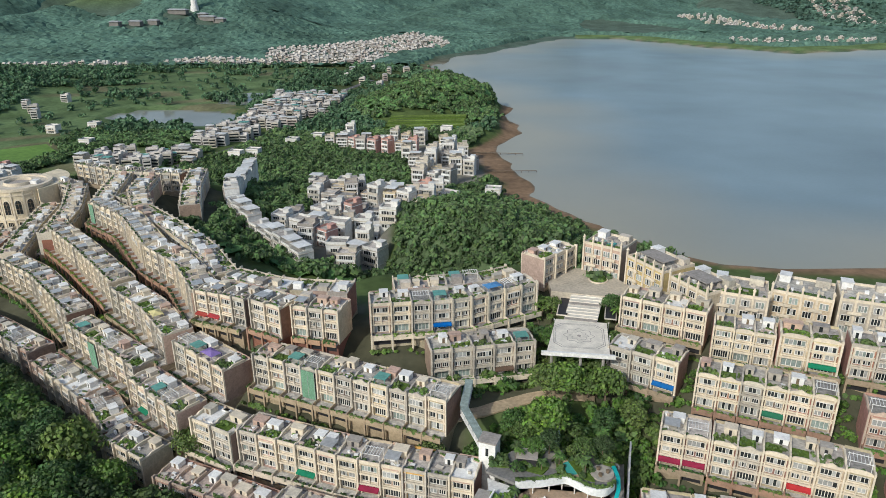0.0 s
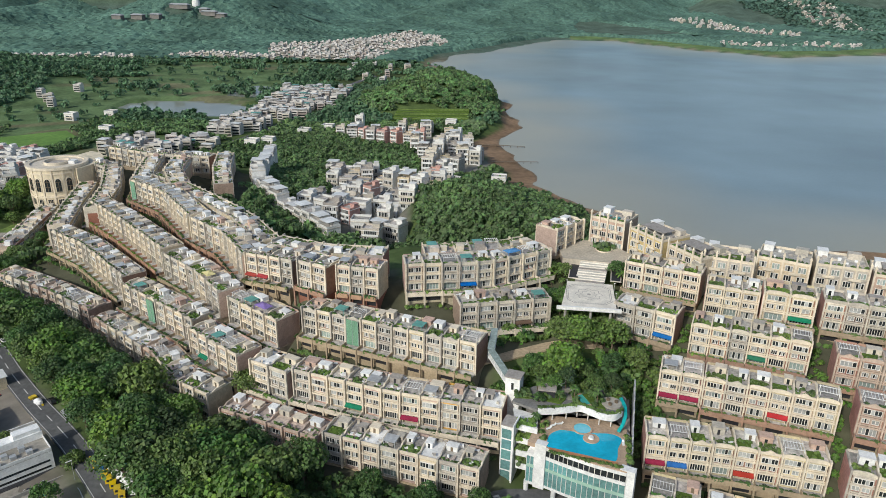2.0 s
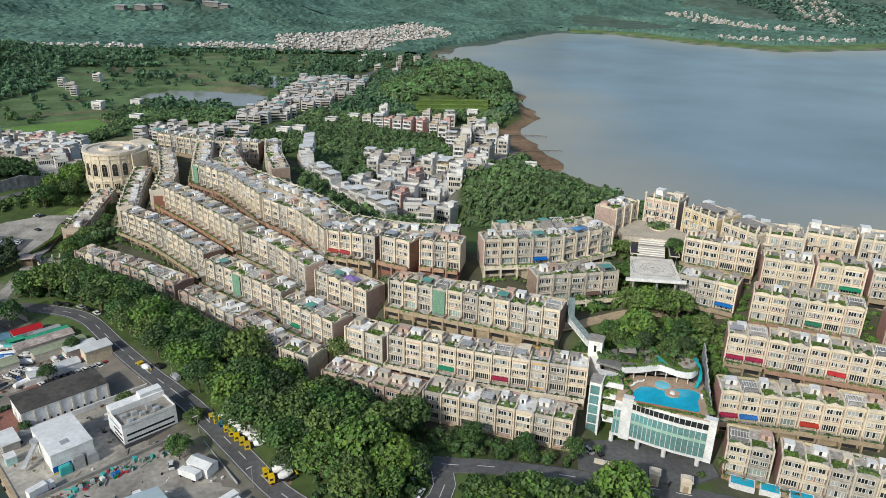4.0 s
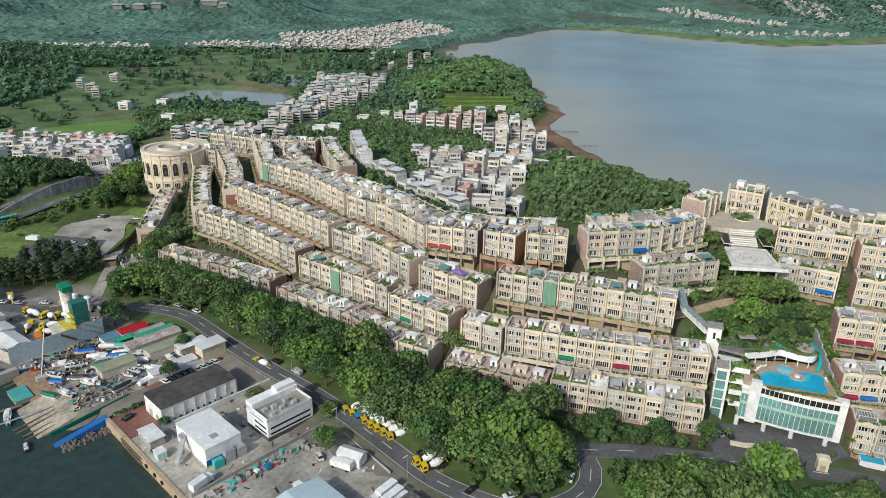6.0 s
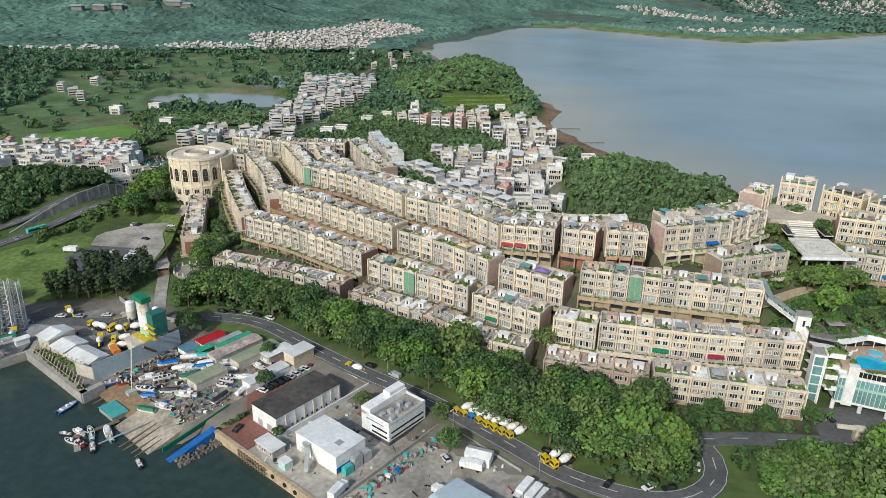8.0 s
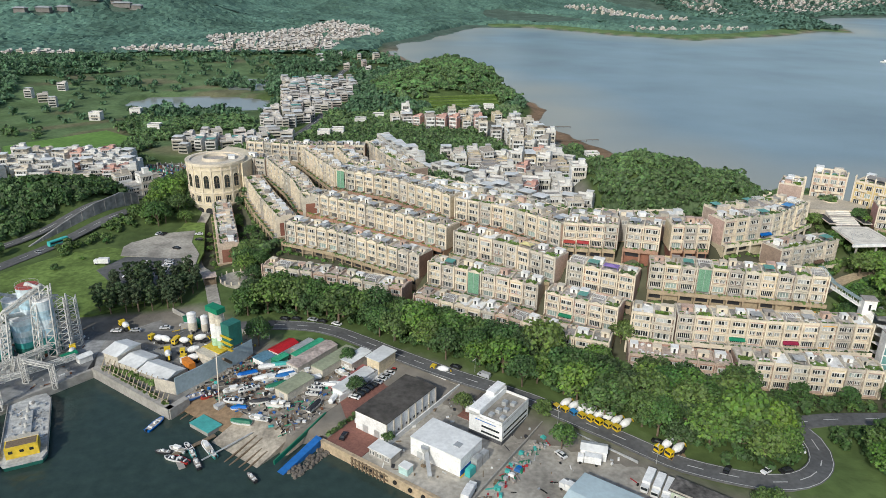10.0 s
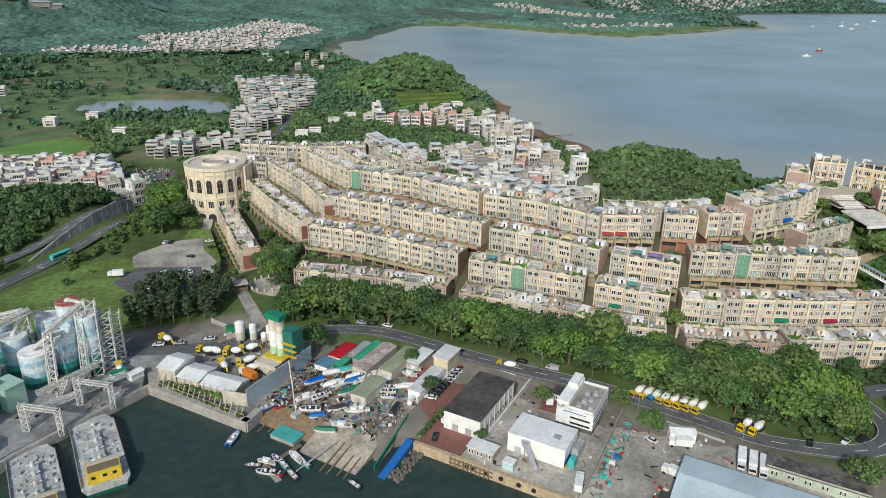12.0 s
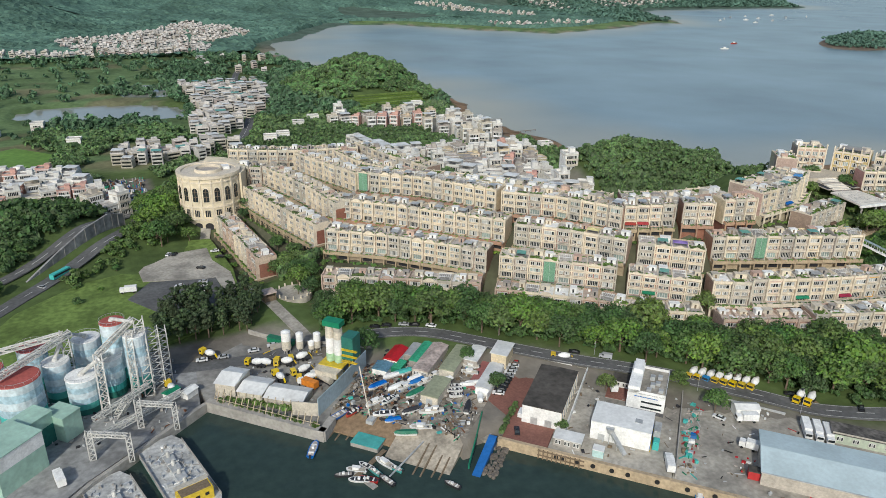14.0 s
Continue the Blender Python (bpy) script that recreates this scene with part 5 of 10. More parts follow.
island = thing("traffic_island", "round planted island in the forecourt", "planter", m=pose(59.0, 245.6, 43))
part("kerb", ring_wall_at(0, 0, 3.2, 3.6, 0, 0.4), TRIM, island)
part("lawn", Build().disc(0, 0, 0, 0.3, 3.2, k=24), LAWN, island)
part("shrubs", planting(Build(), random.Random(8), -2, 2, -2, 0.6, 26, 0.9, 2), LEAF[1], island)["kind"] = "stuff"

# ---- clubhouse with its pool ----
club = thing("clubhouse", "white clubhouse with glazed front on round columns", "clubhouse")
CF = [(15.4, 141.4), (20.6, 139.2), (26.5, 135.4), (33.5, 131.4), (41.6, 127.8)]
CB = [(46.5, 147.5), (41, 152.5), (24, 154.5), (19.5, 151)]
part("deck", Build().prism(CF + CB, 20.9, 22.3), mat("pink_deck_stone", (0.46, 0.34, 0.24), vary=0.2, size=0.8, coarse=4), club, "tan paved pool deck")
part("body", Build().prism([(16.5, 143.5), (21.5, 141), (34, 134.5), (43, 131), (47.5, 147), (44, 156), (20, 158)], 7.6, 20.9), WHITE, club)
part("retaining_base", Build().prism([(18, 152), (48, 149), (52, 166), (18, 168)], 2, 20.9), CONC, club)


def front_strip(i, j, z0, z1, out, mi_mat, label, name):
    a, b = Vector((*CF[i], 0)), Vector((*CF[j], 0))
    d = (b - a)
    m = pose(*a.xy, 0, 0, 0, math.degrees(math.atan2(d.y, d.x)))
    return part(name, Build().box(0.02, d.length - 0.02, -out, 2.4, z0, z1, 0, m), mi_mat, club, label), m, d.length


for i in range(4):
    for z0, z1, mt, lb in ((20.9, 21.9, WHITE, "white parapet band"), (17.6, 18.7, WHITE, "white floor band"), (13.6, 14.6, PALE_GREEN, "pale glass floor band"), (7.4, 8.2, WHITE, "white soffit band")):
        if i == 0 and z0 > 20:
            continue
        front_strip(i, i + 1, z0, z1, 0.25, mt, lb, "floor_band")
    for z0, z1, mt in ((18.7, 20.9, GLASS), (14.6, 17.6, TEAL_GLASS), (8.2, 13.6, TEAL_GLASS)):
        if i == 0 and z0 > 18:
            continue
        ob, m, ln = front_strip(i, i + 1, z0, z1, 0.0, mt, "", "glazing")
        k = 5
        for q in range(k + 1):
            part("mullion", Build().box(ln * q / k - 0.08, ln * q / k + 0.08, -0.16, 0.02, z0, z1, 0, m), FRAME, club)
for (x, y), w in (((19.4, 140.2), 3.4), ((42.2, 128.6), 4.2)):
    part("white_pier", Build().box(-w / 2, w / 2, -0.9, 1.5, 6.8, 22.6, 0, pose(x, y, 0, 0, 0, -28)), WHITE, club, "broad white wall pier")
for x, y in ((15.8, 142), (23.5, 137.8), (31, 133.6), (40.5, 129.2), (45, 138)):
    part("column", Build().disc(x, y, 3.0, 7.8, 0.75, k=14), WHITE, club, "round white column")


def wavy(points, n=5):
    """A closed smooth line through some points."""
    out, k = [], len(points)
    for i in range(k):
        p0, p1, p2, p3 = (Vector(points[(i + j) % k]) for j in (-1, 0, 1, 2))
        for t in (j / n for j in range(n)):
            out.append(tuple(0.5 * (2 * p1 + (p2 - p0) * t + (2 * p0 - 5 * p1 + 4 * p2 - p3) * t * t + (3 * p1 - p0 - 3 * p2 + p3) * t ** 3)))
    return out


pool_ring = wavy([(21, 138.6), (25, 137.4), (30, 135.4), (35, 133.4), (39.5, 132.4), (41.5, 138), (43.6, 142.4), (41, 145), (36, 145.4), (32, 145.6), (29, 146.4), (25.5, 146.8), (22, 143.8)])
pool = thing("swimming_pool", "free-form turquoise swimming pool on the clubhouse deck", "swimming pool")
part("coping", Build().prism([(30.5 + (x - 30.5) * 1.05, 140 + (y - 140) * 1.06) for x, y in pool_ring], 22.3, 22.42), mat("tan_tiles", (0.50, 0.36, 0.25)), pool, "terracotta tile coping")
part("water", Build().prism(pool_ring, 22.3, 22.5), POOL, pool, "clear turquoise water")
part("paddling_pool", Build().disc(32.8, 147.6, 22.3, 22.6, 2.6, k=20), POOL_PALE, pool, "round pale paddling pool")
part("pool_rim", ring_wall_at(32.8, 147.6, 2.6, 3.1, 22.3, 22.72), mat("tan_tiles", (0.50, 0.36, 0.25)), pool, "tiled rim of the paddling pool")
part("island", Build().disc(34.5, 142.6, 22.3, 22.72, 2.5, 2.4, 20), mat("tan_tiles", (0.50, 0.30, 0.18)), pool, "round tiled island")
part("island_seat", Build().disc(34.5, 142.6, 22.72, 23.3, 0.9, 0.7, 12), WHITE, pool)
part("overflow_edge", Build().prism([(21.2, 137.4), (39.9, 130.7), (39.9, 131.7), (21.2, 138.4)], 22.3, 22.62), mat("orange_tiles", (0.48, 0.23, 0.11)), pool, "orange tiled overflow edge")
hedge = Build()
for i in range(30):
    t = i / 29
    planting(hedge, random.Random(i), 21.4 + 19 * t - 0.4, 21.4 + 19 * t + 0.4, 136.2 - 6.6 * t - 0.35, 22.5, 3, 0.55, 136.2 - 6.6 * t + 0.35)
for x, y in ((43.2, 132), (43.8, 134), (44.6, 137), (45.2, 140), (45.6, 143), (20, 143), (20.4, 146), (21, 149), (22.4, 150)):
    planting(hedge, random.Random(x), x - 0.7, x + 0.7, y - 0.8, 22.6, 5, 0.8, y + 0.8)
solid("hedge", hedge, LEAF[1], "clipped green hedge along the pool deck", "hedge", kind="stuff")
for k, (x, y, a) in enumerate(((22.6, 147.6, 30), (24.2, 149.2, 20), (26.4, 150.0, 10), (43.6, 140.4, 80))):
    lounger = thing("sun_lounger", "white sun lounger on the pool deck", "sun lounger", "pool loungers", pose(x, y, 22.3, 0, 0, a))
    part("bed", Build().box(-0.9, 0.5, -0.35, 0.35, 0.3, 0.4), WHITE, lounger)
    part("backrest", Build().bar((0.5, 0, 0.38), (1.0, 0, 0.85), 0.7, 0.08), WHITE, lounger)
    part("legs", Build().box(-0.8, -0.7, -0.3, 0.3, 0, 0.3).box(0.3, 0.4, -0.3, 0.3, 0, 0.3), STEEL, lounger)
canopy = thing("wave_canopy", "white wavy terrace canopy above the pool", "canopy")
wave = [(19.5, 151), (25.5, 151.4), (29.5, 152.2), (33, 152.8), (36, 150.6), (39, 148.4), (42.5, 148), (45.5, 150.6)]
fine = []
for i in range(len(wave) - 1):
    p0, p1, p2, p3 = (Vector(wave[max(0, min(len(wave) - 1, i + j))]) for j in (-1, 0, 1, 2))
    for t in (j / 5 for j in range(5)):
        fine.append(tuple(0.5 * (2 * p1 + (p2 - p0) * t + (2 * p0 - 5 * p1 + 4 * p2 - p3) * t * t + (3 * p1 - p0 - 3 * p2 + p3) * t ** 3)))
fine.append(wave[-1])
part("fascia", Build().prism(fine + [(x, y + 0.5) for x, y in fine[::-1]], 25.0, 27.2), WHITE, canopy)
part("slab", Build().prism([(x, y + 0.5) for x, y in fine] + [(48.5, 158), (46, 166), (33, 165), (20, 165), (14, 160), (12, 156.5)], 25.6, 26.5), mat("dark_terrace_paving", (0.21, 0.205, 0.195), vary=0.25, size=0.8, coarse=4), canopy, "grey paved upper terrace slab")
for x, y in fine[4:-2:5]:
    part("column", Build().disc(x, y + 1.2, 22.3, 24.7, 0.18, k=8), FRAME, canopy)
hedge = Build()
for (x, y), (x2, y2) in zip(fine, fine[1:]):
    planting(hedge, random.Random(x), min(x, x2), max(x, x2), y + 0.6, 27.0, 5, 0.6, y + 1.5)
part("planting", hedge, LEAF[2], canopy, "green hedge along the wavy edge")["kind"] = "stuff"
for ring, tone in (([(13, 158), (18, 157.5), (18.5, 163.5), (16, 163)], LAWN), ([(21, 157), (27, 154.5), (29, 157), (27.5, 161.5), (29, 164), (21, 164)], LAWN), ([(31, 155), (33.5, 155.2), (33, 160), (31.5, 162)], LAWN), ([(37, 153), (40.5, 151.6), (40, 157), (41, 161), (37, 164.6), (34, 164.4), (34.5, 161)], LAWN),
                   ([(44, 159), (47.5, 157), (46, 165), (42, 164.8)], LAWN)):
    part("planting_bed", Build().prism(ring, 26.5, 26.85), tone, canopy, "planted bed on the upper terrace")
beds = Build()
for x0, x1, y0, y1, n in ((13.6, 18, 158, 163, 26), (21, 28.5, 156, 164, 34), (31, 33.4, 155, 161.5, 14), (37, 40.5, 153, 164, 34), (34.5, 38, 160.5, 164, 16), (42.5, 47, 159, 164.5, 26)):
    planting(beds, random.Random(n), x0, x1, y0, 27.0, n, 0.85, y1)
part("shrubs", beds, LEAF[1], canopy, "leafy shrubs in the terrace beds")["kind"] = "stuff"
part("round_path", ring_wall_at(35.5, 157.5, 2.9, 4.2, 26.5, 26.62), mat("tan_tiles", (0.50, 0.30, 0.18)), canopy, "pale path round the pond")
for k in range(3):
    part("table_set", Build().disc(43 + 1.5 * math.cos(2.1 * k), 155 + 1.5 * math.sin(2.1 * k), 27.0, 27.7, 0.5, 0.6, 10), WOOD, canopy, "dark terrace table")
part("round_terrace", Build().disc(43, 155, 26.5, 27.0, 3.2, k=20), PAVE, canopy, "round paved terrace")
part("path", Build().prism([(28, 158), (31, 157), (33, 163), (30, 164)], 26.5, 26.6), PAVE, canopy)
part("pond", Build().disc(35.5, 157.5, 26.5, 26.62, 2.8, k=16), TURQ, canopy, "small round garden pond")
garden_hut = thing("garden_hut", "dark garden hut on the clubhouse terrace", "hut", m=pose(23.5, 160, 26.5, 0, 0, -10))
part("wall", Build().box(-2.6, 2.6, -2, 2, 0, 2.6), DARK, garden_hut)
part("roof", Build().box(-2.9, 2.9, -2.3, 2.3, 2.6, 2.85), GREYR, garden_hut)
sculpture = thing("garden_sculpture", "white pointed rock sculpture in the garden", "sculpture", m=pose(31.5, 170, ground_z(31.5, 170)))
for x, h, r in ((-2.0, 7.0, 1.0), (-0.6, 9.0, 1.1), (0.9, 10.5, 1.2), (2.0, 8.0, 1.0)):
    part("spire", Build().disc(x, 0.2 * x, 0, h, r, 0.25, 7), mat("pale_green_rock", (0.55, 0.66, 0.58)), sculpture)
slide = thing("water_slide", "teal water slide curving down to the pool", "water slide")
sp = [(46.4, 157.0, 27.4), (47.0, 153.5, 26.4), (46.5, 150.4, 25.2), (45.2, 147.8, 24.0), (43.4, 145.6, 22.9)]
for a, b in zip(sp, sp[1:]):
    part("chute", Build().bar(a, b, 1.0, 0.5), mat("teal_slide", (0.02, 0.36, 0.36), rough=0.3), slide)
wall_right = Build()
for i in range(6):
    a, b = Vector((53.5, 167, 0)).lerp(Vector((45.5, 137, 0)), i / 6), Vector((53.5, 167, 0)).lerp(Vector((45.5, 137, 0)), (i + 1) / 6)
    wall_right.box(0, (b - a).length - 0.15, -0.22, 0.22, 3, 28.0 - i * 1.1, 0, pose(a.x, a.y, 0, 0, 0, math.degrees(math.atan2(b.y - a.y, b.x - a.x))))
solid("retaining_wall", wall_right, mat("grey_panels", (0.42, 0.43, 0.44), rough=0.5), "tall grey stepped wall beside the clubhouse", "wall", kind="structure")

# lift tower, side terraces and covered footbridge
tower = thing("lift_tower", "white lift tower with a grey flat roof", "tower", m=pose(13.4, 164, 0, 0, 0, -22))
part("shaft", Build().box(-2.4, 2.4, -2.2, 2.2, 12, 31.2), WHITE, tower)
part("roof", Build().box(-2.7, 2.7, -2.5, 2.5, 31.2, 31.6), GREYR, tower)
part("window", Build().box(-0.4, 0.4, -2.26, -2.2, 27, 29.5), GLASS, tower)
stair = thing("stair_tower", "white stair tower with teal glass strip", "tower", m=pose(10.8, 148.5, 0, 0, 0, -24))
part("shaft", Build().box(-1.9, 1.9, -3, 2.4, 3, 24.5).box(-2.0, 2.0, -3.1, 2.5, 24.5, 24.8, 1), (WHITE, GREYR), stair)
for k in range(5):
    part("glazing", Build().box(-1.5, 1.5, -3.12, -3.0, 5 + k * 3.8, 8.2 + k * 3.8), TEAL_GLASS, stair)
part("fin", Build().box(1.9, 2.35, -3.6, 3.2, 3, 25.4), WHITE, stair)
for i, (z, r) in enumerate(((23.6, 0), (19.8, 1.2), (16.0, 2.4), (12.2, 3.6))):
    terr = thing("balcony_terrace", "white planted balcony terrace between towers", "terrace", "terraces beside the clubhouse")
    part("slab", Build().prism([(12.6, 147.4 - r), (18.6, 145 - r), (20, 153), (12.5, 157)], z - 0.4, z), WHITE, terr)
    part("parapet", Build().prism([(12.4, 146.8 - r), (18.6, 144.4 - r), (18.7, 144.9 - r), (12.5, 147.3 - r)], z - 0.9, z + 0.9), WHITE, terr)
    part("planting", planting(Build(), random.Random(i), 12.8, 18.2, 146.4 - r, z + 0.5, 40, 0.9, 150 - r), LEAF[2], terr)["kind"] = "stuff"
bridge = thing("footbridge", "covered white footbridge with glazed sides", "footbridge")
for a, b, n in (((11.5, 165.5, 27.5), (6.5, 176.5, 31.0), 5), ((6.5, 176.5, 31.0), (8.5, 187, 33.5), 4)):
    a, b = Vector(a), Vector(b)
    part("deck", Build().bar(a, b, 2.2, 0.4), WHITE, bridge)
    part("roof", Build().bar(a + Vector((0, 0, 2.5)), b + Vector((0, 0, 2.5)), 2.4, 0.16), TINT, bridge, "pale glazed roof")
    for i in range(n + 1):
        p = a.lerp(b, i / n)
        for s in (-1, 1):
            part("post", Build().box(p.x + s - 0.08, p.x + s + 0.08, p.y - 0.08, p.y + 0.08, p.z, p.z + 2.5), WHITE, bridge)

# gate posts in front of the clubhouse
for x, y, w in ((13, 123.6, 3.4), (24, 120.8, 3.0), (33, 117.8, 3.2)):
    g = thing("gate_house", "cream stone gate pier with a flat cap", "gate", "estate gate piers", pose(x, y, ground_z(x, y), 0, 0, -20))
    part("pier", Build().box(-w / 2, w / 2, -1.4, 1.4, -0.5, 4.6), TRIM, g)
    part("cap", Build().box(-w / 2 - 0.3, w / 2 + 0.3, -1.7, 1.7, 4.6, 5.0).box(-w / 2 + 0.3, w / 2 - 0.3, -1.1, 1.1, 5.0, 5.6), TRIM, g)
    part("opening", Build().box(-w / 4, w / 4, -1.46, -1.40, 0.2, 3.0), STONE, g)
solid("gate_lintel", Build().box(-4, 4.4, -0.7, 0.7, 4.3, 5.3, 0, pose(10, 125, ground_z(10, 125), 0, 0, -20)), TRIM, "long white stone lintel by the gate", "wall", kind="structure")
for x, y, n in ((18.5, 122.2, 5), (28.5, 119.3, 4)):
    g = thing("metal_gate", "black metal estate gate standing open", "gate", "estate gates", pose(x, y, ground_z(x, y) + 0.2, 0, 0, 40))
    for k in range(n):
        part("bar", Build().box(k * 0.5 - 1.2, k * 0.5 - 0.9, -0.05, 0.05, 0, 2.2), DARK, g)
yard("pavement", [(2, 128), (14, 124), (34, 119), (46, 124), (46, 134), (20, 142), (4, 142)], 4.35, ASPH, "grey paved drop-off court under the clubhouse", "pavement", 2)

# small pools in front of the lowest houses
for x, y, w in ((52.5, 121.8, 7.5), (60, 118.8, 6), (68, 115, 7), (77, 111, 7)):
    p = thing("garden_pool", "small blue garden pool with white edge", "swimming pool", "garden pools", pose(x, y, max(ground_z(x, y), 3.6), 0, 0, -24))
    part("rim", Build().box(-w / 2, w / 2, -2.2, 2.2, -1.5, 0.45), WHITE, p)
    part("water", Build().box(-w / 2 + 0.4, w / 2 - 0.4, -1.8, 1.8, 0.45, 0.5), POOL, p)

# ---- round building ----
drum = thing("rotunda", "cream round arcaded building with an open ring roof", "building", m=pose(-255, 407.5, 0))
R, Z0, Z1 = 17.6, 4.0, 37.2


def ring_wall(r0, r1, z0, z1, k=48, a0=0.0, a1=360.0):
    b = Build()
    for i in range(k):
        p, q = radians(a0 + (a1 - a0) * i / k), radians(a0 + (a1 - a0) * (i + 1) / k)
        b.prism([(r0 * math.cos(p), r0 * math.sin(p)), (r1 * math.cos(p), r1 * math.sin(p)), (r1 * math.cos(q), r1 * math.sin(q)), (r0 * math.cos(q), r0 * math.sin(q))], z0, z1)
    return b


ROTCREAM = mat("rotunda_render", (0.70, 0.61, 0.45), vary=0.1, coarse=6)
part("wall", Build().disc(0, 0, Z0 - 4, Z1 - 1.2, R, k=56), ROTCREAM, drum)
for z, h, out in ((11.0, 0.9, 0.5), (18.5, 0.8, 0.45), (33.0, 0.7, 0.4), (35.6, 1.7, 0.7)):
    part("cornice", ring_wall(R - 0.4, R + out, z, z + h), TRIM, drum)
part("roof_rim", ring_wall(R - 2.0, R, Z1 - 1.2, Z1), TRIM, drum)
part("roof", Build().disc(0, 0, Z1 - 1.3, Z1 - 0.9, R - 1.9, k=48), PALE, drum, "pale paved ring roof")
part("inner_ring", ring_wall(7.2, 7.9, Z1 - 0.9, Z1 + 0.9, 32), TRIM, drum, "raised ring wall of the roof well")
part("roof_well", Build().disc(0, 0, Z1 - 0.9, Z1 - 0.7, 7.2, k=32), GREYR, drum)
part("roof_hut", Build().box(8, 12, -2, 3, Z1 - 0.9, Z1 + 1.0), WHITE, drum)
arch = [(-1.55, 0), (1.55, 0)] + [(1.55 * math.cos(a), 6.2 + 1.9 * math.sin(a)) for a in np.linspace(0, math.pi, 9)]
arch_frame = [(-2.1, -0.5), (2.1, -0.5)] + [(2.1 * math.cos(a), 6.2 + 2.6 * math.sin(a)) for a in np.linspace(0, math.pi, 9)]
am, af = Build().plate(arch, -0.42, 0.3).mesh("arched_window", GLASS), Build().plate(arch_frame, -0.28, 0.3).mesh("arch_surround", TRIM)
bars = Build().fuse((-0.09, 0.09, -0.5, -0.43, 0, 8), (-1.5, 1.5, -0.5, -0.43, 2.9, 3.1), (-1.5, 1.5, -0.5, -0.43, 6.0, 6.2)).mesh("glazing_bar", mat("brown_window_frame", (0.22, 0.16, 0.11)))
sq = window_mesh(3.2, 4.2, 3, GLASS, TRIM)
# dark plate on the closed wall, for the shade within an open archway
low = Build().plate([(-2.2, 0), (2.2, 0)] + [(2.2 * math.cos(a), 3.6 + 1.6 * math.sin(a)) for a in np.linspace(0, math.pi, 9)], -0.35, 0.3).mesh("archway", DARK)
for i in range(18):
    a = 360 * i / 18 + 4
    m = Matrix.Rotation(radians(a), 4, "Z") @ Matrix.Translation((0, -R, 0))
    w = part("arched_window", am, None, drum, "tall dark arched window", m @ Matrix.Translation((0, 0, 22.2)))
    part("arch_surround", af, None, drum, "", m @ Matrix.Translation((0, 0, 22.2)))
    part("glazing_bar", bars, None, w, "brown glazing cross")
    part("window", sq, None, drum, "square dark window", m @ Matrix.Translation((0, 0, 13.1)))
    part("archway", low, None, drum, "dark ground-floor archway", m @ Matrix.Translation((0, 0, 4.2)))
    part("pilaster", Build().box(-0.45, 0.45, -0.45, 0.2, 11.9, 35.6), TRIM, drum, "", Matrix.Rotation(radians(a + 10), 4, "Z") @ Matrix.Translation((0, -R, 0)))
arc = [radians(70 - 9 * k) for k in range(13)]
outer, inner = [[(-260 + r * math.cos(t) * 1.15, 416 + r * math.sin(t) * 1.25) for t in arc] for r in (24, 14)]
sweep = Build().prism((outer + inner[::-1])[::-1], 20, 35.4)
solid("curved_wing", sweep, (ROTCREAM,), "curved cream wing with a pale flat roof", "building")

# ---- trees ----


def leaf_cloud(rng, lumps, per, size, flat=0.75):
    """Leaf sprays on the skin of some lumps (x, y, z, r): corner places and faces."""
    quads = []
    for cx, cy, cz, r in lumps:
        for _ in range(per):
            d = rng.normal(size=3)
            d /= np.linalg.norm(d)
            if d[2] < -0.35:
                d[2] *= -0.6
            c = np.array((cx, cy, cz)) + d * np.array((r, r, r * flat)) * rng.uniform(0.72, 1.08)
            n = d + rng.normal(size=3) * 0.45
            n /= np.linalg.norm(n)
            t = np.cross(n, (0.3, 0.2, 0.9))
            t /= np.linalg.norm(t)
            q = np.cross(n, t)
            s = size * rng.uniform(0.6, 1.35)
            t, q = t * s, q * s * rng.uniform(0.6, 1.0)
            quads.append((c - t - q * 0.5, c + t * 0.3 - q, c + t + q * 0.4, c - t * 0.4 + q))
    return np.array(quads)


def mesh_of_quads(name, quads, material):
    k = len(quads)
    me = bpy.data.meshes.new(name)
    me.vertices.add(4 * k)
    me.vertices.foreach_set("co", np.ascontiguousarray(quads, np.float32).ravel())
    me.loops.add(4 * k)
    me.loops.foreach_set("vertex_index", np.arange(4 * k, dtype=np.int32))
    me.polygons.add(k)
    me.polygons.foreach_set("loop_start", np.arange(0, 4 * k, 4, dtype=np.int32))
    me.materials.append(material)
    me.update(calc_edges=True)
    return me


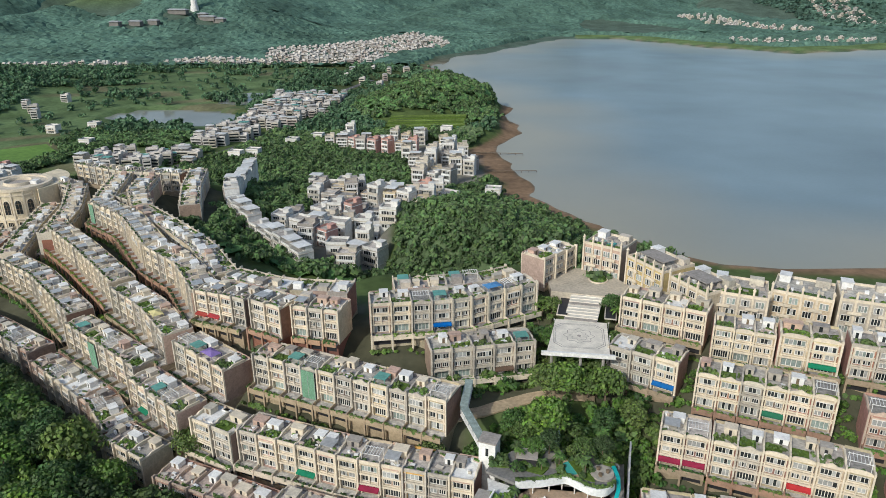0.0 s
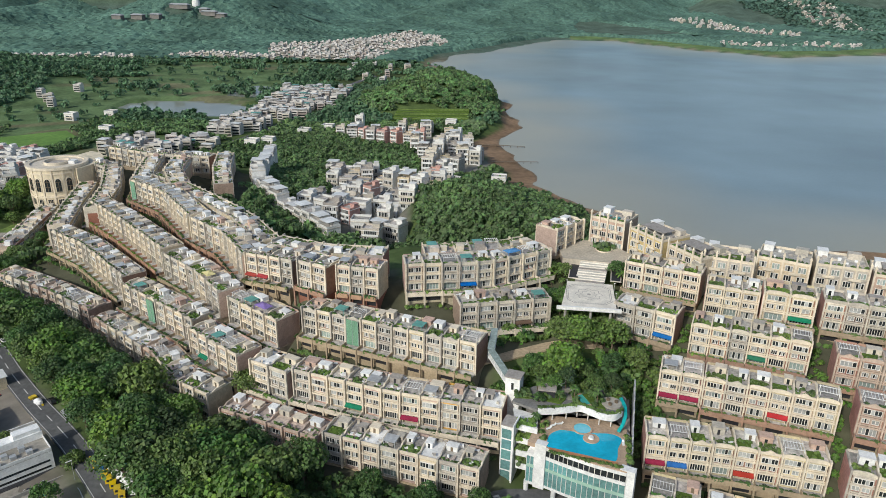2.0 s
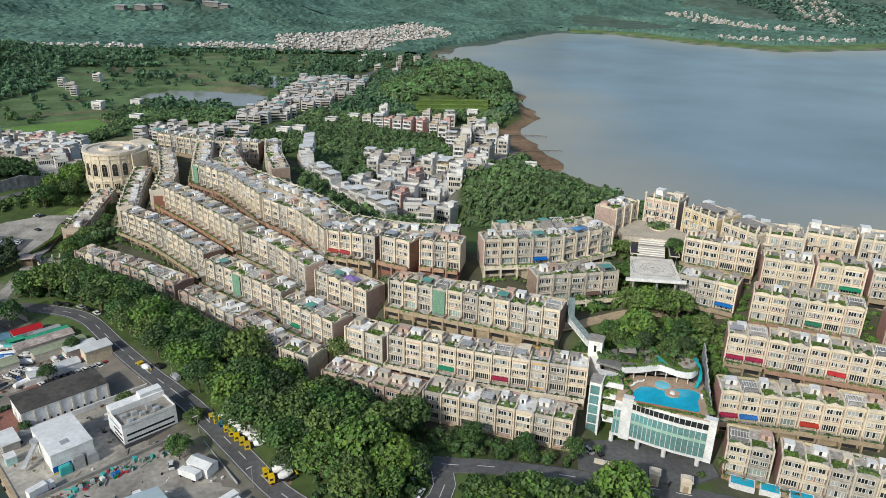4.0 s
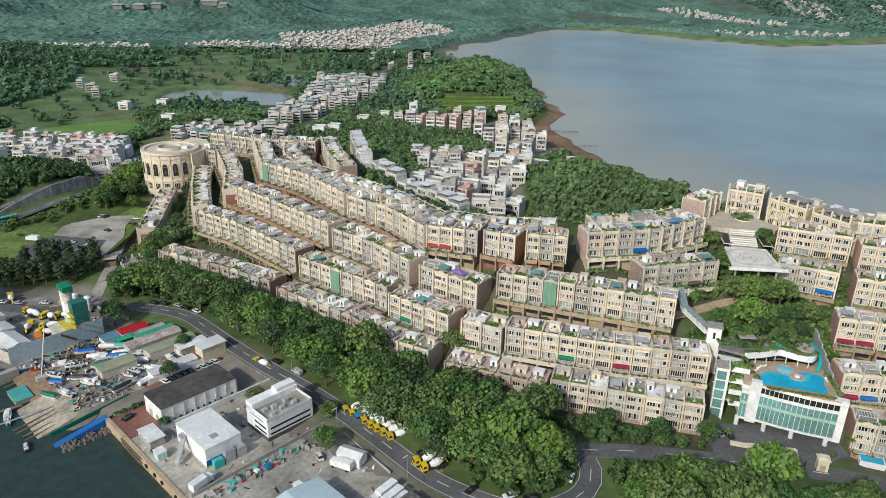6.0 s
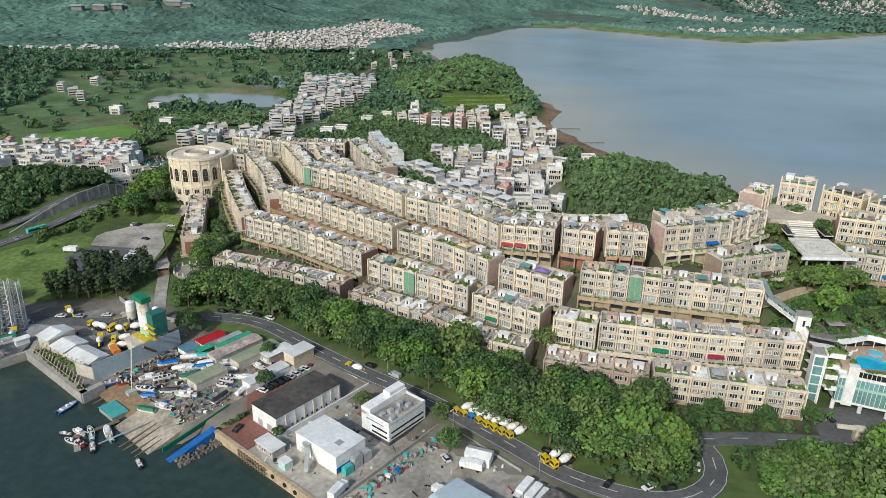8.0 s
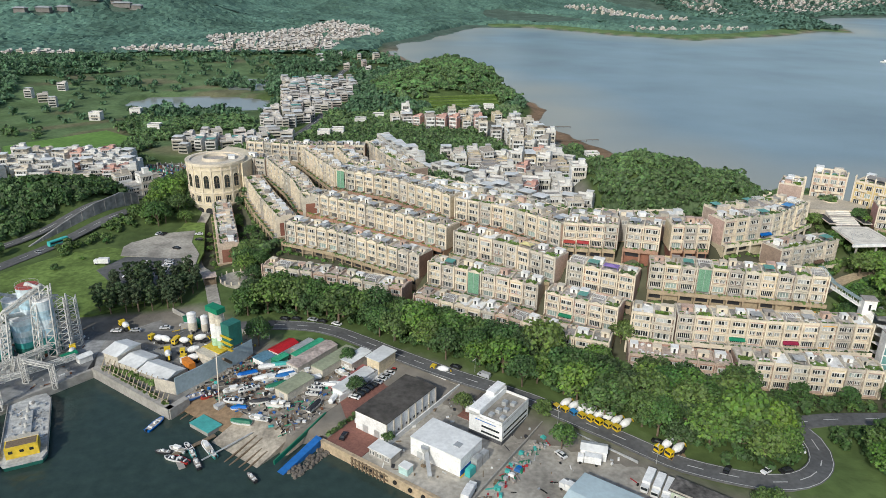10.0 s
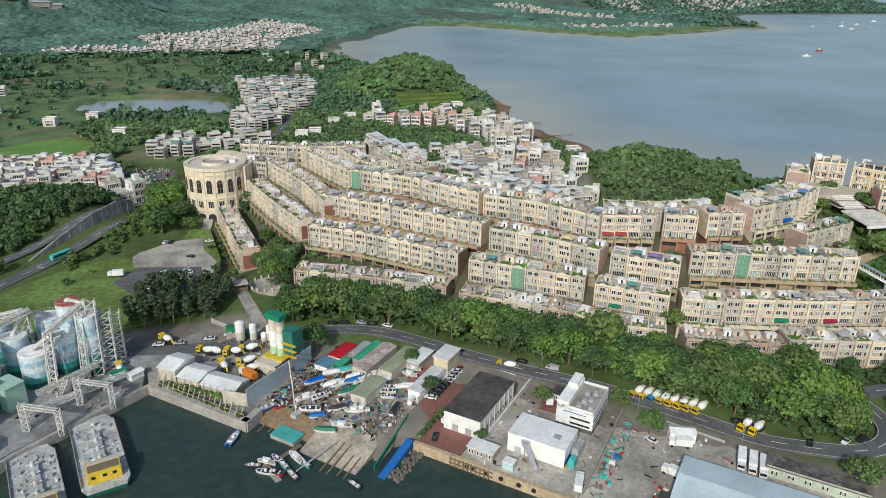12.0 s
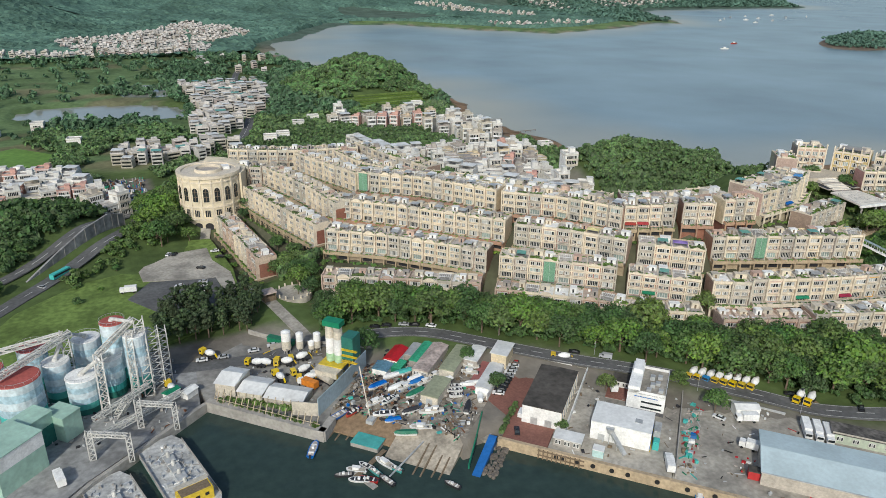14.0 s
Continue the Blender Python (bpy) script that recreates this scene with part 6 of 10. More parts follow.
def make_tree(kind, seed, h, r, lumps_n, per, size, material, label, bare=0.35):
    """A tree: tapered trunk with limbs, and a crown of leaf sprays."""
    rng = np.random.default_rng(seed)
    ob = thing("tree", label, "tree", "trees along the road and shore")
    b = Build()
    b.tube((0, 0, -0.6), (0.1, 0, h * bare), 0.32, 7, 0, 0.22)
    lumps = []
    for i in range(lumps_n):
        a, u = 2.4 * i + rng.uniform(-0.4, 0.4), (i + 0.5) / lumps_n
        rad = r * (0.22 + 0.55 * math.sqrt(u)) * rng.uniform(0.8, 1.15) if kind != "tall" else r * 0.45 * rng.uniform(0.5, 1.1)
        z = h * (bare + (1 - bare) * (0.86 - 0.6 * u)) if kind != "tall" else h * (bare + (0.95 - bare) * (1 - u))
        s = r * rng.uniform(0.36, 0.52) * (0.75 if kind == "tall" else 1)
        lumps.append((rad * math.cos(a), rad * math.sin(a), z, s))
        if i % 2 == 0:
            b.tube((0.05, 0, h * bare * rng.uniform(0.7, 1.0)), (rad * math.cos(a) * 0.8, rad * math.sin(a) * 0.8, z - 0.2), 0.14, 5, 0, 0.05)
    part("trunk", b, BARK, ob, "grey-brown trunk with limbs")
    part("crown", mesh_of_quads("crown", leaf_cloud(rng, lumps, per, size), material), None, ob)["kind"] = "stuff"
    ob["spare"] = 1
    return ob


TREES = {
    "broad": [make_tree("broad", 1, 10, 5.2, 15, 98, 0.37, LEAF[1], "broad green roadside tree with a rounded uneven crown"),
              make_tree("broad", 2, 9, 4.6, 13, 98, 0.37, LEAF[0], "dense dark green roadside tree"),
              make_tree("broad", 3, 8.5, 4.8, 14, 94, 0.37, LEAF[2], "light yellow-green roadside tree"),
              make_tree("broad", 4, 11, 5.0, 16, 92, 0.36, LEAF[0], "tall deep green tree with gaps in the crown"),
              make_tree("broad", 5, 7.5, 4.0, 11, 98, 0.36, LEAF[1], "round mid-green roadside tree")],
    "dull": [make_tree("tall", 6, 12, 3.6, 14, 60, 0.36, LEAF[3], "tall feathery grey-green tree"),
             make_tree("tall", 7, 10, 3.0, 12, 60, 0.36, LEAF[3], "narrow grey-green feathery tree")],
    "bush": [make_tree("broad", 8, 3.6, 2.4, 7, 60, 0.34, LEAF[1], "round green garden shrub", 0.15), make_tree("broad", 9, 2.8, 2.0, 6, 55, 0.32, LEAF[2], "light green garden shrub", 0.12),
             make_tree("broad", 10, 4.4, 2.8, 8, 60, 0.34, LEAF[0], "dark green leafy shrub", 0.15)],
}


def palm(seed, h):
    rng = np.random.default_rng(seed)
    ob = thing("palm_tree", "tall palm tree with arching fronds", "palm tree", "palms of the estate")
    part("trunk", Build().tube((0, 0, -0.4), (0.1, 0.1, h), 0.22, 8, 0, 0.16), BARK, ob)
    quads = []
    for i in range(15):
        a, lift = 2.4 * i, rng.uniform(0.1, 1.1)
        d, p = np.array((math.cos(a), math.sin(a), lift)), np.array((0.1, 0.1, h))
        side = np.array((-math.sin(a), math.cos(a), 0))
        for j in range(6):
            q = p + d * 0.52
            w0, w1 = 0.55 * math.sin(math.pi * (j + 0.6) / 6.6), 0.55 * math.sin(math.pi * (j + 1.5) / 6.6)
            quads.append((p - side * w0, p + side * w0, q + side * w1, q - side * w1))
            p, d = q, d + np.array((0, 0, -0.32))
    part("fronds", mesh_of_quads("fronds", np.array(quads), LEAF[1]), None, ob)
    ob["spare"] = 1
    return ob


PALMS = [palm(1, 6.5), palm(2, 5.0)]


def plant(kind, x, y, z=None, scale=1.0, which=None, rng=random.Random(77)):
    pool = TREES[kind] if kind in TREES else PALMS
    ob = pool[which % len(pool)] if which is not None else rng.choice(pool)
    z = ground_z(x, y) if z is None else z
    s = scale * rng.uniform(0.85, 1.15)
    return place_house(ob, pose(x, y, z, 0, 0, rng.uniform(0, 360)) @ Matrix.Diagonal((s, s, s * rng.uniform(0.9, 1.1), 1)))


def grove(ring, step, kinds, seed, scale=1.0, keep=1.0, clear=4.0):
    """Trees at uneven spacing within a ring of the plan."""
    rng = random.Random(seed)
    xs, ys = [p[0] for p in ring], [p[1] for p in ring]
    pts = []
    y, odd = min(ys), 0
    while y < max(ys):
        x = min(xs) + (step / 2 if odd else 0)
        while x < max(xs):
            pts.append((x + rng.uniform(-0.33, 0.33) * step, y + rng.uniform(-0.33, 0.33) * step))
            x += step
        y += step * 0.87
        odd = not odd
    P = np.array(pts)
    ok, edge = inside(P[:, 0], P[:, 1], ring)
    n = 0
    for (x, y), k in zip(pts, ok):
        if not k or rng.random() > keep:
            continue
        if min((Vector((x, y)) - Vector(p)).length for p in ROADPTS) < clear:
            continue
        plant(rng.choice(kinds), x, y, scale=scale * rng.uniform(0.8, 1.1), rng=rng)
        n += 1
    return n


ROADPTS = []
for line in (HARBOUR_ROAD, [(-50, 130), (-25, 127), (0, 123), (25, 118), (50, 110), (90, 96), (140, 78)], [(-243, 240), (-247, 262), (-252, 290), (-262, 325), (-266, 368)]):
    for a, b in zip(line, line[1:]):
        k = max(1, int(math.dist(a, b) / 3))
        ROADPTS += [(a[0] + (b[0] - a[0]) * i / k, a[1] + (b[1] - a[1]) * i / k) for i in range(k)]

# the belt between road and front row
grove([(-238, 244), (-214, 240), (-198, 231), (-178, 209), (-152, 184.5), (-131, 163.5), (-114, 147), (-96, 127), (-78, 110.5), (-63, 106.5), (-50, 118), (-52, 134), (-52, 147), (-86, 162), (-112, 181), (-126, 201), (-160, 228), (-192, 254), (-222, 270), (-238, 262)],
      8.9, ("broad",), 5, 1.28, clear=4.6)
grove([(-50, 140), (-40, 137), (2, 127), (2, 132), (-46, 150)], 5.2, ("bush", "bush", "broad"), 6, 0.85, clear=5.2)
grove([(-36, 104), (-32, 116), (0, 109), (40, 96), (80, 82), (110, 60), (60, 40), (0, 62), (-34, 84)], 9.4, ("broad",), 7, 1.15, clear=6.5)
# by the car park and the round building
grove([(-296, 262), (-258, 258), (-253, 280), (-264, 296), (-296, 292), (-304, 276)], 5.4, ("dull",), 8, 1.0)
grove([(-290, 372), (-272, 376), (-274, 398), (-268, 430), (-280, 440), (-294, 420)], 8.0, ("broad",), 9, 1.1)
grove([(-243, 394), (-236, 372), (-226, 330), (-216, 300), (-226, 290), (-240, 318), (-246, 350)], 7.0, ("broad", "bush"), 10, 0.85, 0.9)
grove([(-238, 278), (-226, 285), (-214, 296), (-204, 302), (-214, 308), (-236, 300)], 6.0, ("bush", "palm", "broad"), 12, 0.9)
grove([(-214, 392), (-206, 370), (-198, 345), (-194, 352), (-204, 388)], 6.0, ("bush",), 13, 1.0)
for x, y in ((-258, 360), (-257, 350), (-256, 340), (-254, 330), (-252, 318), (-249, 306), (-320, 330), (-335, 345), (-312, 350), (-303, 372), (-330, 318)):
    plant("bush", x, y)
# garden slope in the middle of the estate
grove([(3, 172), (14, 178), (30, 185), (50, 184), (54, 168), (38, 168), (30, 172), (18, 168), (6, 168)], 6.5, ("broad", "bush", "broad"), 14, 0.85, clear=3)
grove([(24, 176), (48, 178), (54, 172), (52, 162), (40, 164), (30, 166)], 5.5, ("bush", "palm", "bush"), 15, 0.9, clear=3)
grove([(32, 194), (50, 192), (60, 198), (58, 214), (54, 192), (34, 196)], 5.5, ("bush", "broad"), 16, 0.75)
grove([(28, 208), (37, 205), (40, 226), (34, 226)], 5.0, ("bush",), 17, 1.1)
grove([(57, 198), (62, 196), (64, 226), (58, 228)], 5.0, ("palm", "bush"), 18, 0.9)
for x, y, k in ((20.2, 156, "bush"), (21.5, 160, "palm"), (17.5, 158, "bush"), (19, 149.6, "palm"), (44.8, 134, "bush"), (9, 134, "palm"), (4, 136, "bush"), (48, 128, "palm"), (40, 124, "bush"), (-80.3, 186, "broad"), (-79, 176, "bush"), (-66, 205, "bush"), (-66, 200, "bush")):
    plant(k, x, y, None if y < 138 or x < 0 else 26.5 if y > 155 else 22.3, 0.7)
grove([(30, 207), (38, 206), (42, 230), (36, 238), (30, 232)], 4.2, ("bush", "palm", "broad"), 44, 0.7)
grove([(57, 200), (62, 199), (66, 224), (60, 230)], 4.0, ("palm", "bush", "broad"), 45, 0.7)
for x, y, sc in ((33, 191.5, 0.8), (39, 190.5, 0.9), (45.5, 190, 0.85), (51, 189, 0.9), (36, 194, 0.7), (49, 192.6, 0.8), (-3, 170, 0.7), (57, 178, 0.7)):
    plant("broad", x, y, scale=sc, which=2)
# shrubs and palms on the clubhouse terraces
for x, y, k, sc in ((22.5, 158.5, "bush", 0.8), (26, 162.5, "broad", 0.5), (27, 156.4, "palm", 0.7), (32, 158.5, "palm", 0.75), (38.5, 155, "palm", 0.75), (38.8, 160.5, "broad", 0.5), (36, 163, "bush", 0.9), (44.5, 162, "broad", 0.5), (46.4, 159, "bush", 0.9), (30, 163.6, "broad", 0.55), (41, 163, "bush", 0.9), (20.6, 162, "palm", 0.8)):
    plant(k, x, y, 26.6, sc)
# single trees of the yards
for a, b, k, s in ((-9.8, 27.5, 1, 0.75), (66.5, 43.5, 1, 0.85), (53, 55.5, 4, 0.55), (-66, 30, 3, 1.0), (-27, 42, 1, 0.6), (18, 12, 4, 0.35), (28, 42, 2, 0.5), (130, 50, 2, 0.8)):
    plant("broad", *hp(a, b).xy, 3.4, s, k)
# shrubs on the bare roof-line gaps and at the knoll's edge
for x, y in ((84, 318), (106, 260), (140, 235), (165, 222)):
    plant("broad", x, y, scale=1.0)


# ---- woodland: many crowns in one mesh ----
def crowns(seed, lumps, per, size):
    rng = np.random.default_rng(seed)
    ls = [(rng.normal() * 0.35, rng.normal() * 0.35, 0.45 + rng.uniform(-0.2, 0.25), rng.uniform(0.4, 0.6)) for _ in range(lumps)]
    return leaf_cloud(rng, ls, per, size)


MIDCROWNS = [crowns(i, 5, 22, 0.19) for i in range(6)]
LOWCROWNS = [crowns(40 + i, 4, 8, 0.30) for i in range(6)]
FARCROWNS = [crowns(20 + i, 3, 8, 0.34) for i in range(6)]


def woodland(name, pts, radius, templates, material, label, seed):
    rng = np.random.default_rng(seed)
    z = height(pts[:, 0], pts[:, 1])
    out = []
    for (x, y), h in zip(pts, z):
        t = templates[rng.integers(len(templates))]
        a, r = rng.uniform(0, 6.28), radius * rng.uniform(0.7, 1.35)
        c, s = math.cos(a), math.sin(a)
        q = t * np.array((r, r, r * rng.uniform(0.9, 1.4) * (0.62 if radius > 10 else 1)))
        out.append(np.stack([q[..., 0] * c - q[..., 1] * s + x, q[..., 0] * s + q[..., 1] * c + y, q[..., 2] + h], -1))
    me = mesh_of_quads(name, np.concatenate(out), material)
    return tagged(new(name, me), label, "woodland", kind="stuff")


VILLAGES = {
    "a": [(-92, 374), (-72, 345), (-60, 326), (-40, 317), (-26, 340), (-30, 397), (4, 440), (6, 484), (-21, 490), (-40, 477), (-66, 488), (-95, 482), (-76, 410), (-94, 402)],
    "c": [(-108, 638), (-95, 688), (-78, 640), (-39, 655), (-17, 664), (6, 650), (18, 602), (26, 545), (26, 522), (2, 500), (-22, 506), (-26, 560), (-36, 602), (-80, 614)],
    "d": [(-238, 691), (-213, 724), (-214, 854), (-215, 915), (-178, 918), (-118, 905), (-126, 828), (-150, 732), (-180, 680), (-214, 622), (-240, 640)],
    "e": [(-460, 482), (-348, 476), (-320, 478), (-318, 512), (-332, 533), (-357, 552), (-460, 556)],
    "f": [(-330, 550), (-300, 527), (-260, 550), (-255, 596), (-270, 632), (-298, 626)],
    "g": [(-322, 440), (-309, 422), (-299, 430), (-304, 466), (-320, 472)],
    "h": [(-500, 760), (-450, 780), (-470, 900), (-510, 880)],
}
TOWNS = {
    "t": [(-300, 1238), (-130, 1252), (-105, 1390), (15, 1600), (-11, 1760), (-76, 1900), (-229, 1590), (-363, 1515), (-330, 1330)],
    "u": [(-520, 1262), (-300, 1238), (-310, 1290), (-440, 1330)],
    "v": [(-780, 1185), (-640, 1225), (-540, 1220), (-560, 1262), (-780, 1250)],
    "w": [(640, 1625), (790, 1590), (990, 1640), (990, 1700), (640, 1690)],
    "x": [(730, 2400), (800, 2140), (930, 1900), (1010, 1990), (940, 2160), (820, 2420)],
    "y": [(1180, 2700), (1400, 2660), (1260, 2090), (1180, 2150)],
    "z": [(1440, 2190), (1640, 2220), (2080, 2400), (2000, 2560), (1500, 2420)],
}
FIELDS = {"terraced": [(-62, 692), (20, 698), (22, 732), (-54, 728)], "bright": [(-446, 600), (-375, 652), (-340, 610), (-358, 570), (-432, 566)]}


def spots(x0, x1, y0, y1, step, seed, grow=0.0):
    rng = np.random.default_rng(seed)
    gx, gy = np.meshgrid(np.arange(x0, x1, step), np.arange(y0, y1, step))
    p = np.stack([gx.ravel(), gy.ravel()], -1)
    return p + rng.uniform(-0.45, 0.45, p.shape) * step


def free(p, villages=True, marsh_keep=0.1, seed=0, margin=8):
    rng = np.random.default_rng(seed)
    x, y = p[:, 0], p[:, 1]
    land, edge = inside(x, y, COAST)
    ok = land & (edge > margin)
    for ring in list(VILLAGES.values()) + list(FIELDS.values()) + [POND, MUD]:
        hit, d = inside(x, y, ring)
        ok &= ~hit & (d > (4 if y.min() < 1200 else 0))
    for ring in TOWNS.values():
        hit, d = inside(x, y, ring)
        ok &= ~hit | (rng.random(len(x)) < 0.3)
    d = np.full(len(x), 1e9)
    for sx, sy, _ in SPOTS[:HOUSE_SPOTS]:
        d = np.minimum(d, np.hypot(x - sx, y - sy))
    ok &= d > 7.5
    for line in ([(-420, 270), (-375, 308), (-352, 336), (-326, 366), (-302, 400), (-293, 430), (-285, 470), (-262, 510), (-225, 560), (-190, 640), (-165, 740), (-150, 850), (-140, 960), (-110, 1080)],
                 [(-430, 300), (-385, 335), (-346, 368), (-318, 404), (-300, 432)], [(-155, 515), (-140, 430), (-104, 372), (-72, 345)]):
        for (ax, ay), (bx, by) in zip(line, line[1:]):
            k = np.clip(((x - ax) * (bx - ax) + (y - ay) * (by - ay)) / ((bx - ax) ** 2 + (by - ay) ** 2), 0, 1)
            ok &= np.hypot(x - ax - k * (bx - ax), y - ay - k * (by - ay)) > (13 if line[0][0] == -155 else 9)
    wob = np.sin(x / 33 + 2 * np.sin(y / 47)) * np.cos(y / 29 - x / 77)
    marsh = (y > 565) & (y < 1225) & (x < -232) & (x > np.interp(y, [560, 700, 800, 950, 1100, 1230], [-620, -530, -500, -540, -560, -480]))
    belt, _ = inside(x, y, [(-372, 664), (-348, 745), (-300, 768), (-255, 705), (-232, 640), (-263, 612), (-333, 600)])
    thicket = (wob > 0.45) & (y < 690) & (x < -290) | (wob > 0.35) & (y < 640) | (wob > 0.62) & ((y > 860) | (y < 690))
    ok &= ~marsh | thicket | belt | (rng.random(len(x)) < marsh_keep)
    return p[ok]


near = free(spots(-480, 130, 250, 620, 5.9, 1), seed=1, marsh_keep=0.05)
near = near[(near[:, 1] > 300 + 0.0 * near[:, 0]) | (near[:, 0] > 40)]
near = near[~((near[:, 0] < -240) & (near[:, 1] < 395) & (near[:, 0] > -345))]
near = near[~((near[:, 0] > -324) & (near[:, 0] < -276) & (near[:, 1] > 465) & (near[:, 1] < 530))]
near = near[~((near[:, 0] < -250) & (near[:, 1] < 330))]
near = near[~((near[:, 0] > 66) & (near[:, 1] < 345 - 0.35 * (near[:, 0] - 66)))]
woodland("woodland", near, 4.3, MIDCROWNS, FOREST, "dense green woodland crowns on the knoll and slopes", 2)
bank = spots(-440, -308, 318, 470, 4.6, 68)
hit, d = inside(bank[:, 0], bank[:, 1], [(-430, 470), (-346, 464), (-324, 432), (-318, 414), (-332, 396), (-345, 378), (-360, 362), (-400, 330), (-440, 318)])
bank = bank[hit]
woodland("woodland", bank, 4.4, MIDCROWNS, LEAF[0], "dark green wood above the retaining wall", 69)
hit, d = inside(*(edge := spots(-340, -262, 300, 470, 4.4, 70)).T, [(-304, 392), (-288, 460), (-272, 452), (-264, 412), (-272, 384), (-292, 374), (-316, 352), (-332, 330), (-338, 336), (-318, 366)])
woodland("woodland", edge[hit & (np.random.default_rng(71).random(len(edge)) < np.where(edge[:, 1] > 376, 1.0, 0.45))], 3.3, MIDCROWNS, LEAF[1], "green trees along the road and car park", 72)


def filler(pts, cell, step, lo, hi, seed, label):
    """The closed lower canopy that shows between the single crowns."""
    rng = np.random.default_rng(seed)
    full = {(int(x // cell), int(y // cell)) for x, y in pts}
    gx, gy = np.meshgrid(np.arange(pts[:, 0].min() - 5, pts[:, 0].max() + 5, step), np.arange(pts[:, 1].min() - 5, pts[:, 1].max() + 5, step))
    p = np.stack([gx.ravel(), gy.ravel()], -1) + rng.uniform(-0.4, 0.4, (gx.size, 2)) * step
    ok = np.array([(int(x // cell), int(y // cell)) in full for x, y in p])
    ny, nx = gx.shape
    idx = np.arange(nx * ny).reshape(ny, nx)
    quads = np.stack([idx[:-1, :-1], idx[:-1, 1:], idx[1:, 1:], idx[1:, :-1]], -1).reshape(-1, 4)
    quads = quads[ok[quads].all(1)]
    used = np.unique(quads)
    back = np.full(nx * ny, -1)
    back[used] = np.arange(len(used))
    q = p[used]
    me = bpy.data.meshes.new("undergrowth")
    me.from_pydata(np.concatenate([q, (height(q[:, 0], q[:, 1]) + rng.uniform(lo, hi, len(q)))[:, None]], 1).tolist(), [], back[quads].tolist())
    me.materials.append(FOREST)
    return tagged(new("undergrowth", me), label, "woodland", kind="stuff")


filler(near, 6.5, 2.6, 1.0, 3.6, 61, "closed green canopy between the crowns of the knoll")
hill = spots(-46, 84, 296, 396, 4.1, 65)
hill = free(hill[((0.92 * (hill[:, 0] - 20) - 0.39 * (hill[:, 1] - 346)) / 64) ** 2 + ((0.39 * (hill[:, 0] - 20) + 0.92 * (hill[:, 1] - 346)) / 46) ** 2 < 1], seed=66)
woodland("woodland", hill, 3.9, MIDCROWNS, FOREST, "rounded close-set crowns of the wooded knoll", 67)
mid = free(spots(-800, 140, 615, 1250, 7.6, 3), seed=3, marsh_keep=0.06)
# open scrub beyond the wooded knoll
patch = np.sin(mid[:, 0] / 27 + 2 * np.sin(mid[:, 1] / 39)) * np.cos(mid[:, 1] / 24)
mid = mid[(mid[:, 1] < 930) | (patch > 0.0) | (mid[:, 0] < -232)]
knoll = (np.hypot((mid[:, 0] + 10) / 95, (mid[:, 1] - 820) / 130) < 1) | (mid[:, 1] < 690)
woodland("woodland", mid[knoll], 5.0, MIDCROWNS, FOREST, "dense wooded knoll above the farming terraces", 4)
woodland("woodland", mid[~knoll], 5.4, LOWCROWNS, MIDWOOD, "green thickets and trees between the far fields", 24)
filler(mid[knoll], 8.0, 3.2, 2.0, 6.0, 62, "closed green canopy of the wooded knoll")


def canopy_sheet(name, x0, x1, y0, y1, step, seed, label, open_ground=True):
    """Closed woodland far off: one lumpy sheet of crowns over the slopes, with gaps where no trees stand."""
    rng = np.random.default_rng(seed)
    gx, gy = np.meshgrid(np.arange(x0, x1, step), np.arange(y0, y1, step))
    p = np.stack([gx.ravel(), gy.ravel()], -1) + rng.uniform(-0.42, 0.42, (gx.size, 2)) * step
    land, edge = inside(p[:, 0], p[:, 1], COAST)
    ok = land & (edge > np.where(p[:, 0] > 330, 85, 38))
    for ring in TOWNS.values():
        hit, _ = inside(p[:, 0], p[:, 1], ring)
        ok &= ~hit | (rng.random(len(p)) < 0.12)
    for hx, hy, hr in ((-636, 1755, 36), (-560, 1738, 34), (-606, 1785, 16), (-710, 1676, 26), (-750, 1668, 22), (-672, 1690, 22)):
        ok &= np.hypot(p[:, 0] - hx, p[:, 1] - hy) > hr
    if open_ground:
        wob = np.sin(p[:, 0] / 160 + 1.3) * np.cos(p[:, 1] / 240 + p[:, 0] / 500)
        ok &= (wob < 0.55) | (p[:, 1] < 1900)
    ok &= np.abs(p[:, 0]) < 0.75 * p[:, 1] + 300
    lump = np.sin(p[:, 0] / 31 + 2 * np.sin(p[:, 1] / 47)) * np.cos(p[:, 1] / 37)
    z = height(p[:, 0], p[:, 1]) + np.where(ok, rng.uniform(3.0, 9.0, len(p)) + 2.5 * lump, -2.0)
    ny, nx = gx.shape
    idx = np.arange(nx * ny).reshape(ny, nx)
    quads = np.stack([idx[:-1, :-1], idx[:-1, 1:], idx[1:, 1:], idx[1:, :-1]], -1).reshape(-1, 4)
    quads = quads[ok[quads].any(1)]
    used = np.unique(quads)
    back = np.full(nx * ny, -1)
    back[used] = np.arange(len(used))
    me = bpy.data.meshes.new(name)
    me.from_pydata(np.concatenate([p, z[:, None]], 1)[used].tolist(), [], back[quads].tolist())
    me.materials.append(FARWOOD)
    return tagged(new(name, me), label, "woodland", kind="stuff")


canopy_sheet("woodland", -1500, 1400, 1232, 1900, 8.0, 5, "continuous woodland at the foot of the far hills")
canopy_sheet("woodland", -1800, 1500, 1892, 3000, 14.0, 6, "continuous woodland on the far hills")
isle = spots(1080, 1480, 930, 1200, 11.0, 8)
isle = isle[height(isle[:, 0], isle[:, 1]) > 1.5]
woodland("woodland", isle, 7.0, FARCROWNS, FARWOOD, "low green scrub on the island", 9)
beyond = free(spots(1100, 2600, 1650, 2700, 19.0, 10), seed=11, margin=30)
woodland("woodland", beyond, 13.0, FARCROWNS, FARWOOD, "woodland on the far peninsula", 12)
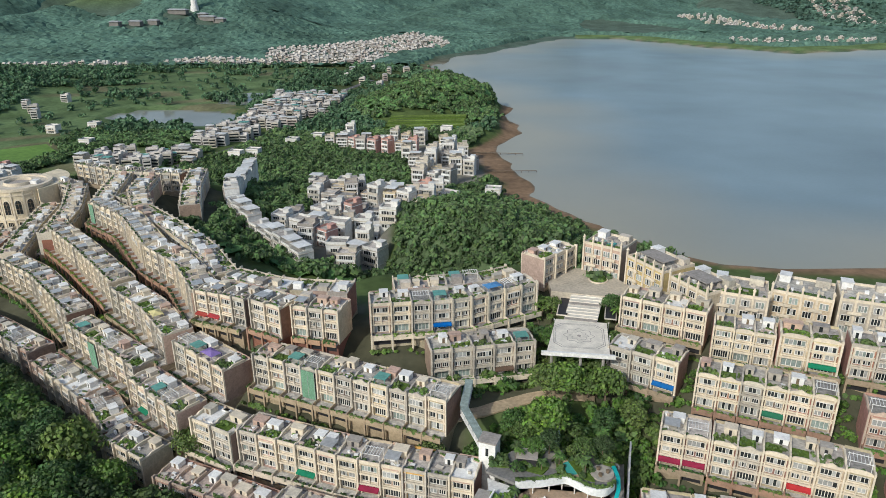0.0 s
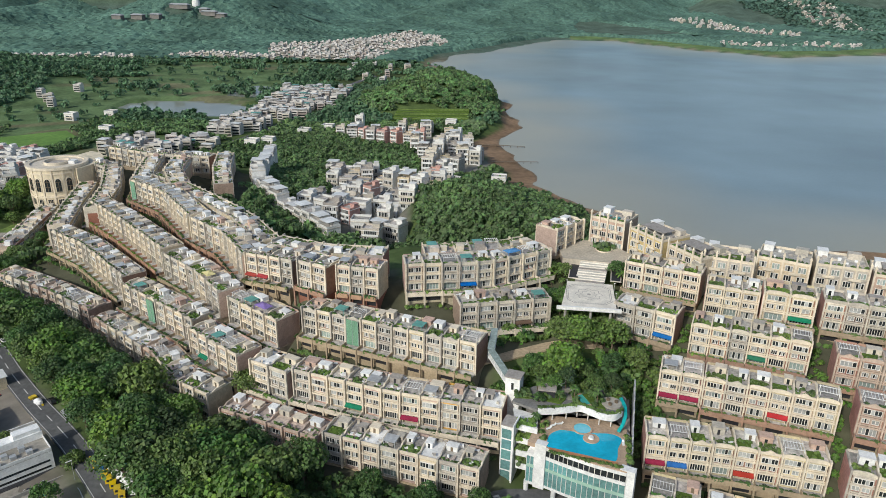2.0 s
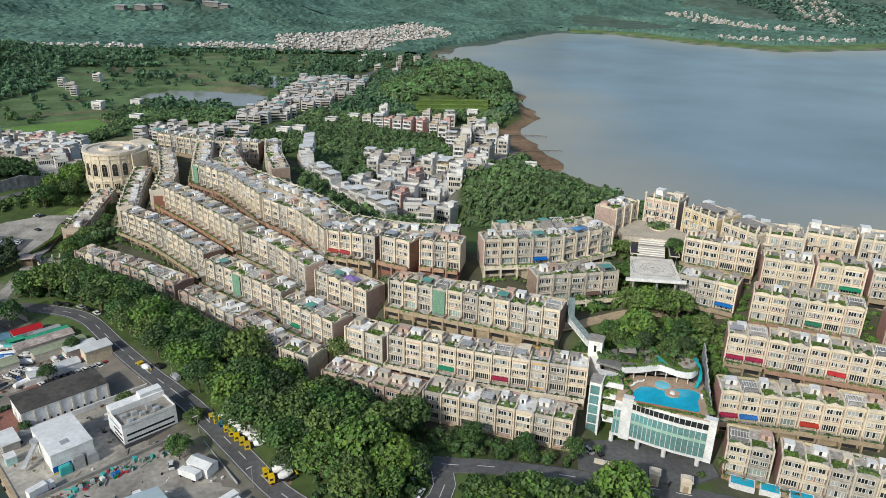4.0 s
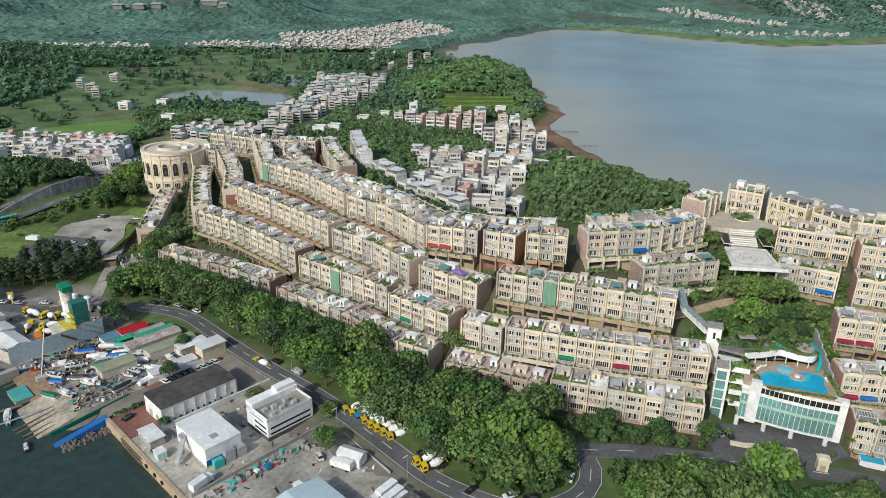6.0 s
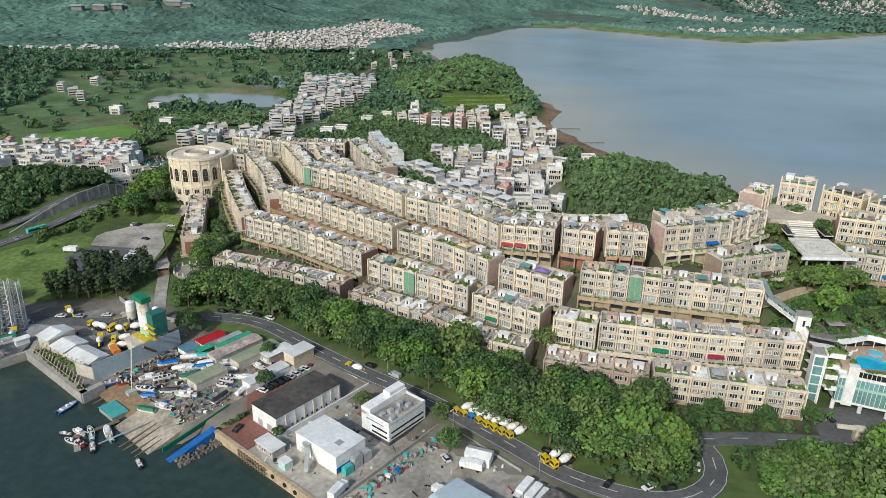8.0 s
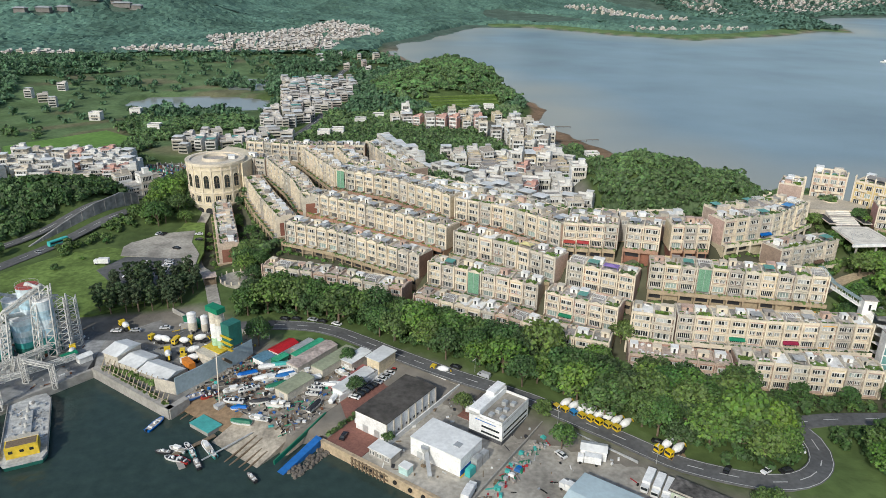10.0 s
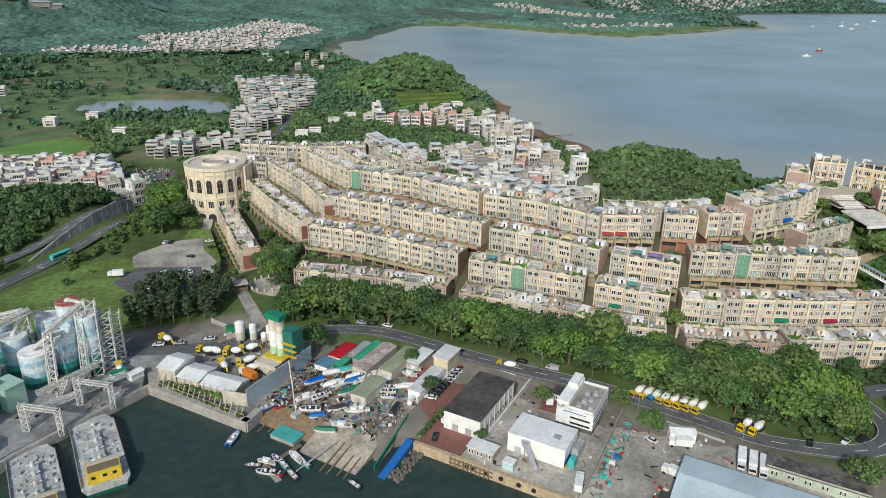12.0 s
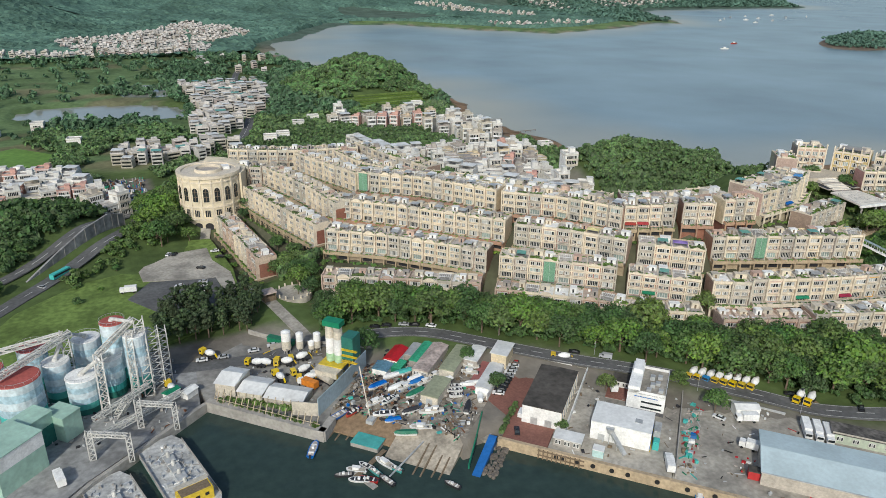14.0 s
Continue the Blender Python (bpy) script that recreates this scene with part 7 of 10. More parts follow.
# undergrowth below the roadside trees
low = spots(-240, 100, 40, 275, 4.4, 14)
keep = np.zeros(len(low), bool)
for ring in ([(-238, 246), (-214, 244), (-196, 235), (-176, 213), (-150, 190), (-128, 168), (-112, 153), (-94, 134), (-76, 117), (-62, 112), (-54, 120), (-52, 147), (-86, 162), (-112, 181), (-126, 201), (-160, 228), (-192, 254), (-222, 270), (-238, 262)],
             [(-38, 100), (-36, 121), (0, 114), (40, 101), (80, 86), (110, 60), (60, 40), (0, 62), (-34, 84)], [(-95, 130), (-77, 111), (-62, 105.5), (-50, 112), (-46, 122), (-49, 134), (-70, 140)], [(-52, 134), (-40, 134), (0, 127.5), (2, 135), (-46, 152), (-60, 152)]):
    hit, d = inside(low[:, 0], low[:, 1], ring)
    keep |= hit & (d > 1.0)
rp = np.array(ROADPTS)
keep &= np.array([np.hypot(rp[:, 0] - x, rp[:, 1] - y).min() > 4.9 for x, y in low])
woodland("undergrowth", low[keep], 3.0, MIDCROWNS[:3], LEAF[0], "dark green undergrowth below the roadside trees", 15)
# small trees that fill the garden slope, the ground below the plaza and the gaps by the clubhouse
low = spots(-12, 66, 118, 212, 3.2, 51)
keep = np.zeros(len(low), bool)
for ring in ([(1, 158), (8, 177), (26, 186), (50, 185), (63, 198), (64, 180), (61.5, 172), (60.5, 150), (51, 146), (54, 168), (48, 170), (16, 168), (9, 158)],
             [(-4, 188), (12, 196), (28, 200), (33, 198), (50, 193), (57, 194), (59, 204), (36, 208), (20, 206), (2, 199)], [(49, 147), (54, 146), (60, 160), (58, 172), (54, 166)]):
    hit, d = inside(low[:, 0], low[:, 1], ring)
    keep |= hit
low = low[keep]
pick = np.random.default_rng(52).random(len(low))
woodland("garden_trees", low[pick < 0.38], 2.7, MIDCROWNS[:3], LEAF[1], "dense mid-green garden trees on the slope", 53)
woodland("garden_trees", low[(pick >= 0.38) & (pick < 0.82)], 2.9, MIDCROWNS[3:], LEAF[2], "light green garden trees on the slope", 54)
woodland("garden_trees", low[pick >= 0.82], 2.8, MIDCROWNS[2:], LEAF[0], "dark green garden trees on the slope", 55)
# shrubs in the gaps between the blocks of the upper wing
gaps = spots(50, 150, 108, 205, 3.4, 56)
d = np.full(len(gaps), 1e9)
for sx, sy, _ in SPOTS[:HOUSE_SPOTS]:
    d = np.minimum(d, np.hypot(gaps[:, 0] - sx, gaps[:, 1] - sy))
gaps = gaps[(d > 5.4) & (gaps[:, 1] < 205 - 0.3 * (gaps[:, 0] - 60)) & (gaps[:, 1] > 150 - 0.4 * (gaps[:, 0] - 50))]
woodland("undergrowth", gaps, 1.9, MIDCROWNS[:4], LEAF[1], "green shrubs in the gaps between house blocks", 57)
# fields
for name, ring in FIELDS.items():
    zs = [ground_z(*p) for p in ring]
    b = Build()
    if name == "terraced":
        for i in range(7):
            t0, t1 = i / 7, (i + 0.82) / 7
            a, d = Vector(ring[0]).lerp(Vector(ring[3]), t0), Vector(ring[1]).lerp(Vector(ring[2]), t0)
            e, c = Vector(ring[0]).lerp(Vector(ring[3]), t1), Vector(ring[1]).lerp(Vector(ring[2]), t1)
            h = sum(ground_z(*p) for p in (a, d, c, e)) / 4 + 0.8 + 0.3 * i
            b = Build().prism([tuple(a), tuple(d), tuple(c), tuple(e)], h - 5, h)
            solid("field", b, LAWN if i % 2 else GRASS, "bright green farming terrace", "field", kind="structure")
    else:
        solid("field", b.prism(ring, max(zs) - 3, max(zs) + 0.25), mat("bright_grass", (0.14, 0.26, 0.05), rough=0.9, vary=0.2, size=4, coarse=20), "bright green flat meadow", "field", kind="structure")

# ---- village houses ----
VHOUSE = {}
VCOL = {"white": mat("white_village_render", (0.68, 0.67, 0.64), vary=0.15, each=0.1), "pale": PALE, "cream": CREAM, "pink": mat("pink_render", (0.55, 0.33, 0.28), each=0.1), "grey": GREYR}


def village_house(colour, kind):
    key = (colour, kind)
    if key in VHOUSE:
        return VHOUSE[key]
    w, d, h = ((8.6, 8.4, 7.0), (8.0, 9.0, 6.9), (10.5, 8.8, 5.4), (8.4, 8.2, 7.1))[kind]
    text = ("with a roof shed", "with balconies", "with a wide flat roof", "with a white roof canopy")[kind]
    ob = thing("village_house", f"{colour} rendered three-storey village house {text}", "house", "village houses")
    x, y, out = w / 2, d / 2, 1.2 if kind in (1, 3) else 0.75
    skin = [(-x, x, -y, y, -3, h)] + [(x0, x1, y0, y1, h, h + 0.9) for x0, x1, y0, y1 in ((-x, x, -y, -y + 0.2), (-x, x, y - 0.2, y), (-x, -x + 0.2, -y, y), (x - 0.2, x, -y, y))]
    floors = 3 if h > 6 else 2
    for k in range(1, floors):
        skin += [(-x - 0.12, x + 0.12, -y - 0.14, y, k * 2.3 - 0.1, k * 2.3 + 0.1), (-x + 0.3, x - 0.3, -y - out, -y, k * 2.3 - 0.12, k * 2.3 + 0.06, 1), (-x + 0.3, x - 0.3, -y - out, -y - out + 0.12, k * 2.3, k * 2.3 + 0.75, 1)]
        skin += [(x0, x0 + 0.12, -y - out, -y, k * 2.3, k * 2.3 + 0.75, 1) for x0 in (-x + 0.3, x - 0.42)]
    skin += [(x0, x0 + 0.25, -y - out, -y - out + 0.25, -3, (floors - 1) * 2.3, 1) for x0 in (-x + 0.3, x - 0.55)] + [(-x - 0.2, x + 0.2, -y - 0.3, y, h - 0.2, h, 1)]
    part("wall", Build().fuse(*skin), (VCOL[colour], WHITE if colour != "white" else PALE), ob)
    part("roof", Build().box(-x + 0.21, x - 0.21, -y + 0.21, y - 0.21, h, h + 0.1), ROOF, ob, "flat roof within low parapets")
    if kind != 2:
        part("stair_house", Build().fuse((0.4, w / 2 - 0.5, 0, d / 2 - 0.5, h, h + 1.9), (0.2, w / 2 - 0.3, -0.2, d / 2 - 0.3, h + 1.9, h + 2.05)), VCOL[colour], ob)
    if kind == 3:
        part("roof_canopy", Build().box(-w / 2 + 0.3, w / 2 - 0.2, -d / 2 + 0.3, d / 2 - 0.4, h + 2.5, h + 2.65), METALROOF, ob, "white sheet roof canopy")
    for k in range(floors):
        part("window", WIN[("wide_d", "wide", "door")[(k + kind) % 3]], None, ob, "", Matrix.Translation((0, -y, k * 2.3 + 0.5)) @ Matrix.Diagonal((1.3, 1, 0.7, 1)))
        if k == floors - 1:
            part("window", WIN["half_d"], None, ob, "", Matrix.Translation((-x, 0.6 - k, k * 2.3 + 0.7)) @ Matrix.Rotation(radians(-90), 4, "Z") @ Matrix.Diagonal((1, 1, 0.8, 1)))
    ob["spare"] = 1
    VHOUSE[key] = ob
    return ob


def village(ring, step, turn, seed, keep=1.0, rise=1.0, colours=("white", "pale", "white", "cream", "grey", "white", "pink")):
    rng = random.Random(seed)
    c, s = math.cos(radians(turn)), math.sin(radians(turn))
    cx, cy = sum(p[0] for p in ring) / len(ring), sum(p[1] for p in ring) / len(ring)
    n = 0
    for i in range(-40, 41):
        for j in range(-40, 41):
            u, v = i * step[0] + rng.uniform(-0.8, 0.8), j * step[1] + rng.uniform(-1, 1)
            x, y = cx + u * c - v * s, cy + u * s + v * c
            hit, _ = inside(np.array([x]), np.array([y]), ring)
            if hit[0] and rng.random() < keep:
                place_house(village_house(rng.choice(colours), rng.choice((0, 0, 1, 1, 1, 2, 3))), pose(x, y, ground_z(x, y), 0, 0, turn + rng.choice((0, 0, 0, 12, -25)) + rng.uniform(-6, 6)) @ Matrix.Diagonal((rng.uniform(0.9, 1.15), 1, rise * rng.choice((0.95, 1.25, 1.3, 1.4)), 1)))
                n += 1
    return n


village(VILLAGES["a"], (10.6, 14.5), -12, 1, 0.76, 1.0, ("white", "pale", "white", "cream", "grey", "white", "grey", "pink", "grey", "white"))
village(VILLAGES["c"], (11.5, 16), -8, 2, 0.6, 1.0, ("white", "pale", "white", "cream", "grey", "pale", "grey", "pink"))
village(VILLAGES["e"], (9.6, 15), -6, 4, 0.9, 0.8, ("white", "pale", "white", "white", "pink"))
village(VILLAGES["g"], (9.5, 12), 30, 6, 0.9)
# the white row below the estate's far side
for line, z0, z1 in (([(-138, 492), (-132, 450), (-128, 408), (-116, 377), (-90, 346), (-66, 316)], 19.0, 13.0),):
    cells = along([(*p, 0) for p in line], 9.2)
    for i, (a, b) in enumerate(cells):
        m = (a + b) / 2
        d = (b - a).normalized()
        z = z0 + (z1 - z0) * i / len(cells)
        place_house(village_house("white", 3 if i % 3 else 0), pose(m.x, m.y, max(ground_z(m.x, m.y), z), 0, 0, math.degrees(math.atan2(d.y, d.x))))
for x, y in ((35, 484), (-178, 590), (-165, 598), (-140, 640), (-120, 660), (-330, 640), (-360, 720), (-395, 705), (2, 684)):
    place_house(village_house("white", 2), pose(x, y, ground_z(x, y), 0, 0, -10))


# ---- towns far off: many small houses in one mesh ----
def town(ring, step, seed, keep, label, close=0):
    rng = random.Random(seed)
    xs, ys = [p[0] for p in ring], [p[1] for p in ring]
    b = Build()
    loose = 3 if close else 6
    pts = [(x + rng.uniform(-loose, loose), y + rng.uniform(-loose, loose) * 1.4) for x in np.arange(min(xs), max(xs), step) for y in np.arange(min(ys), max(ys), step * 1.25)]
    P = np.array(pts)
    ok, _ = inside(P[:, 0], P[:, 1], ring)
    zs = height(P[:, 0], P[:, 1])
    for (x, y), k, z in zip(pts, ok, zs):
        if not k or rng.random() > keep:
            continue
        w, d, h = rng.uniform(6, 11), rng.uniform(6, 10), rng.choice((5.6, 8.4, 8.4, 9))
        m = pose(x, y, z, 0, 0, rng.uniform(-20, 20))
        tone = rng.choice((0, 0, 1, 1, 2))
        b.box(-w / 2, w / 2, -d / 2, d / 2, -2, h, tone, m)
        for f in range(int(h / 2.8)):
            b.box(-w / 2 + 0.7, w / 2 - 0.7, -d / 2 - 0.06, -d / 2, f * 2.8 + 0.9, f * 2.8 + 2.1, 3, m)
        b.box(0, w / 2 - 0.4, 0, d / 2 - 0.4, h, h + 2.3, 0, m)
        if close:
            # parapets, balconies and roof canopies
            for y0, y1 in ((-d / 2 - 0.1, -d / 2 + 0.15), (d / 2 - 0.15, d / 2 + 0.1)):
                b.box(-w / 2 - 0.1, w / 2 + 0.1, y0, y1, h, h + 0.9, 0, m)
            for x0, x1 in ((-w / 2 - 0.1, -w / 2 + 0.15), (w / 2 - 0.15, w / 2 + 0.1)):
                b.box(x0, x1, -d / 2 + 0.15, d / 2 - 0.15, h, h + 0.9, 0, m)
            for f in (1, 2):
                b.box(-w / 2 + 0.2, w / 2 - 0.2, -d / 2 - 1.0, -d / 2 - 0.06, f * 2.8 - 0.1, f * 2.8 + 0.75, tone, m)
            if rng.random() < 0.5:
                b.box(-w / 2 + 0.3, w / 2 - 0.6, -d / 2 + 0.4, d / 2 - 0.2, h + 2.35, h + 2.5, rng.choice((4, 4, 0, 5)), m)
    if b.v:
        solid("far_town", b, (mat("weathered_white_render", (0.58, 0.55, 0.52), island=0.2), PALE, mat("rose_town_render", (0.46, 0.39, 0.35), island=0.2), GLASS, METALROOF, mat("teal_sheet", (0.14, 0.36, 0.31), rough=0.5)), label, "houses", kind="stuff")


for i, (k, ring) in enumerate(TOWNS.items()):
    town(ring, 14 if k in "tuv" else 18, i, 0.8 if k in "tuv" else 0.55, "crowded pale houses of a far village")

town(VILLAGES["d"], 10.2, 31, 0.8, "crowded white three-storey village houses with roof canopies", 1)
town([(-311, 577), (-286, 604), (-226, 606), (-205, 590), (-212, 558), (-297, 547)], 9.8, 32, 0.8, "crowded white village houses behind the estate", 1)
town([(-200, 960), (-60, 1010), (-40, 1180), (-240, 1200)], 30, 33, 0.35, "scattered pale farm houses among trees", 1)

town(VILLAGES["h"], 19, 34, 0.5, "pale houses below the wooded hill", 1)
# white statue and temple on the far hill
st = solid("statue", Build().disc(0, 0, -4, 10, 10, 8.5, 16).disc(0, 0, 10, 46, 7.5, 5.5, 14).disc(0, 0, 46, 66, 5.5, 3.0, 14).disc(0, 0, 66, 76, 3.2, 1.5, 12), WHITE, "tall white robed statue on a round plinth", "statue", m=pose(-606, 1792, ground_z(-606, 1792)) @ Matrix.Diagonal((1.05, 1.05, 1.0, 1)))
for i, (x, y, w) in enumerate(((-636, 1762, 60), (-560, 1742, 46), (-532, 1736, 34), (-750, 1672, 30), (-708, 1684, 36), (-672, 1698, 30), (-575, 1755, 26))):
    t = thing("temple_hall", "low grey-roofed temple hall on the wooded hill", "temple", "temple halls", pose(x, y, ground_z(x, y) + 7, 0, 0, -18) @ Matrix.Diagonal((0.85, 0.85, 0.62, 1)))
    part("wall", Build().box(-w / 2, w / 2, -7, 7, -12, 4), mat("grey_temple_wall", (0.20, 0.19, 0.18)), t)
    part("roof", Build().prism([(-w / 2 - 3, -10), (w / 2 + 3, -10), (w / 2 + 3, 10), (-w / 2 - 3, 10)], 4, 9, 0, None, [(-w / 2 + 4, -1), (w / 2 - 4, -1), (w / 2 - 4, 1), (-w / 2 + 4, 1)]), mat("grey_temple_tiles", (0.33, 0.35, 0.36)), t, "grey tiled hipped roof")

# retaining wall by the main road
b = Build()
line = [(-352, 350), (-337, 367), (-324, 382), (-312, 398), (-304, 408)]
tops = [5.5, 13, 18.5, 20, 16]
for i in range(4):
    a, c = line[i], line[i + 1]
    z = 3
    b.add([(*a, z), (*c, z), (*c, tops[i + 1]), (*a, tops[i]), (a[0] - 0.8, a[1] + 0.8, z), (c[0] - 0.8, c[1] + 0.8, z), (c[0] - 0.8, c[1] + 0.8, tops[i + 1]), (a[0] - 0.8, a[1] + 0.8, tops[i])],
          [(0, 1, 2, 3), (7, 6, 5, 4), (3, 2, 6, 7), (0, 3, 7, 4), (1, 5, 6, 2)])
rw = solid("retaining_wall", b, mat("stained_concrete", (0.26, 0.255, 0.25), vary=0.35, size=3, coarse=9, far=0.35), "high dark stained concrete retaining wall", "wall", kind="structure")
for i in range(11):
    t = i / 10 * 3.99
    k = int(t)
    p = Vector(line[k]).lerp(Vector(line[k + 1]), t - k)
    h = tops[k] + (tops[k + 1] - tops[k]) * (t - k)
    part("buttress", Build().box(-0.25, 0.25, -0.12, 0.3, 3, h - 0.3, 0, pose(p.x, p.y, 0, 0, 0, 48)), CONC, rw)

# ---- quays ----
def quay(points, z, material, label, top=0.9, out=0.45, low=-4.0):
    b = Build()
    for p, q in zip(points, points[1:]):
        d = Vector((q[0] - p[0], q[1] - p[1], 0))
        m = pose(p[0], p[1], 0, 0, 0, math.degrees(math.atan2(d.y, d.x)))
        b.box(0, d.length, -out, top, low, z, 0, m)
    return solid("quay_wall", b, material, label, "quay", kind="structure")


quay([tuple(hp(-1, 0).xy), tuple(hp(16, 0).xy), tuple(hp(56, 0).xy), tuple(hp(132, 0).xy)], 3.7, STONE, "tan stone quay wall with rusty stains")
quay([(-289, 214.5), (-255.8, 179.6), (-250, 186)], 4.2, CONC, "stained concrete quay wall of the batching plant", 2.2)
quay([(-420, 91), (-327, 185.4), (-289, 214.2)], 3.7, CONC, "grey concrete quay wall of the silo works")
for a in (19, 21, 26, 31, 37, 42, 51, 60, 68, 76):
    t = solid("tyre_fender", Build().tube((0, 0, -0.1), (0, 0, 0.3), 0.75, 12), RUBBER, "black tyre hung on the quay wall", "tyre", "quay fenders", m=pose(*hp(a, -0.6, 2.1), 90, 0, HTURN))
b = Build()
for a in np.arange(13, 28, 1.5):
    b.box(a, a + 0.35, -1.0, -0.45, -1, 3.4)
b.box(12.8, 28.2, -1.05, -0.8, 2.9, 3.3).box(12.8, 28.2, -1.05, -0.8, 1.2, 1.6)
solid("timber_fender", b, WOOD, "weathered timber fender frame on the quay", "fender", m=hm(0, 0, 0))


# ---- buildings of the yards ----
def shed(a0, a1, b0, b1, h, wall, roof, label, ridge=0.0, eave=0.35, z=Y0, doors=(), windows=0, category="shed", cross=False):
    """A shed in the harbour grid; ridge: how far the ridge rises along b (or along a: cross)."""
    w, d = a1 - a0, b1 - b0
    ob = thing("shed", label, category, "", hm((a0 + a1) / 2, (b0 + b1) / 2, z))
    part("wall", Build().box(-w / 2, w / 2, -d / 2, d / 2, -0.4, h), wall, ob)
    x, y = w / 2 + eave, d / 2 + eave
    r = Build()
    if ridge and not cross:
        r.add([(-x, -y, h), (x, -y, h), (x, y, h), (-x, y, h), (0, -y, h + ridge), (0, y, h + ridge), (-x, -y, h - 0.12), (x, -y, h - 0.12), (x, y, h - 0.12), (-x, y, h - 0.12)],
              [(0, 4, 5, 3), (4, 1, 2, 5), (0, 6, 7, 1, 4), (2, 8, 9, 3, 5), (9, 8, 7, 6), (1, 7, 8, 2), (3, 9, 6, 0)])
    elif ridge:
        r.add([(-x, -y, h), (x, -y, h), (x, y, h), (-x, y, h), (-x, 0, h + ridge), (x, 0, h + ridge), (-x, -y, h - 0.12), (x, -y, h - 0.12), (x, y, h - 0.12), (-x, y, h - 0.12)],
              [(0, 1, 5, 4), (4, 5, 2, 3), (1, 7, 8, 2, 5), (3, 9, 6, 0, 4), (9, 8, 7, 6), (0, 6, 7, 1), (2, 8, 9, 3)])
    else:
        r.box(-x, x, -y, y, h, h + 0.28)
    part("roof", r, roof, ob)
    for u, wd, ht in doors:
        part("door", Build().box(u - wd / 2, u + wd / 2, -d / 2 - 0.08, -d / 2 + 0.02, 0, ht), STEEL, ob)
    for i in range(windows):
        part("window", WIN["half"], None, ob, "", Matrix.Translation((-w / 2 + w * (i + 0.5) / windows, -d / 2, min(1.1, h - 2))))
    return ob


s = shed(3.8, 17.4, 12, 40, 7.2, WHITE, BLACKROOF, "white-walled warehouse with a black bitumen roof", 0.25, 0.25, doors=((-2.5, 2.4, 2.8), (2.5, 2.4, 2.8)))
for i in range(8):
    part("pilaster", Build().box(6.8, 7.05, -14 + i * 4 - 0.3, -14 + i * 4 + 0.3, 0, 7.0), PALE, s)
for i in range(12):
    part("vent", Build().box(6.81, 6.9, -12.5 + i * 2.2, -11.8 + i * 2.2, 1.2, 2.0), DARK, s)
s = shed(27.5, 47, 12, 24.5, 6.6, WHITE, METALROOF, "white flat-roofed works hall with a pale roof", 0, 0.1, doors=((-6, 2.2, 2.4),))
part("roof_hatch", Build().box(4, 6.4, -2, 0.4, 6.85, 7.05), STEEL, s)
part("blue_base", Build().box(9.72, 9.85, -6.3, 6.3, 0.2, 2.4), BLUE, s, "blue painted wall base")
part("yellow_kerb", Build().box(9.72, 10.1, -6.4, 6.4, -0.2, 0.3), YELLOWP, s)
s = shed(36.5, 49.5, 33, 51, 7.6, WHITE, PAVE, "white three-storey office block with roof plant", 0, 0.0, windows=0, category="office")
for x0, x1, y0, y1 in ((-6.5, 6.5, -9, -8.8), (-6.5, 6.5, 8.8, 9), (-6.5, -6.3, -9, 9), (6.3, 6.5, -9, 9)):
    part("parapet", Build().box(x0, x1, y0, y1, 7.6, 8.9), WHITE, s)
part("penthouse", Build().fuse((-6.5, -2.4, -9.0, 9.0, 7.6, 10.2), (-6.0, -2.8, 1.0, 8.6, 10.2, 11.6)), WHITE, s, "white upper storey with a plant room")
part("base_louvres", Build().box(-6.55, 6.55, -9.05, 9.05, 0.0, 1.5), mat("dark_louvres", (0.10, 0.10, 0.105), vary=0.4, size=0.4), s, "dark louvred base storey")
for i, (x, y, h) in enumerate(((1.5, -3, 1.4), (3.2, -1, 1.1), (1.0, 2, 1.6), (3.6, 3.5, 1.2), (4.6, -5.5, 1.0), (0.5, -6, 0.9))):
    part("roof_unit", Build().box(x - 0.8, x + 0.8, y - 0.9, y + 0.9, 7.85, 7.85 + h), STEEL, s, "grey air-conditioning unit")
for k in range(2):
    part("window_band", Build().box(6.5, 6.56, -8, 8, 2.2 + k * 2.1, 2.9 + k * 2.1), GLASS, s)
    part("window_band", Build().box(-1.5, 5.5, -9.06, -9.0, 2.2 + k * 2.1, 2.9 + k * 2.1), GLASS, s)
for i in range(9):
    part("bar", Build().box(-4 + i * 0.9, -3.2 + i * 0.9, -9.1, -9.05, 6.5, 6.8), BLUE, s, "blue bar of illegible lettering")
s = shed(28.5, 36, 38, 50, 0.2, CONC, REDPAVE, "low planted court beside the office", 0, 0, category="planter")
shed(30, 36, 46, 51.5, 3.0, WHITE, BLACKROOF, "small white gatehouse with a red band", 0.0, 0.2, windows=2, category="gatehouse")
s = shed(17, 26, 3.5, 8.5, 2.9, CONC, METALROOF, "open quay kiosk with a white roof", 0.0, 0.3, windows=3, category="kiosk")
shed(30, 33.5, 2.5, 5.5, 2.5, mat("pale_teal_paint", (0.45, 0.62, 0.60)), METALROOF, "small pale teal quay cabin", 0, 0.1, category="cabin")
ch = thing("conveyor_chute", "grey steel loading chute in front of the works hall", "conveyor", m=hm(34, 9, Y0))
part("chute", Build().bar((0, 2.5, 5.2), (6, -3.5, 1.2), 1.3, 0.9), STEEL, ch)
part("hopper", Build().disc(0, 2.2, 4.2, 6.2, 0.9, 1.5, 8), STEEL, ch)
for x, y, h in ((0, 1.6, 4.2), (3, -0.5, 3.0), (5.4, -3, 1.4), (1.0, 3.0, 4.2)):
    part("leg", Build().box(x - 0.12, x + 0.12, y - 0.12, y + 0.12, 0, h), STEEL, ch)
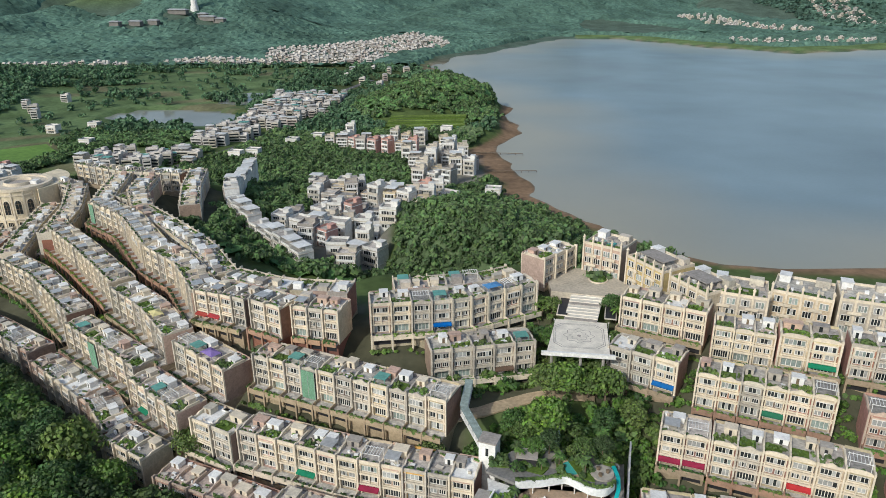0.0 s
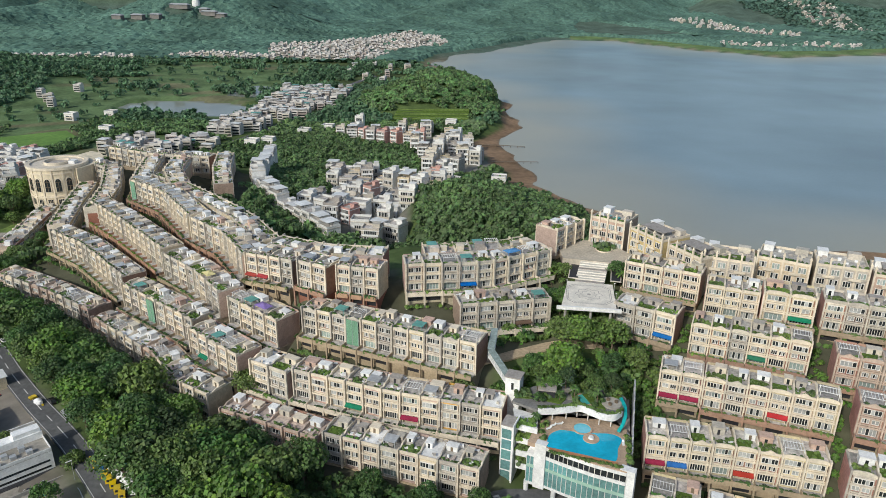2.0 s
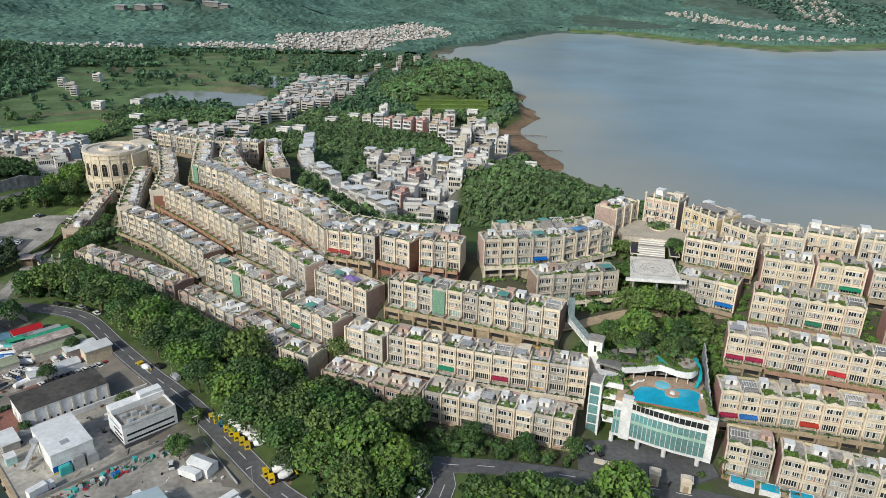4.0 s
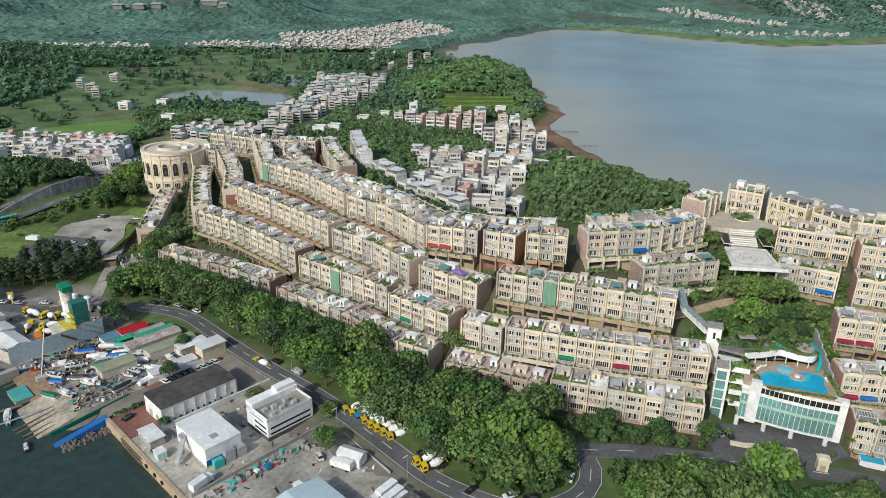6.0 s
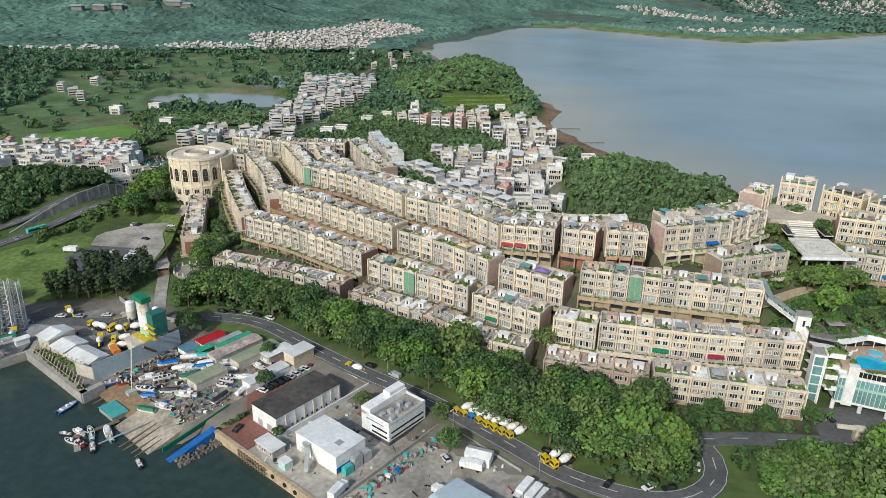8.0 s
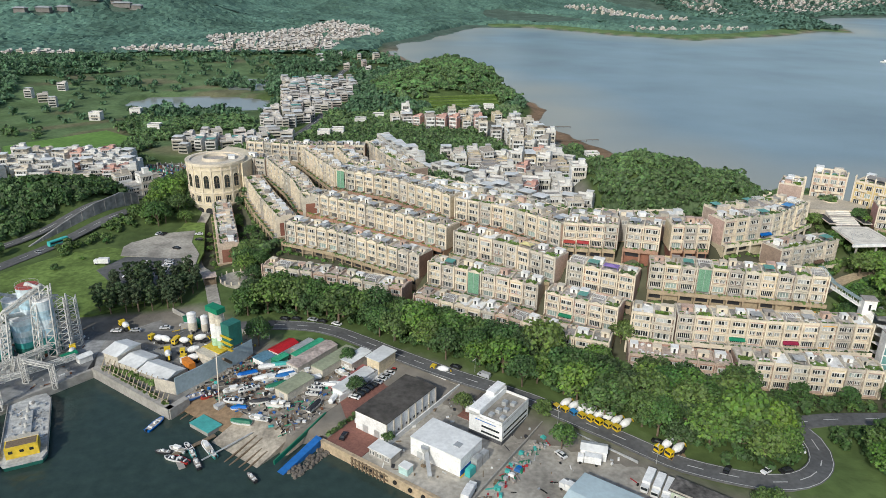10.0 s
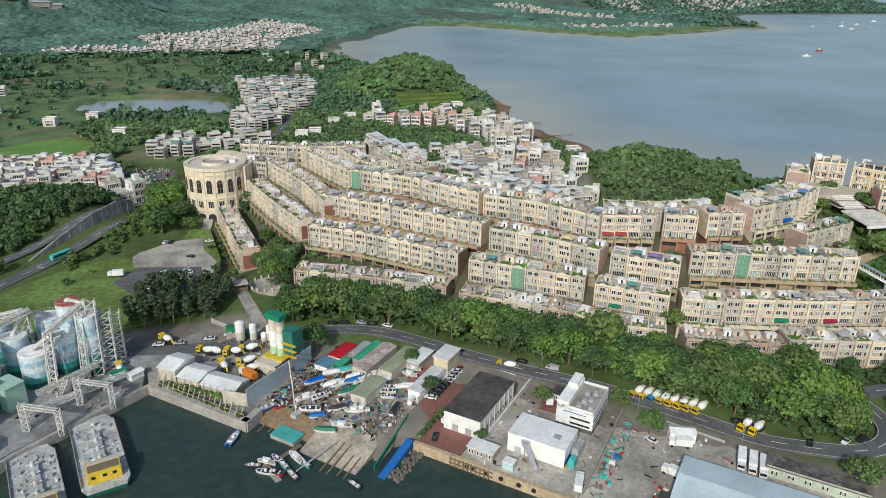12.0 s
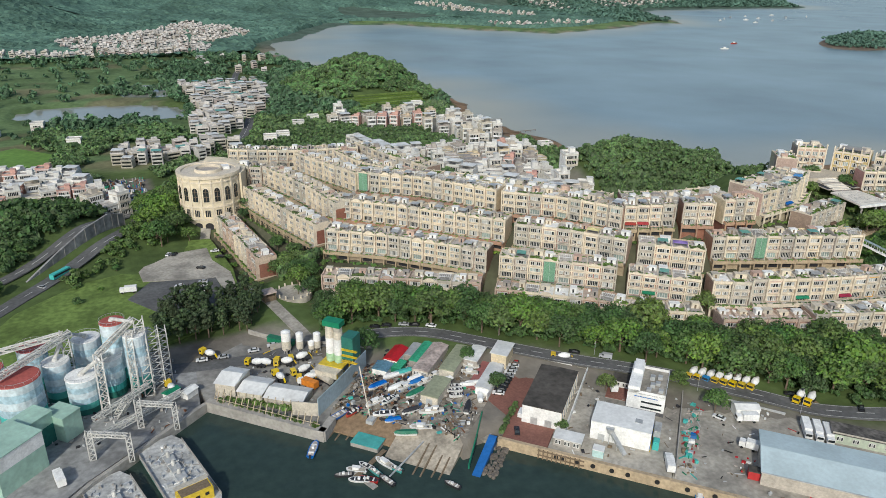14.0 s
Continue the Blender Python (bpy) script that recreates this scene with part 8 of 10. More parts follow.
# rack and boxes by the hall
for a, b, c, h, t in ((48.6, 19, 2.2, 4.2, STEEL), (48.6, 23, 2.2, 3.4, STEEL), (48.8, 15, 2.0, 2.6, TURQ)):
    solid("plant_unit", Build().box(-c / 2, c / 2, -1.7, 1.7, 0, h).box(-c / 2 + 0.2, c / 2 - 0.2, -1.4, 1.4, h, h + 0.3), t, "grey cooling plant unit beside the hall", "plant unit", "plant units", m=hm(a, b, Y0))


def wall_run(name, ab, h, t, material, label, z=Y0 - 0.2):
    b = Build()
    for p, q in zip(ab, ab[1:]):
        u, v = hp(*p), hp(*q)
        d = v - u
        b.box(0, d.length, -t / 2, t / 2, 0, h, 0, pose(u.x, u.y, z, 0, 0, math.degrees(math.atan2(d.y, d.x))))
    return solid(name, b, material, label, "wall", kind="structure")


wall_run("boundary_wall", [(19.2, 10), (19.2, 53)], 2.2, 0.5, WHITE, "long white yard wall")
wall_run("boundary_wall", [(-11.5, 20), (-11.5, 53), (13, 53)], 2.4, 0.3, WHITE, "white car yard wall")
wall_run("boundary_wall", [(56, 2), (55, 53)], 1.5, 0.35, CONC, "low concrete wall between yards")
wall_run("boundary_wall", [(15, 53), (36, 53)], 1.6, 0.3, PALE, "pale roadside wall")
wall_run("boundary_wall", [(56, 53), (66, 53), (90, 51)], 1.3, 0.25, STEEL, "grey roadside fence")
wall_run("boundary_wall", [(-10.6, 12), (-8, -2), (-5.5, -17)], 1.7, 0.4, GREEN, "green boatyard fence beside a ramp", 2.2)
solid("hedge", planting(Build(), random.Random(5), 0, 1.4, 3, Y0 + 0.5, 60, 0.8, 22), LEAF[1], "clipped green hedge by the red yard", "hedge", kind="stuff", m=hm(-1.5, 0, 0))
solid("boat_ramp", Build().add([(-1.4, 0, 2.8), (1.4, 0, 2.8), (1.4, -18, -0.4), (-1.4, -18, -0.4), (-1.4, 0, 0), (1.4, 0, 0), (1.4, -18, -2), (-1.4, -18, -2)], [(0, 3, 2, 1), (4, 5, 6, 7), (0, 4, 7, 3), (1, 2, 6, 5), (3, 7, 6, 2), (0, 1, 5, 4)]),
      BLUE, "blue matted boat ramp into the water", "ramp", m=hm(-3, 1, 0.5))
solid("boat_ramp", Build().add([(-1.5, 0, 2.9), (1.5, 0, 2.9), (1.5, -12, 0.8), (-1.5, -12, 0.8), (-1.5, 0, 0), (1.5, 0, 0), (1.5, -12, -2), (-1.5, -12, -2)], [(0, 3, 2, 1), (4, 5, 6, 7), (0, 4, 7, 3), (1, 2, 6, 5), (3, 7, 6, 2), (0, 1, 5, 4)]),
      PAVE, "pale concrete path beside the blue ramp", "ramp", m=hm(-6, 12, 0.4))
# big pale shed and old building of the lorry yard
s = shed(80.5, 130, 8.5, 30.5, 5.2, PALE, mat("pale_blue_roof", (0.52, 0.62, 0.64), rough=0.45, vary=0.08, coarse=12), "wide warehouse with a pale blue sheet roof", 1.6, 0.5, cross=True)
part("gutter", Build().box(-25.2, 25.2, -11.8, -11.5, 4.9, 5.2), STEEL, s)
s = shed(103.5, 132, 40.5, 47, 3.6, mat("pale_green_render", (0.52, 0.58, 0.46)), mat("patched_roof", (0.13, 0.12, 0.11), vary=0.6, size=1.4, coarse=4, far=0.4), "old low green building with a patched dark roof", 0, 0.5, windows=6, category="building")
part("roof_rail", Build().box(-14.4, 14.4, -3.6, -3.4, 3.9, 4.4), PALE, s)
shed(77, 81.5, 10, 13, 2.8, RED, BLACKROOF, "small rusty red hut with stacked crates", 0, 0.1, category="hut")

# ---- batching plant ----
BM = pose(-286.5, 217.6, 0, 0, 0, math.degrees(math.atan2(-23, 28)))
bs = thing("batching_shed", "long white-roofed shed on raked struts above the quay", "shed", m=BM)
for x0, x1, y1, h0, h1, t in ((1, 9.5, 12.5, 9.2, 10.8, METALROOF), (9.7, 20, 11.5, 7.2, 8.4, METALROOF), (20.2, 35.5, 10.5, 6.4, 7.8, METALROOF)):
    part("wall", Build().box(x0 + 0.3, x1 - 0.3, 1.0, y1 - 0.3, 3.4, h0), PALE, bs)
    ym = y1 * 0.55
    part("roof", Build().add([(x0, 0.3, h0), (x1, 0.3, h0), (x1, ym, h1), (x0, ym, h1), (x1, y1, h0), (x0, y1, h0)], [(0, 1, 2, 3), (3, 2, 4, 5), (1, 4, 2), (0, 3, 5)]), t, bs, "white sheet roof")
for i in range(13):
    x = 2 + i * 2.9
    part("strut", Build().bar((x, -1.4, 3.8), (x, 0.9, 7.0), 0.22), PALE_TIMBER, bs, "pale raked strut")
solid("quay_planting", planting(Build(), random.Random(8), 6, 38, -1.6, 4.4, 120, 0.85, 0.4), LEAF[2], "grass and creepers on the quay ledge", "plants", kind="stuff", m=BM)
quay_end = wall_run("site_screen", [(-63, -12), (-62.6, 2), (-62.8, 24)], 7.2, 0.35, mat("blue_grey_sheeting", (0.36, 0.44, 0.48), rough=0.5, vary=0.15), "tall blue-grey sheet metal site screen")
wall_run("site_screen", [(-72, -14.5), (-63, -12)], 5.5, 0.3, PALE, "pale corrugated end screen")
wall_run("site_screen", [(-120, 27), (-106, 26), (-95, 27), (-78, 33), (-66, 36)], 3.0, 0.3, CONC, "ribbed grey concrete site wall")
solid("bin_wall", Build().box(-0.2, 0.2, -7, 7, 0, 2.6).box(-6, 0, -0.2, 0.2, 0, 2.6).box(-6, 0, 6.6, 7.0, 0, 2.6), CONC, "concrete aggregate bin walls", "bin", m=hm(-100, 24, Y0, 40))


def silo(x, y, z0, z1, r, label, bands, top=WHITE, legs=0.0, rail=False, group="silos", cone=0.0):
    ob = thing("silo", label, "silo", group, pose(x, y, 0))
    z = z0 + legs
    n = len(bands)
    for i, t in enumerate(bands):
        part("band", Build().disc(0, 0, z + (z1 - z) * i / n, z + (z1 - z) * (i + 1) / n, r, k=24), t, ob)
    cap = part("cap", Build().disc(0, 0, z1, z1 + (cone or 0.25), r * 1.02, r * (0.3 if cone else 0.98), 24), top, ob)
    if legs:
        part("hopper", Build().disc(0, 0, z - r * 0.8, z, 0.3, r * 0.95, 16), bands[0], ob)
        for k in range(4):
            a = math.pi / 4 + k * math.pi / 2
            part("leg", Build().disc(r * 0.85 * math.cos(a), r * 0.85 * math.sin(a), z0 - 0.3, z + 0.4, 0.16, k=6), STEEL, ob)
    if rail:
        k = 16
        ring = [(r * math.cos(2 * math.pi * i / k), r * math.sin(2 * math.pi * i / k), z1 + 1.3) for i in range(k)]
        b = Build()
        for p, q in zip(ring, ring[1:] + ring[:1]):
            b.bar(p, q, 0.07).bar((p[0], p[1], z1), p, 0.06)
        part("railing", b, STEEL, cap)
    return ob


for a, b, h, r in ((-97.2, 21, 9.5, 1.9), (-92.6, 23.8, 8.4, 1.5), (-86.5, 27, 8.0, 1.5), (-88, 25, 5.0, 1.2)):
    silo(*hp(a, b).xy, Y0, Y0 + h, r, "white round cement silo on short legs", [PALE, WHITE], legs=1.8, group="cement silos", cone=0.6)
WG = mat("pale_lime_paint", (0.42, 0.62, 0.40), rough=0.5)
for dx in (-1.75, 1.75):
    p = hp(-71 + dx * 1.0, 14.5)
    silo(p.x, p.y, Y0, 26.0, 1.7, "tall white and green batching silo", [WG, WHITE, WHITE, PALE, PALE], MID_GREEN, legs=6, group="batching silos")
tw = thing("batching_tower", "green batching tower with a yellow steel frame", "tower", m=hm(-71, 14.5, Y0))
part("head", Build().box(-3.6, 3.6, -2.0, 2.0, 21.2, 23.4), GREEN, tw, "green silo head housing")
part("cladding", Build().box(3.6, 8.4, -1, 5, 8, 17.5), MID_GREEN, tw, "dark green clad tower")
part("platform", Build().box(-5, 5, -4, 3, 5.2, 5.6), YELLOWP, tw)
part("mixer_house", Build().box(-4.6, 4.6, -7.5, -2.5, 2.6, 5.0).box(-5, 5, -8, -2.2, 5.0, 5.3), PALE, tw)
for x, y in ((-4.6, -7), (4.6, -7), (-4.6, 2.6), (4.6, 2.6), (8, 4.6), (8, -0.6)):
    part("leg", Build().box(x - 0.18, x + 0.18, y - 0.18, y + 0.18, -0.2, 8.2 if x > 5 else 5.3), YELLOWP, tw)
for z in (7.5, 10, 12.5):
    part("walkway", Build().box(4, 10.5, -2.4, -1.2, z, z + 0.12).box(4, 10.5, -2.4, -2.3, z + 0.9, z + 1.0), YELLOWP, tw)
part("conveyor", Build().bar((9, -2, 2), (14, -9, 9), 1.0, 0.8), WOOD, tw, "rusty brown belt conveyor")
mast = thing("crane_mast", "slim white crane mast leaning over the boats", "crane", m=hm(-45, -7, Y0 - 1))
part("jib", Build().bar((0, 0, 0), (-7.5, 6.5, 17), 0.34), PALE, mast)
part("base", Build().box(-1.3, 1.3, -1.6, 1.6, 0, 1.5), STEEL, mast)
shed(-109, -97, 24.5, 27, 2.6, GREEN, GREEN, "green lean-to beside the silos", 0.0, 0.2)

# ---- silo works ----
SB = [MID_GREEN, TURQ, mat("pale_blue_band", (0.42, 0.58, 0.66), rough=0.5, vary=0.25, coarse=3, far=0.2), mat("white_blue_band", (0.62, 0.70, 0.74), rough=0.5, vary=0.2, coarse=3), mat("pale_blue_band", (0.42, 0.58, 0.66)), mat("white_blue_band", (0.62, 0.70, 0.74))]
REDTOP = mat("faded_red_roof", (0.40, 0.10, 0.085), vary=0.2)
for x, y, z1, r, top in ((-346, 229, 21, 7.2, REDTOP), (-335, 239, 19, 4.6, WHITE), (-327, 229.5, 16.5, 5.4, WHITE), (-318, 236, 18.5, 4.6, WHITE), (-343, 252, 20, 5.0, REDTOP), (-325, 251, 20, 5.0, WHITE), (-356, 243, 19, 5.0, REDTOP), (-315, 240, 30, 4.3, REDTOP), (-308.5, 233, 27, 4.0, WHITE)):
    silo(x, y, Y0, z1, r, "weathered blue and white banded cement silo" + (" with faded red top" if top is REDTOP else " with green foot"), SB, top, rail=z1 > 16)


def lattice(a, b, w, n, material, label, name="lattice_tower", thick=0.2, cat="tower"):
    """An open steel frame between two places."""
    a, b = Vector(a), Vector(b)
    d = (b - a)
    ob = thing(name, label, cat, "steel frames of the silo works")
    z = d.normalized()
    x = z.orthogonal().normalized() if abs(z.z) < 0.99 else Vector((1, 0, 0))
    if abs(z.z) < 0.99:
        x = z.cross(Vector((0, 0, 1))).normalized()
    y = z.cross(x).normalized()
    cs = [x * sx * w / 2 + y * sy * w / 2 for sx, sy in ((-1, -1), (1, -1), (1, 1), (-1, 1))]
    for c in cs:
        part("chord", Build().bar(a + c, b + c, thick * 1.3), material, ob)
    for i in range(n):
        p, q = a.lerp(b, i / n), a.lerp(b, (i + 1) / n)
        br = Build()
        for k in range(4):
            u, v = cs[k], cs[(k + 1) % 4]
            br.bar(p + u, q + v if i % 2 else q + v, thick * 0.85).bar(p + u, p + v, thick * 0.85)
        part("brace", br, material, ob)["kind"] = "stuff"
    return ob


GAL = mat("weathered_white_steel", (0.58, 0.57, 0.54), rough=0.6, vary=0.25, coarse=4)
lattice((-306.5, 229, Y0), (-306.5, 234, 32.5), 3.2, 10, GAL, "tall white lattice elevator tower", thick=0.32)
lattice((-302.5, 233, Y0), (-302.5, 235, 27), 3.8, 9, GAL, "white zigzag stair tower beside the silos", thick=0.26)
lattice((-321, 221, Y0), (-321, 228, 24.5), 2.6, 9, GAL, "slender white lattice elevator tower", thick=0.3)
lattice((-331, 242, Y0), (-331, 243, 28), 2.6, 7, GAL, "white lattice head tower over the silos", thick=0.28)
lattice((-329, 243, 27), (-352, 226, 23), 1.6, 7, GAL, "white conveyor gallery across the silo tops", "conveyor", 0.3, "conveyor")
lattice((-321, 228, 24), (-308, 236, 31.5), 1.4, 6, GAL, "white conveyor gallery rising to the tall silo", "conveyor", 0.3, "conveyor")
lattice((-360, 246, 22), (-331, 243, 27), 1.5, 7, GAL, "white conveyor gallery over red silo tops", "conveyor", 0.3, "conveyor")
lattice((-299.5, 237, Y0), (-299.5, 238, 25), 3.4, 9, GAL, "broad white stair tower by the tall silos", thick=0.24)
lattice((-311, 226, Y0), (-310, 231, 29), 2.2, 10, GAL, "thin white pipe tower in front of silos", thick=0.24)
lattice((-318, 219, Y0), (-314, 214, 12), 2.0, 5, GAL, "short white lattice support under the chutes", thick=0.24)
lattice((-310, 232, 28), (-303, 236, 26), 1.3, 4, GAL, "short white bridge between stair towers", "conveyor", 0.22, "conveyor")
lattice((-325, 214, 7.5), (-306, 227, 9), 1.4, 7, GAL, "white conveyor frame below the silos", "conveyor", 0.22, "conveyor")
for k, (p, q, r) in enumerate((((-321, 226, 23), (-327, 229.5, 17.5), 0.8), ((-321, 226, 23), (-318, 236, 19.5), 0.8), ((-308, 234, 31), (-315, 240, 31), 0.7), ((-331, 243, 27), (-335, 239, 20), 0.7), ((-331, 243, 27), (-325, 251, 21), 0.7))):
    chute = thing("chute", "pale steel feed chute onto a silo top", "chute", "feed chutes of the silos")
    part("pipe", Build().tube(p, q, r, 10), GAL, chute)
    part("hood", Build().disc(q[0], q[1], q[2] - 0.6, q[2] + 0.4, r * 1.7, r * 1.1, 10), GAL, chute)
for x, y in ((-311, 209.5), (-326, 198)):
    lattice((x, y, Y0), (x, y, 14), 1.8, 5, GAL, "white quayside loader tower", "loader", 0.24, "loader")
    lattice((x, y, 13), (x + 11, y - 4, 11.5), 1.2, 5, GAL, "white loader boom above the barge", "loader", 0.22, "loader")
    lattice((x + 11, y - 4, 2), (x + 11, y - 4, 12), 1.5, 4, GAL, "white loader leg above the barge", "loader", 0.22, "loader")
lattice((-326, 203, 6.5), (-296, 221, 6.5), 1.6, 9, GAL, "low white pipe gantry along the quay", "gantry", 0.22, "gantry")
for x, y, w, d, h, t, r, lb in ((-334, 216, 9, 7, 9, PALE_GREEN, 0, "pale green clad silo works annex"), (-343, 213, 8, 11, 11, MID_GREEN, 0, "dark green clad works building"), (-349, 200, 14, 16, 13, PALE_GREEN, 0, "pale green clad works hall with white top")):
    g = thing("works_building", lb, "building", "silo works buildings", pose(x, y, Y0, 0, 0, -47))
    part("cladding", Build().box(-w / 2, w / 2, -d / 2, d / 2, -0.3, h * 0.62), t, g)
    part("upper_cladding", Build().box(-w / 2, w / 2, -d / 2, d / 2, h * 0.62, h), PALE_GREEN if t is MID_GREEN else WHITE if w > 12 else t, g)
    part("roof", Build().box(-w / 2 - 0.2, w / 2 + 0.2, -d / 2 - 0.2, d / 2 + 0.2, h, h + 0.3), PALE_GREEN, g)
for x, y, t, lb in ((-299.5, 224, GREEN, "small white hut with a green roof"), (-293.5, 222, METALROOF, "small open hut with a white roof")):
    g = thing("hut", lb, "hut", "quay huts", pose(x, y, Y0, 0, 0, 38))
    part("wall", Build().box(-2.6, 2.6, -1.6, 1.6, -0.2, 2.5), WHITE, g)
    part("roof", Build().add([(-3, -2, 2.5), (3, -2, 2.5), (3, 2, 2.5), (-3, 2, 2.5), (-3, 0, 3.3), (3, 0, 3.3)], [(0, 1, 5, 4), (4, 5, 2, 3), (0, 4, 3), (1, 2, 5), (3, 2, 1, 0)]), t, g)


# ---- barges and boats ----
def barge(m, label, colour):
    ob = thing("barge", label, "barge", "cement barges", m)
    hull = [(-5.6, -20), (5.6, -20), (7.0, -17), (7.0, 16), (5.0, 20.5), (-5.0, 20.5), (-7.0, 16), (-7.0, -17)]
    part("hull", Build().prism([(x * 0.93, y * 0.96) for x, y in hull], -1.0, 1.6, 0, None, hull), MID_GREEN if colour else DARK, ob, "dark green hull")
    part("deck", Build().prism(hull, 1.6, 2.5), mat("dusty_deck", (0.50, 0.50, 0.485), vary=0.3, size=1.2, coarse=6, far=0.3), ob, "dusty grey steel deck")
    part("bulwark", Build().box(-7.0, -6.75, -17, 16, 2.5, 3.3).box(6.75, 7.0, -17, 16, 2.5, 3.3), CONC, ob)
    part("deckhouse", Build().box(-4.8, 4.8, -17, -11.5, 2.5, 6.6), YELLOWP, ob, "bright yellow deckhouse")
    part("deckhouse_roof", Build().box(-5.0, 5.0, -12.6, -10.8, 6.6, 6.9), PALE, ob)
    part("roof_well", Build().box(-4.4, 4.4, -16.4, -12.8, 6.6, 6.65), WOOD, ob, "rusty deckhouse roof")
    for x in (-3.2, 0, 2.8):
        part("window", Build().box(x - 0.6, x + 0.6, -17.07, -17.0, 4.4, 5.4), GLASS, ob)
    part("hatch", Build().box(-1.6, 1.6, -8, 10, 2.5, 3.4), STEEL, ob)
    for y in (-6, -1, 4, 9):
        part("pump", Build().disc(0, y, 3.4, 5.2, 0.7, 0.5, 8).box(-1.8, 1.8, y - 0.2, y + 0.2, 4.0, 4.4), GAL, ob)
    for x, y in ((-4, -4), (4, 2), (-4.2, 8), (4.4, 12), (3.6, -8)):
        part("deck_gear", Build().box(x - 0.8, x + 0.8, y - 0.6, y + 0.6, 2.5, 3.5), STEEL, ob)
    return ob


barge(pose(-302.5, 180.6, 0, 0, 0, 13), "grey cement barge with a yellow deckhouse", 1)
barge(pose(-318.5, 168.5, 0, 0, 0, 15), "second grey cement barge moored at the quay", 1)

BOATS = {}


def boat(colour, length, kind):
    key = (colour, length, kind)
    if key not in BOATS:
        names = {"white": WHITE, "blue": BLUE, "red": RED, "dark": DARK, "turquoise": TURQ, "green": GREEN}
        ob = thing("boat", f"{colour} small {'covered boat under a tarpaulin' if kind == 'cover' else 'motor boat with a low cabin' if kind == 'cabin' else 'open skiff with an engine'}", "boat", "small boats of the yard")
        w, n = length * 0.165, 10
        half = [(w * (0.84 + 0.36 * t if t < 0.45 else math.sqrt(max(0.0, 1 - ((t - 0.45) / 0.55) ** 2.2))), length * (t - 0.5)) for t in (i / n for i in range(n + 1))]
        out = half + [(-x, y) for x, y in half[::-1][1:]]
        part("hull", Build().prism([(x * 0.6, y * 0.93) for x, y in out], -0.35, 0.8, 0, None, out), names[colour] if kind != "cover" else WHITE, ob)
        if kind == "cover":
            part("tarpaulin", Build().prism([(x * 1.03, y * 1.02) for x, y in out], 0.7, 1.5, 0, None, [(x * 0.45, y * 0.85) for x, y in out]), names[colour], ob)
        else:
            part("deck", Build().prism([(x * 0.78, y * 0.86) for x, y in out], 0.75, 0.815), PALE if kind == "cabin" else (DARK if colour in ("white", "red") else GREYR), ob, "open deck inside the gunwale")
            if kind == "skiff":
                part("console", Build().box(-w * 0.3, w * 0.3, -0.4, 0.4, 0.81, 1.5).box(-w * 0.6, w * 0.6, -length * 0.3, -length * 0.24, 0.81, 1.1).box(-w * 0.6, w * 0.6, length * 0.16, length * 0.21, 0.81, 1.05), WHITE, ob, "white steering console and benches")
            if kind == "cabin":
                house_on = part("cabin", Build().fuse((-w * 0.5, w * 0.5, -length * 0.12, length * 0.18, 0.8, 1.7), (-w * 0.55, w * 0.55, -length * 0.2, length * 0.2, 1.7, 1.8)), WHITE, ob)
                part("windscreen", Build().box(-w * 0.48, w * 0.48, length * 0.18, length * 0.2, 1.0, 1.6), GLASS, house_on)
            part("engine", Build().box(-0.25, 0.25, -length * 0.54, -length * 0.46, 0.3, 1.3), DARK, ob)
        ob["spare"] = 1
        BOATS[key] = ob
    return BOATS[key]


for x, y, turn, c, ln, k in ((-255.5, 160.5, 70, "dark", 6, "skiff"), (-251.8, 156.2, 60, "white", 7, "skiff"), (-249.2, 155.2, 50, "red", 7, "skiff"), (-241.6, 160.5, 25, "white", 8, "cabin"), (-244, 152.4, 20, "dark", 7, "skiff"), (-247.5, 161.5, 30, "white", 6, "skiff"),
                                (-246, 158, 20, "turquoise", 6, "skiff"), (-226.3, 141.9, 30, "dark", 6, "skiff"), (-260.5, 177, -30, "blue", 9, "skiff"), (-160.5, 104.5, -45, "blue", 8, "cabin"), (-239.5, 156.5, 30, "turquoise", 6, "skiff"), (-251, 161, 55, "white", 7, "cabin")):
    place_house(boat(c, ln, k), pose(x, y, 0.1, 0, 0, turn))
rng = random.Random(21)
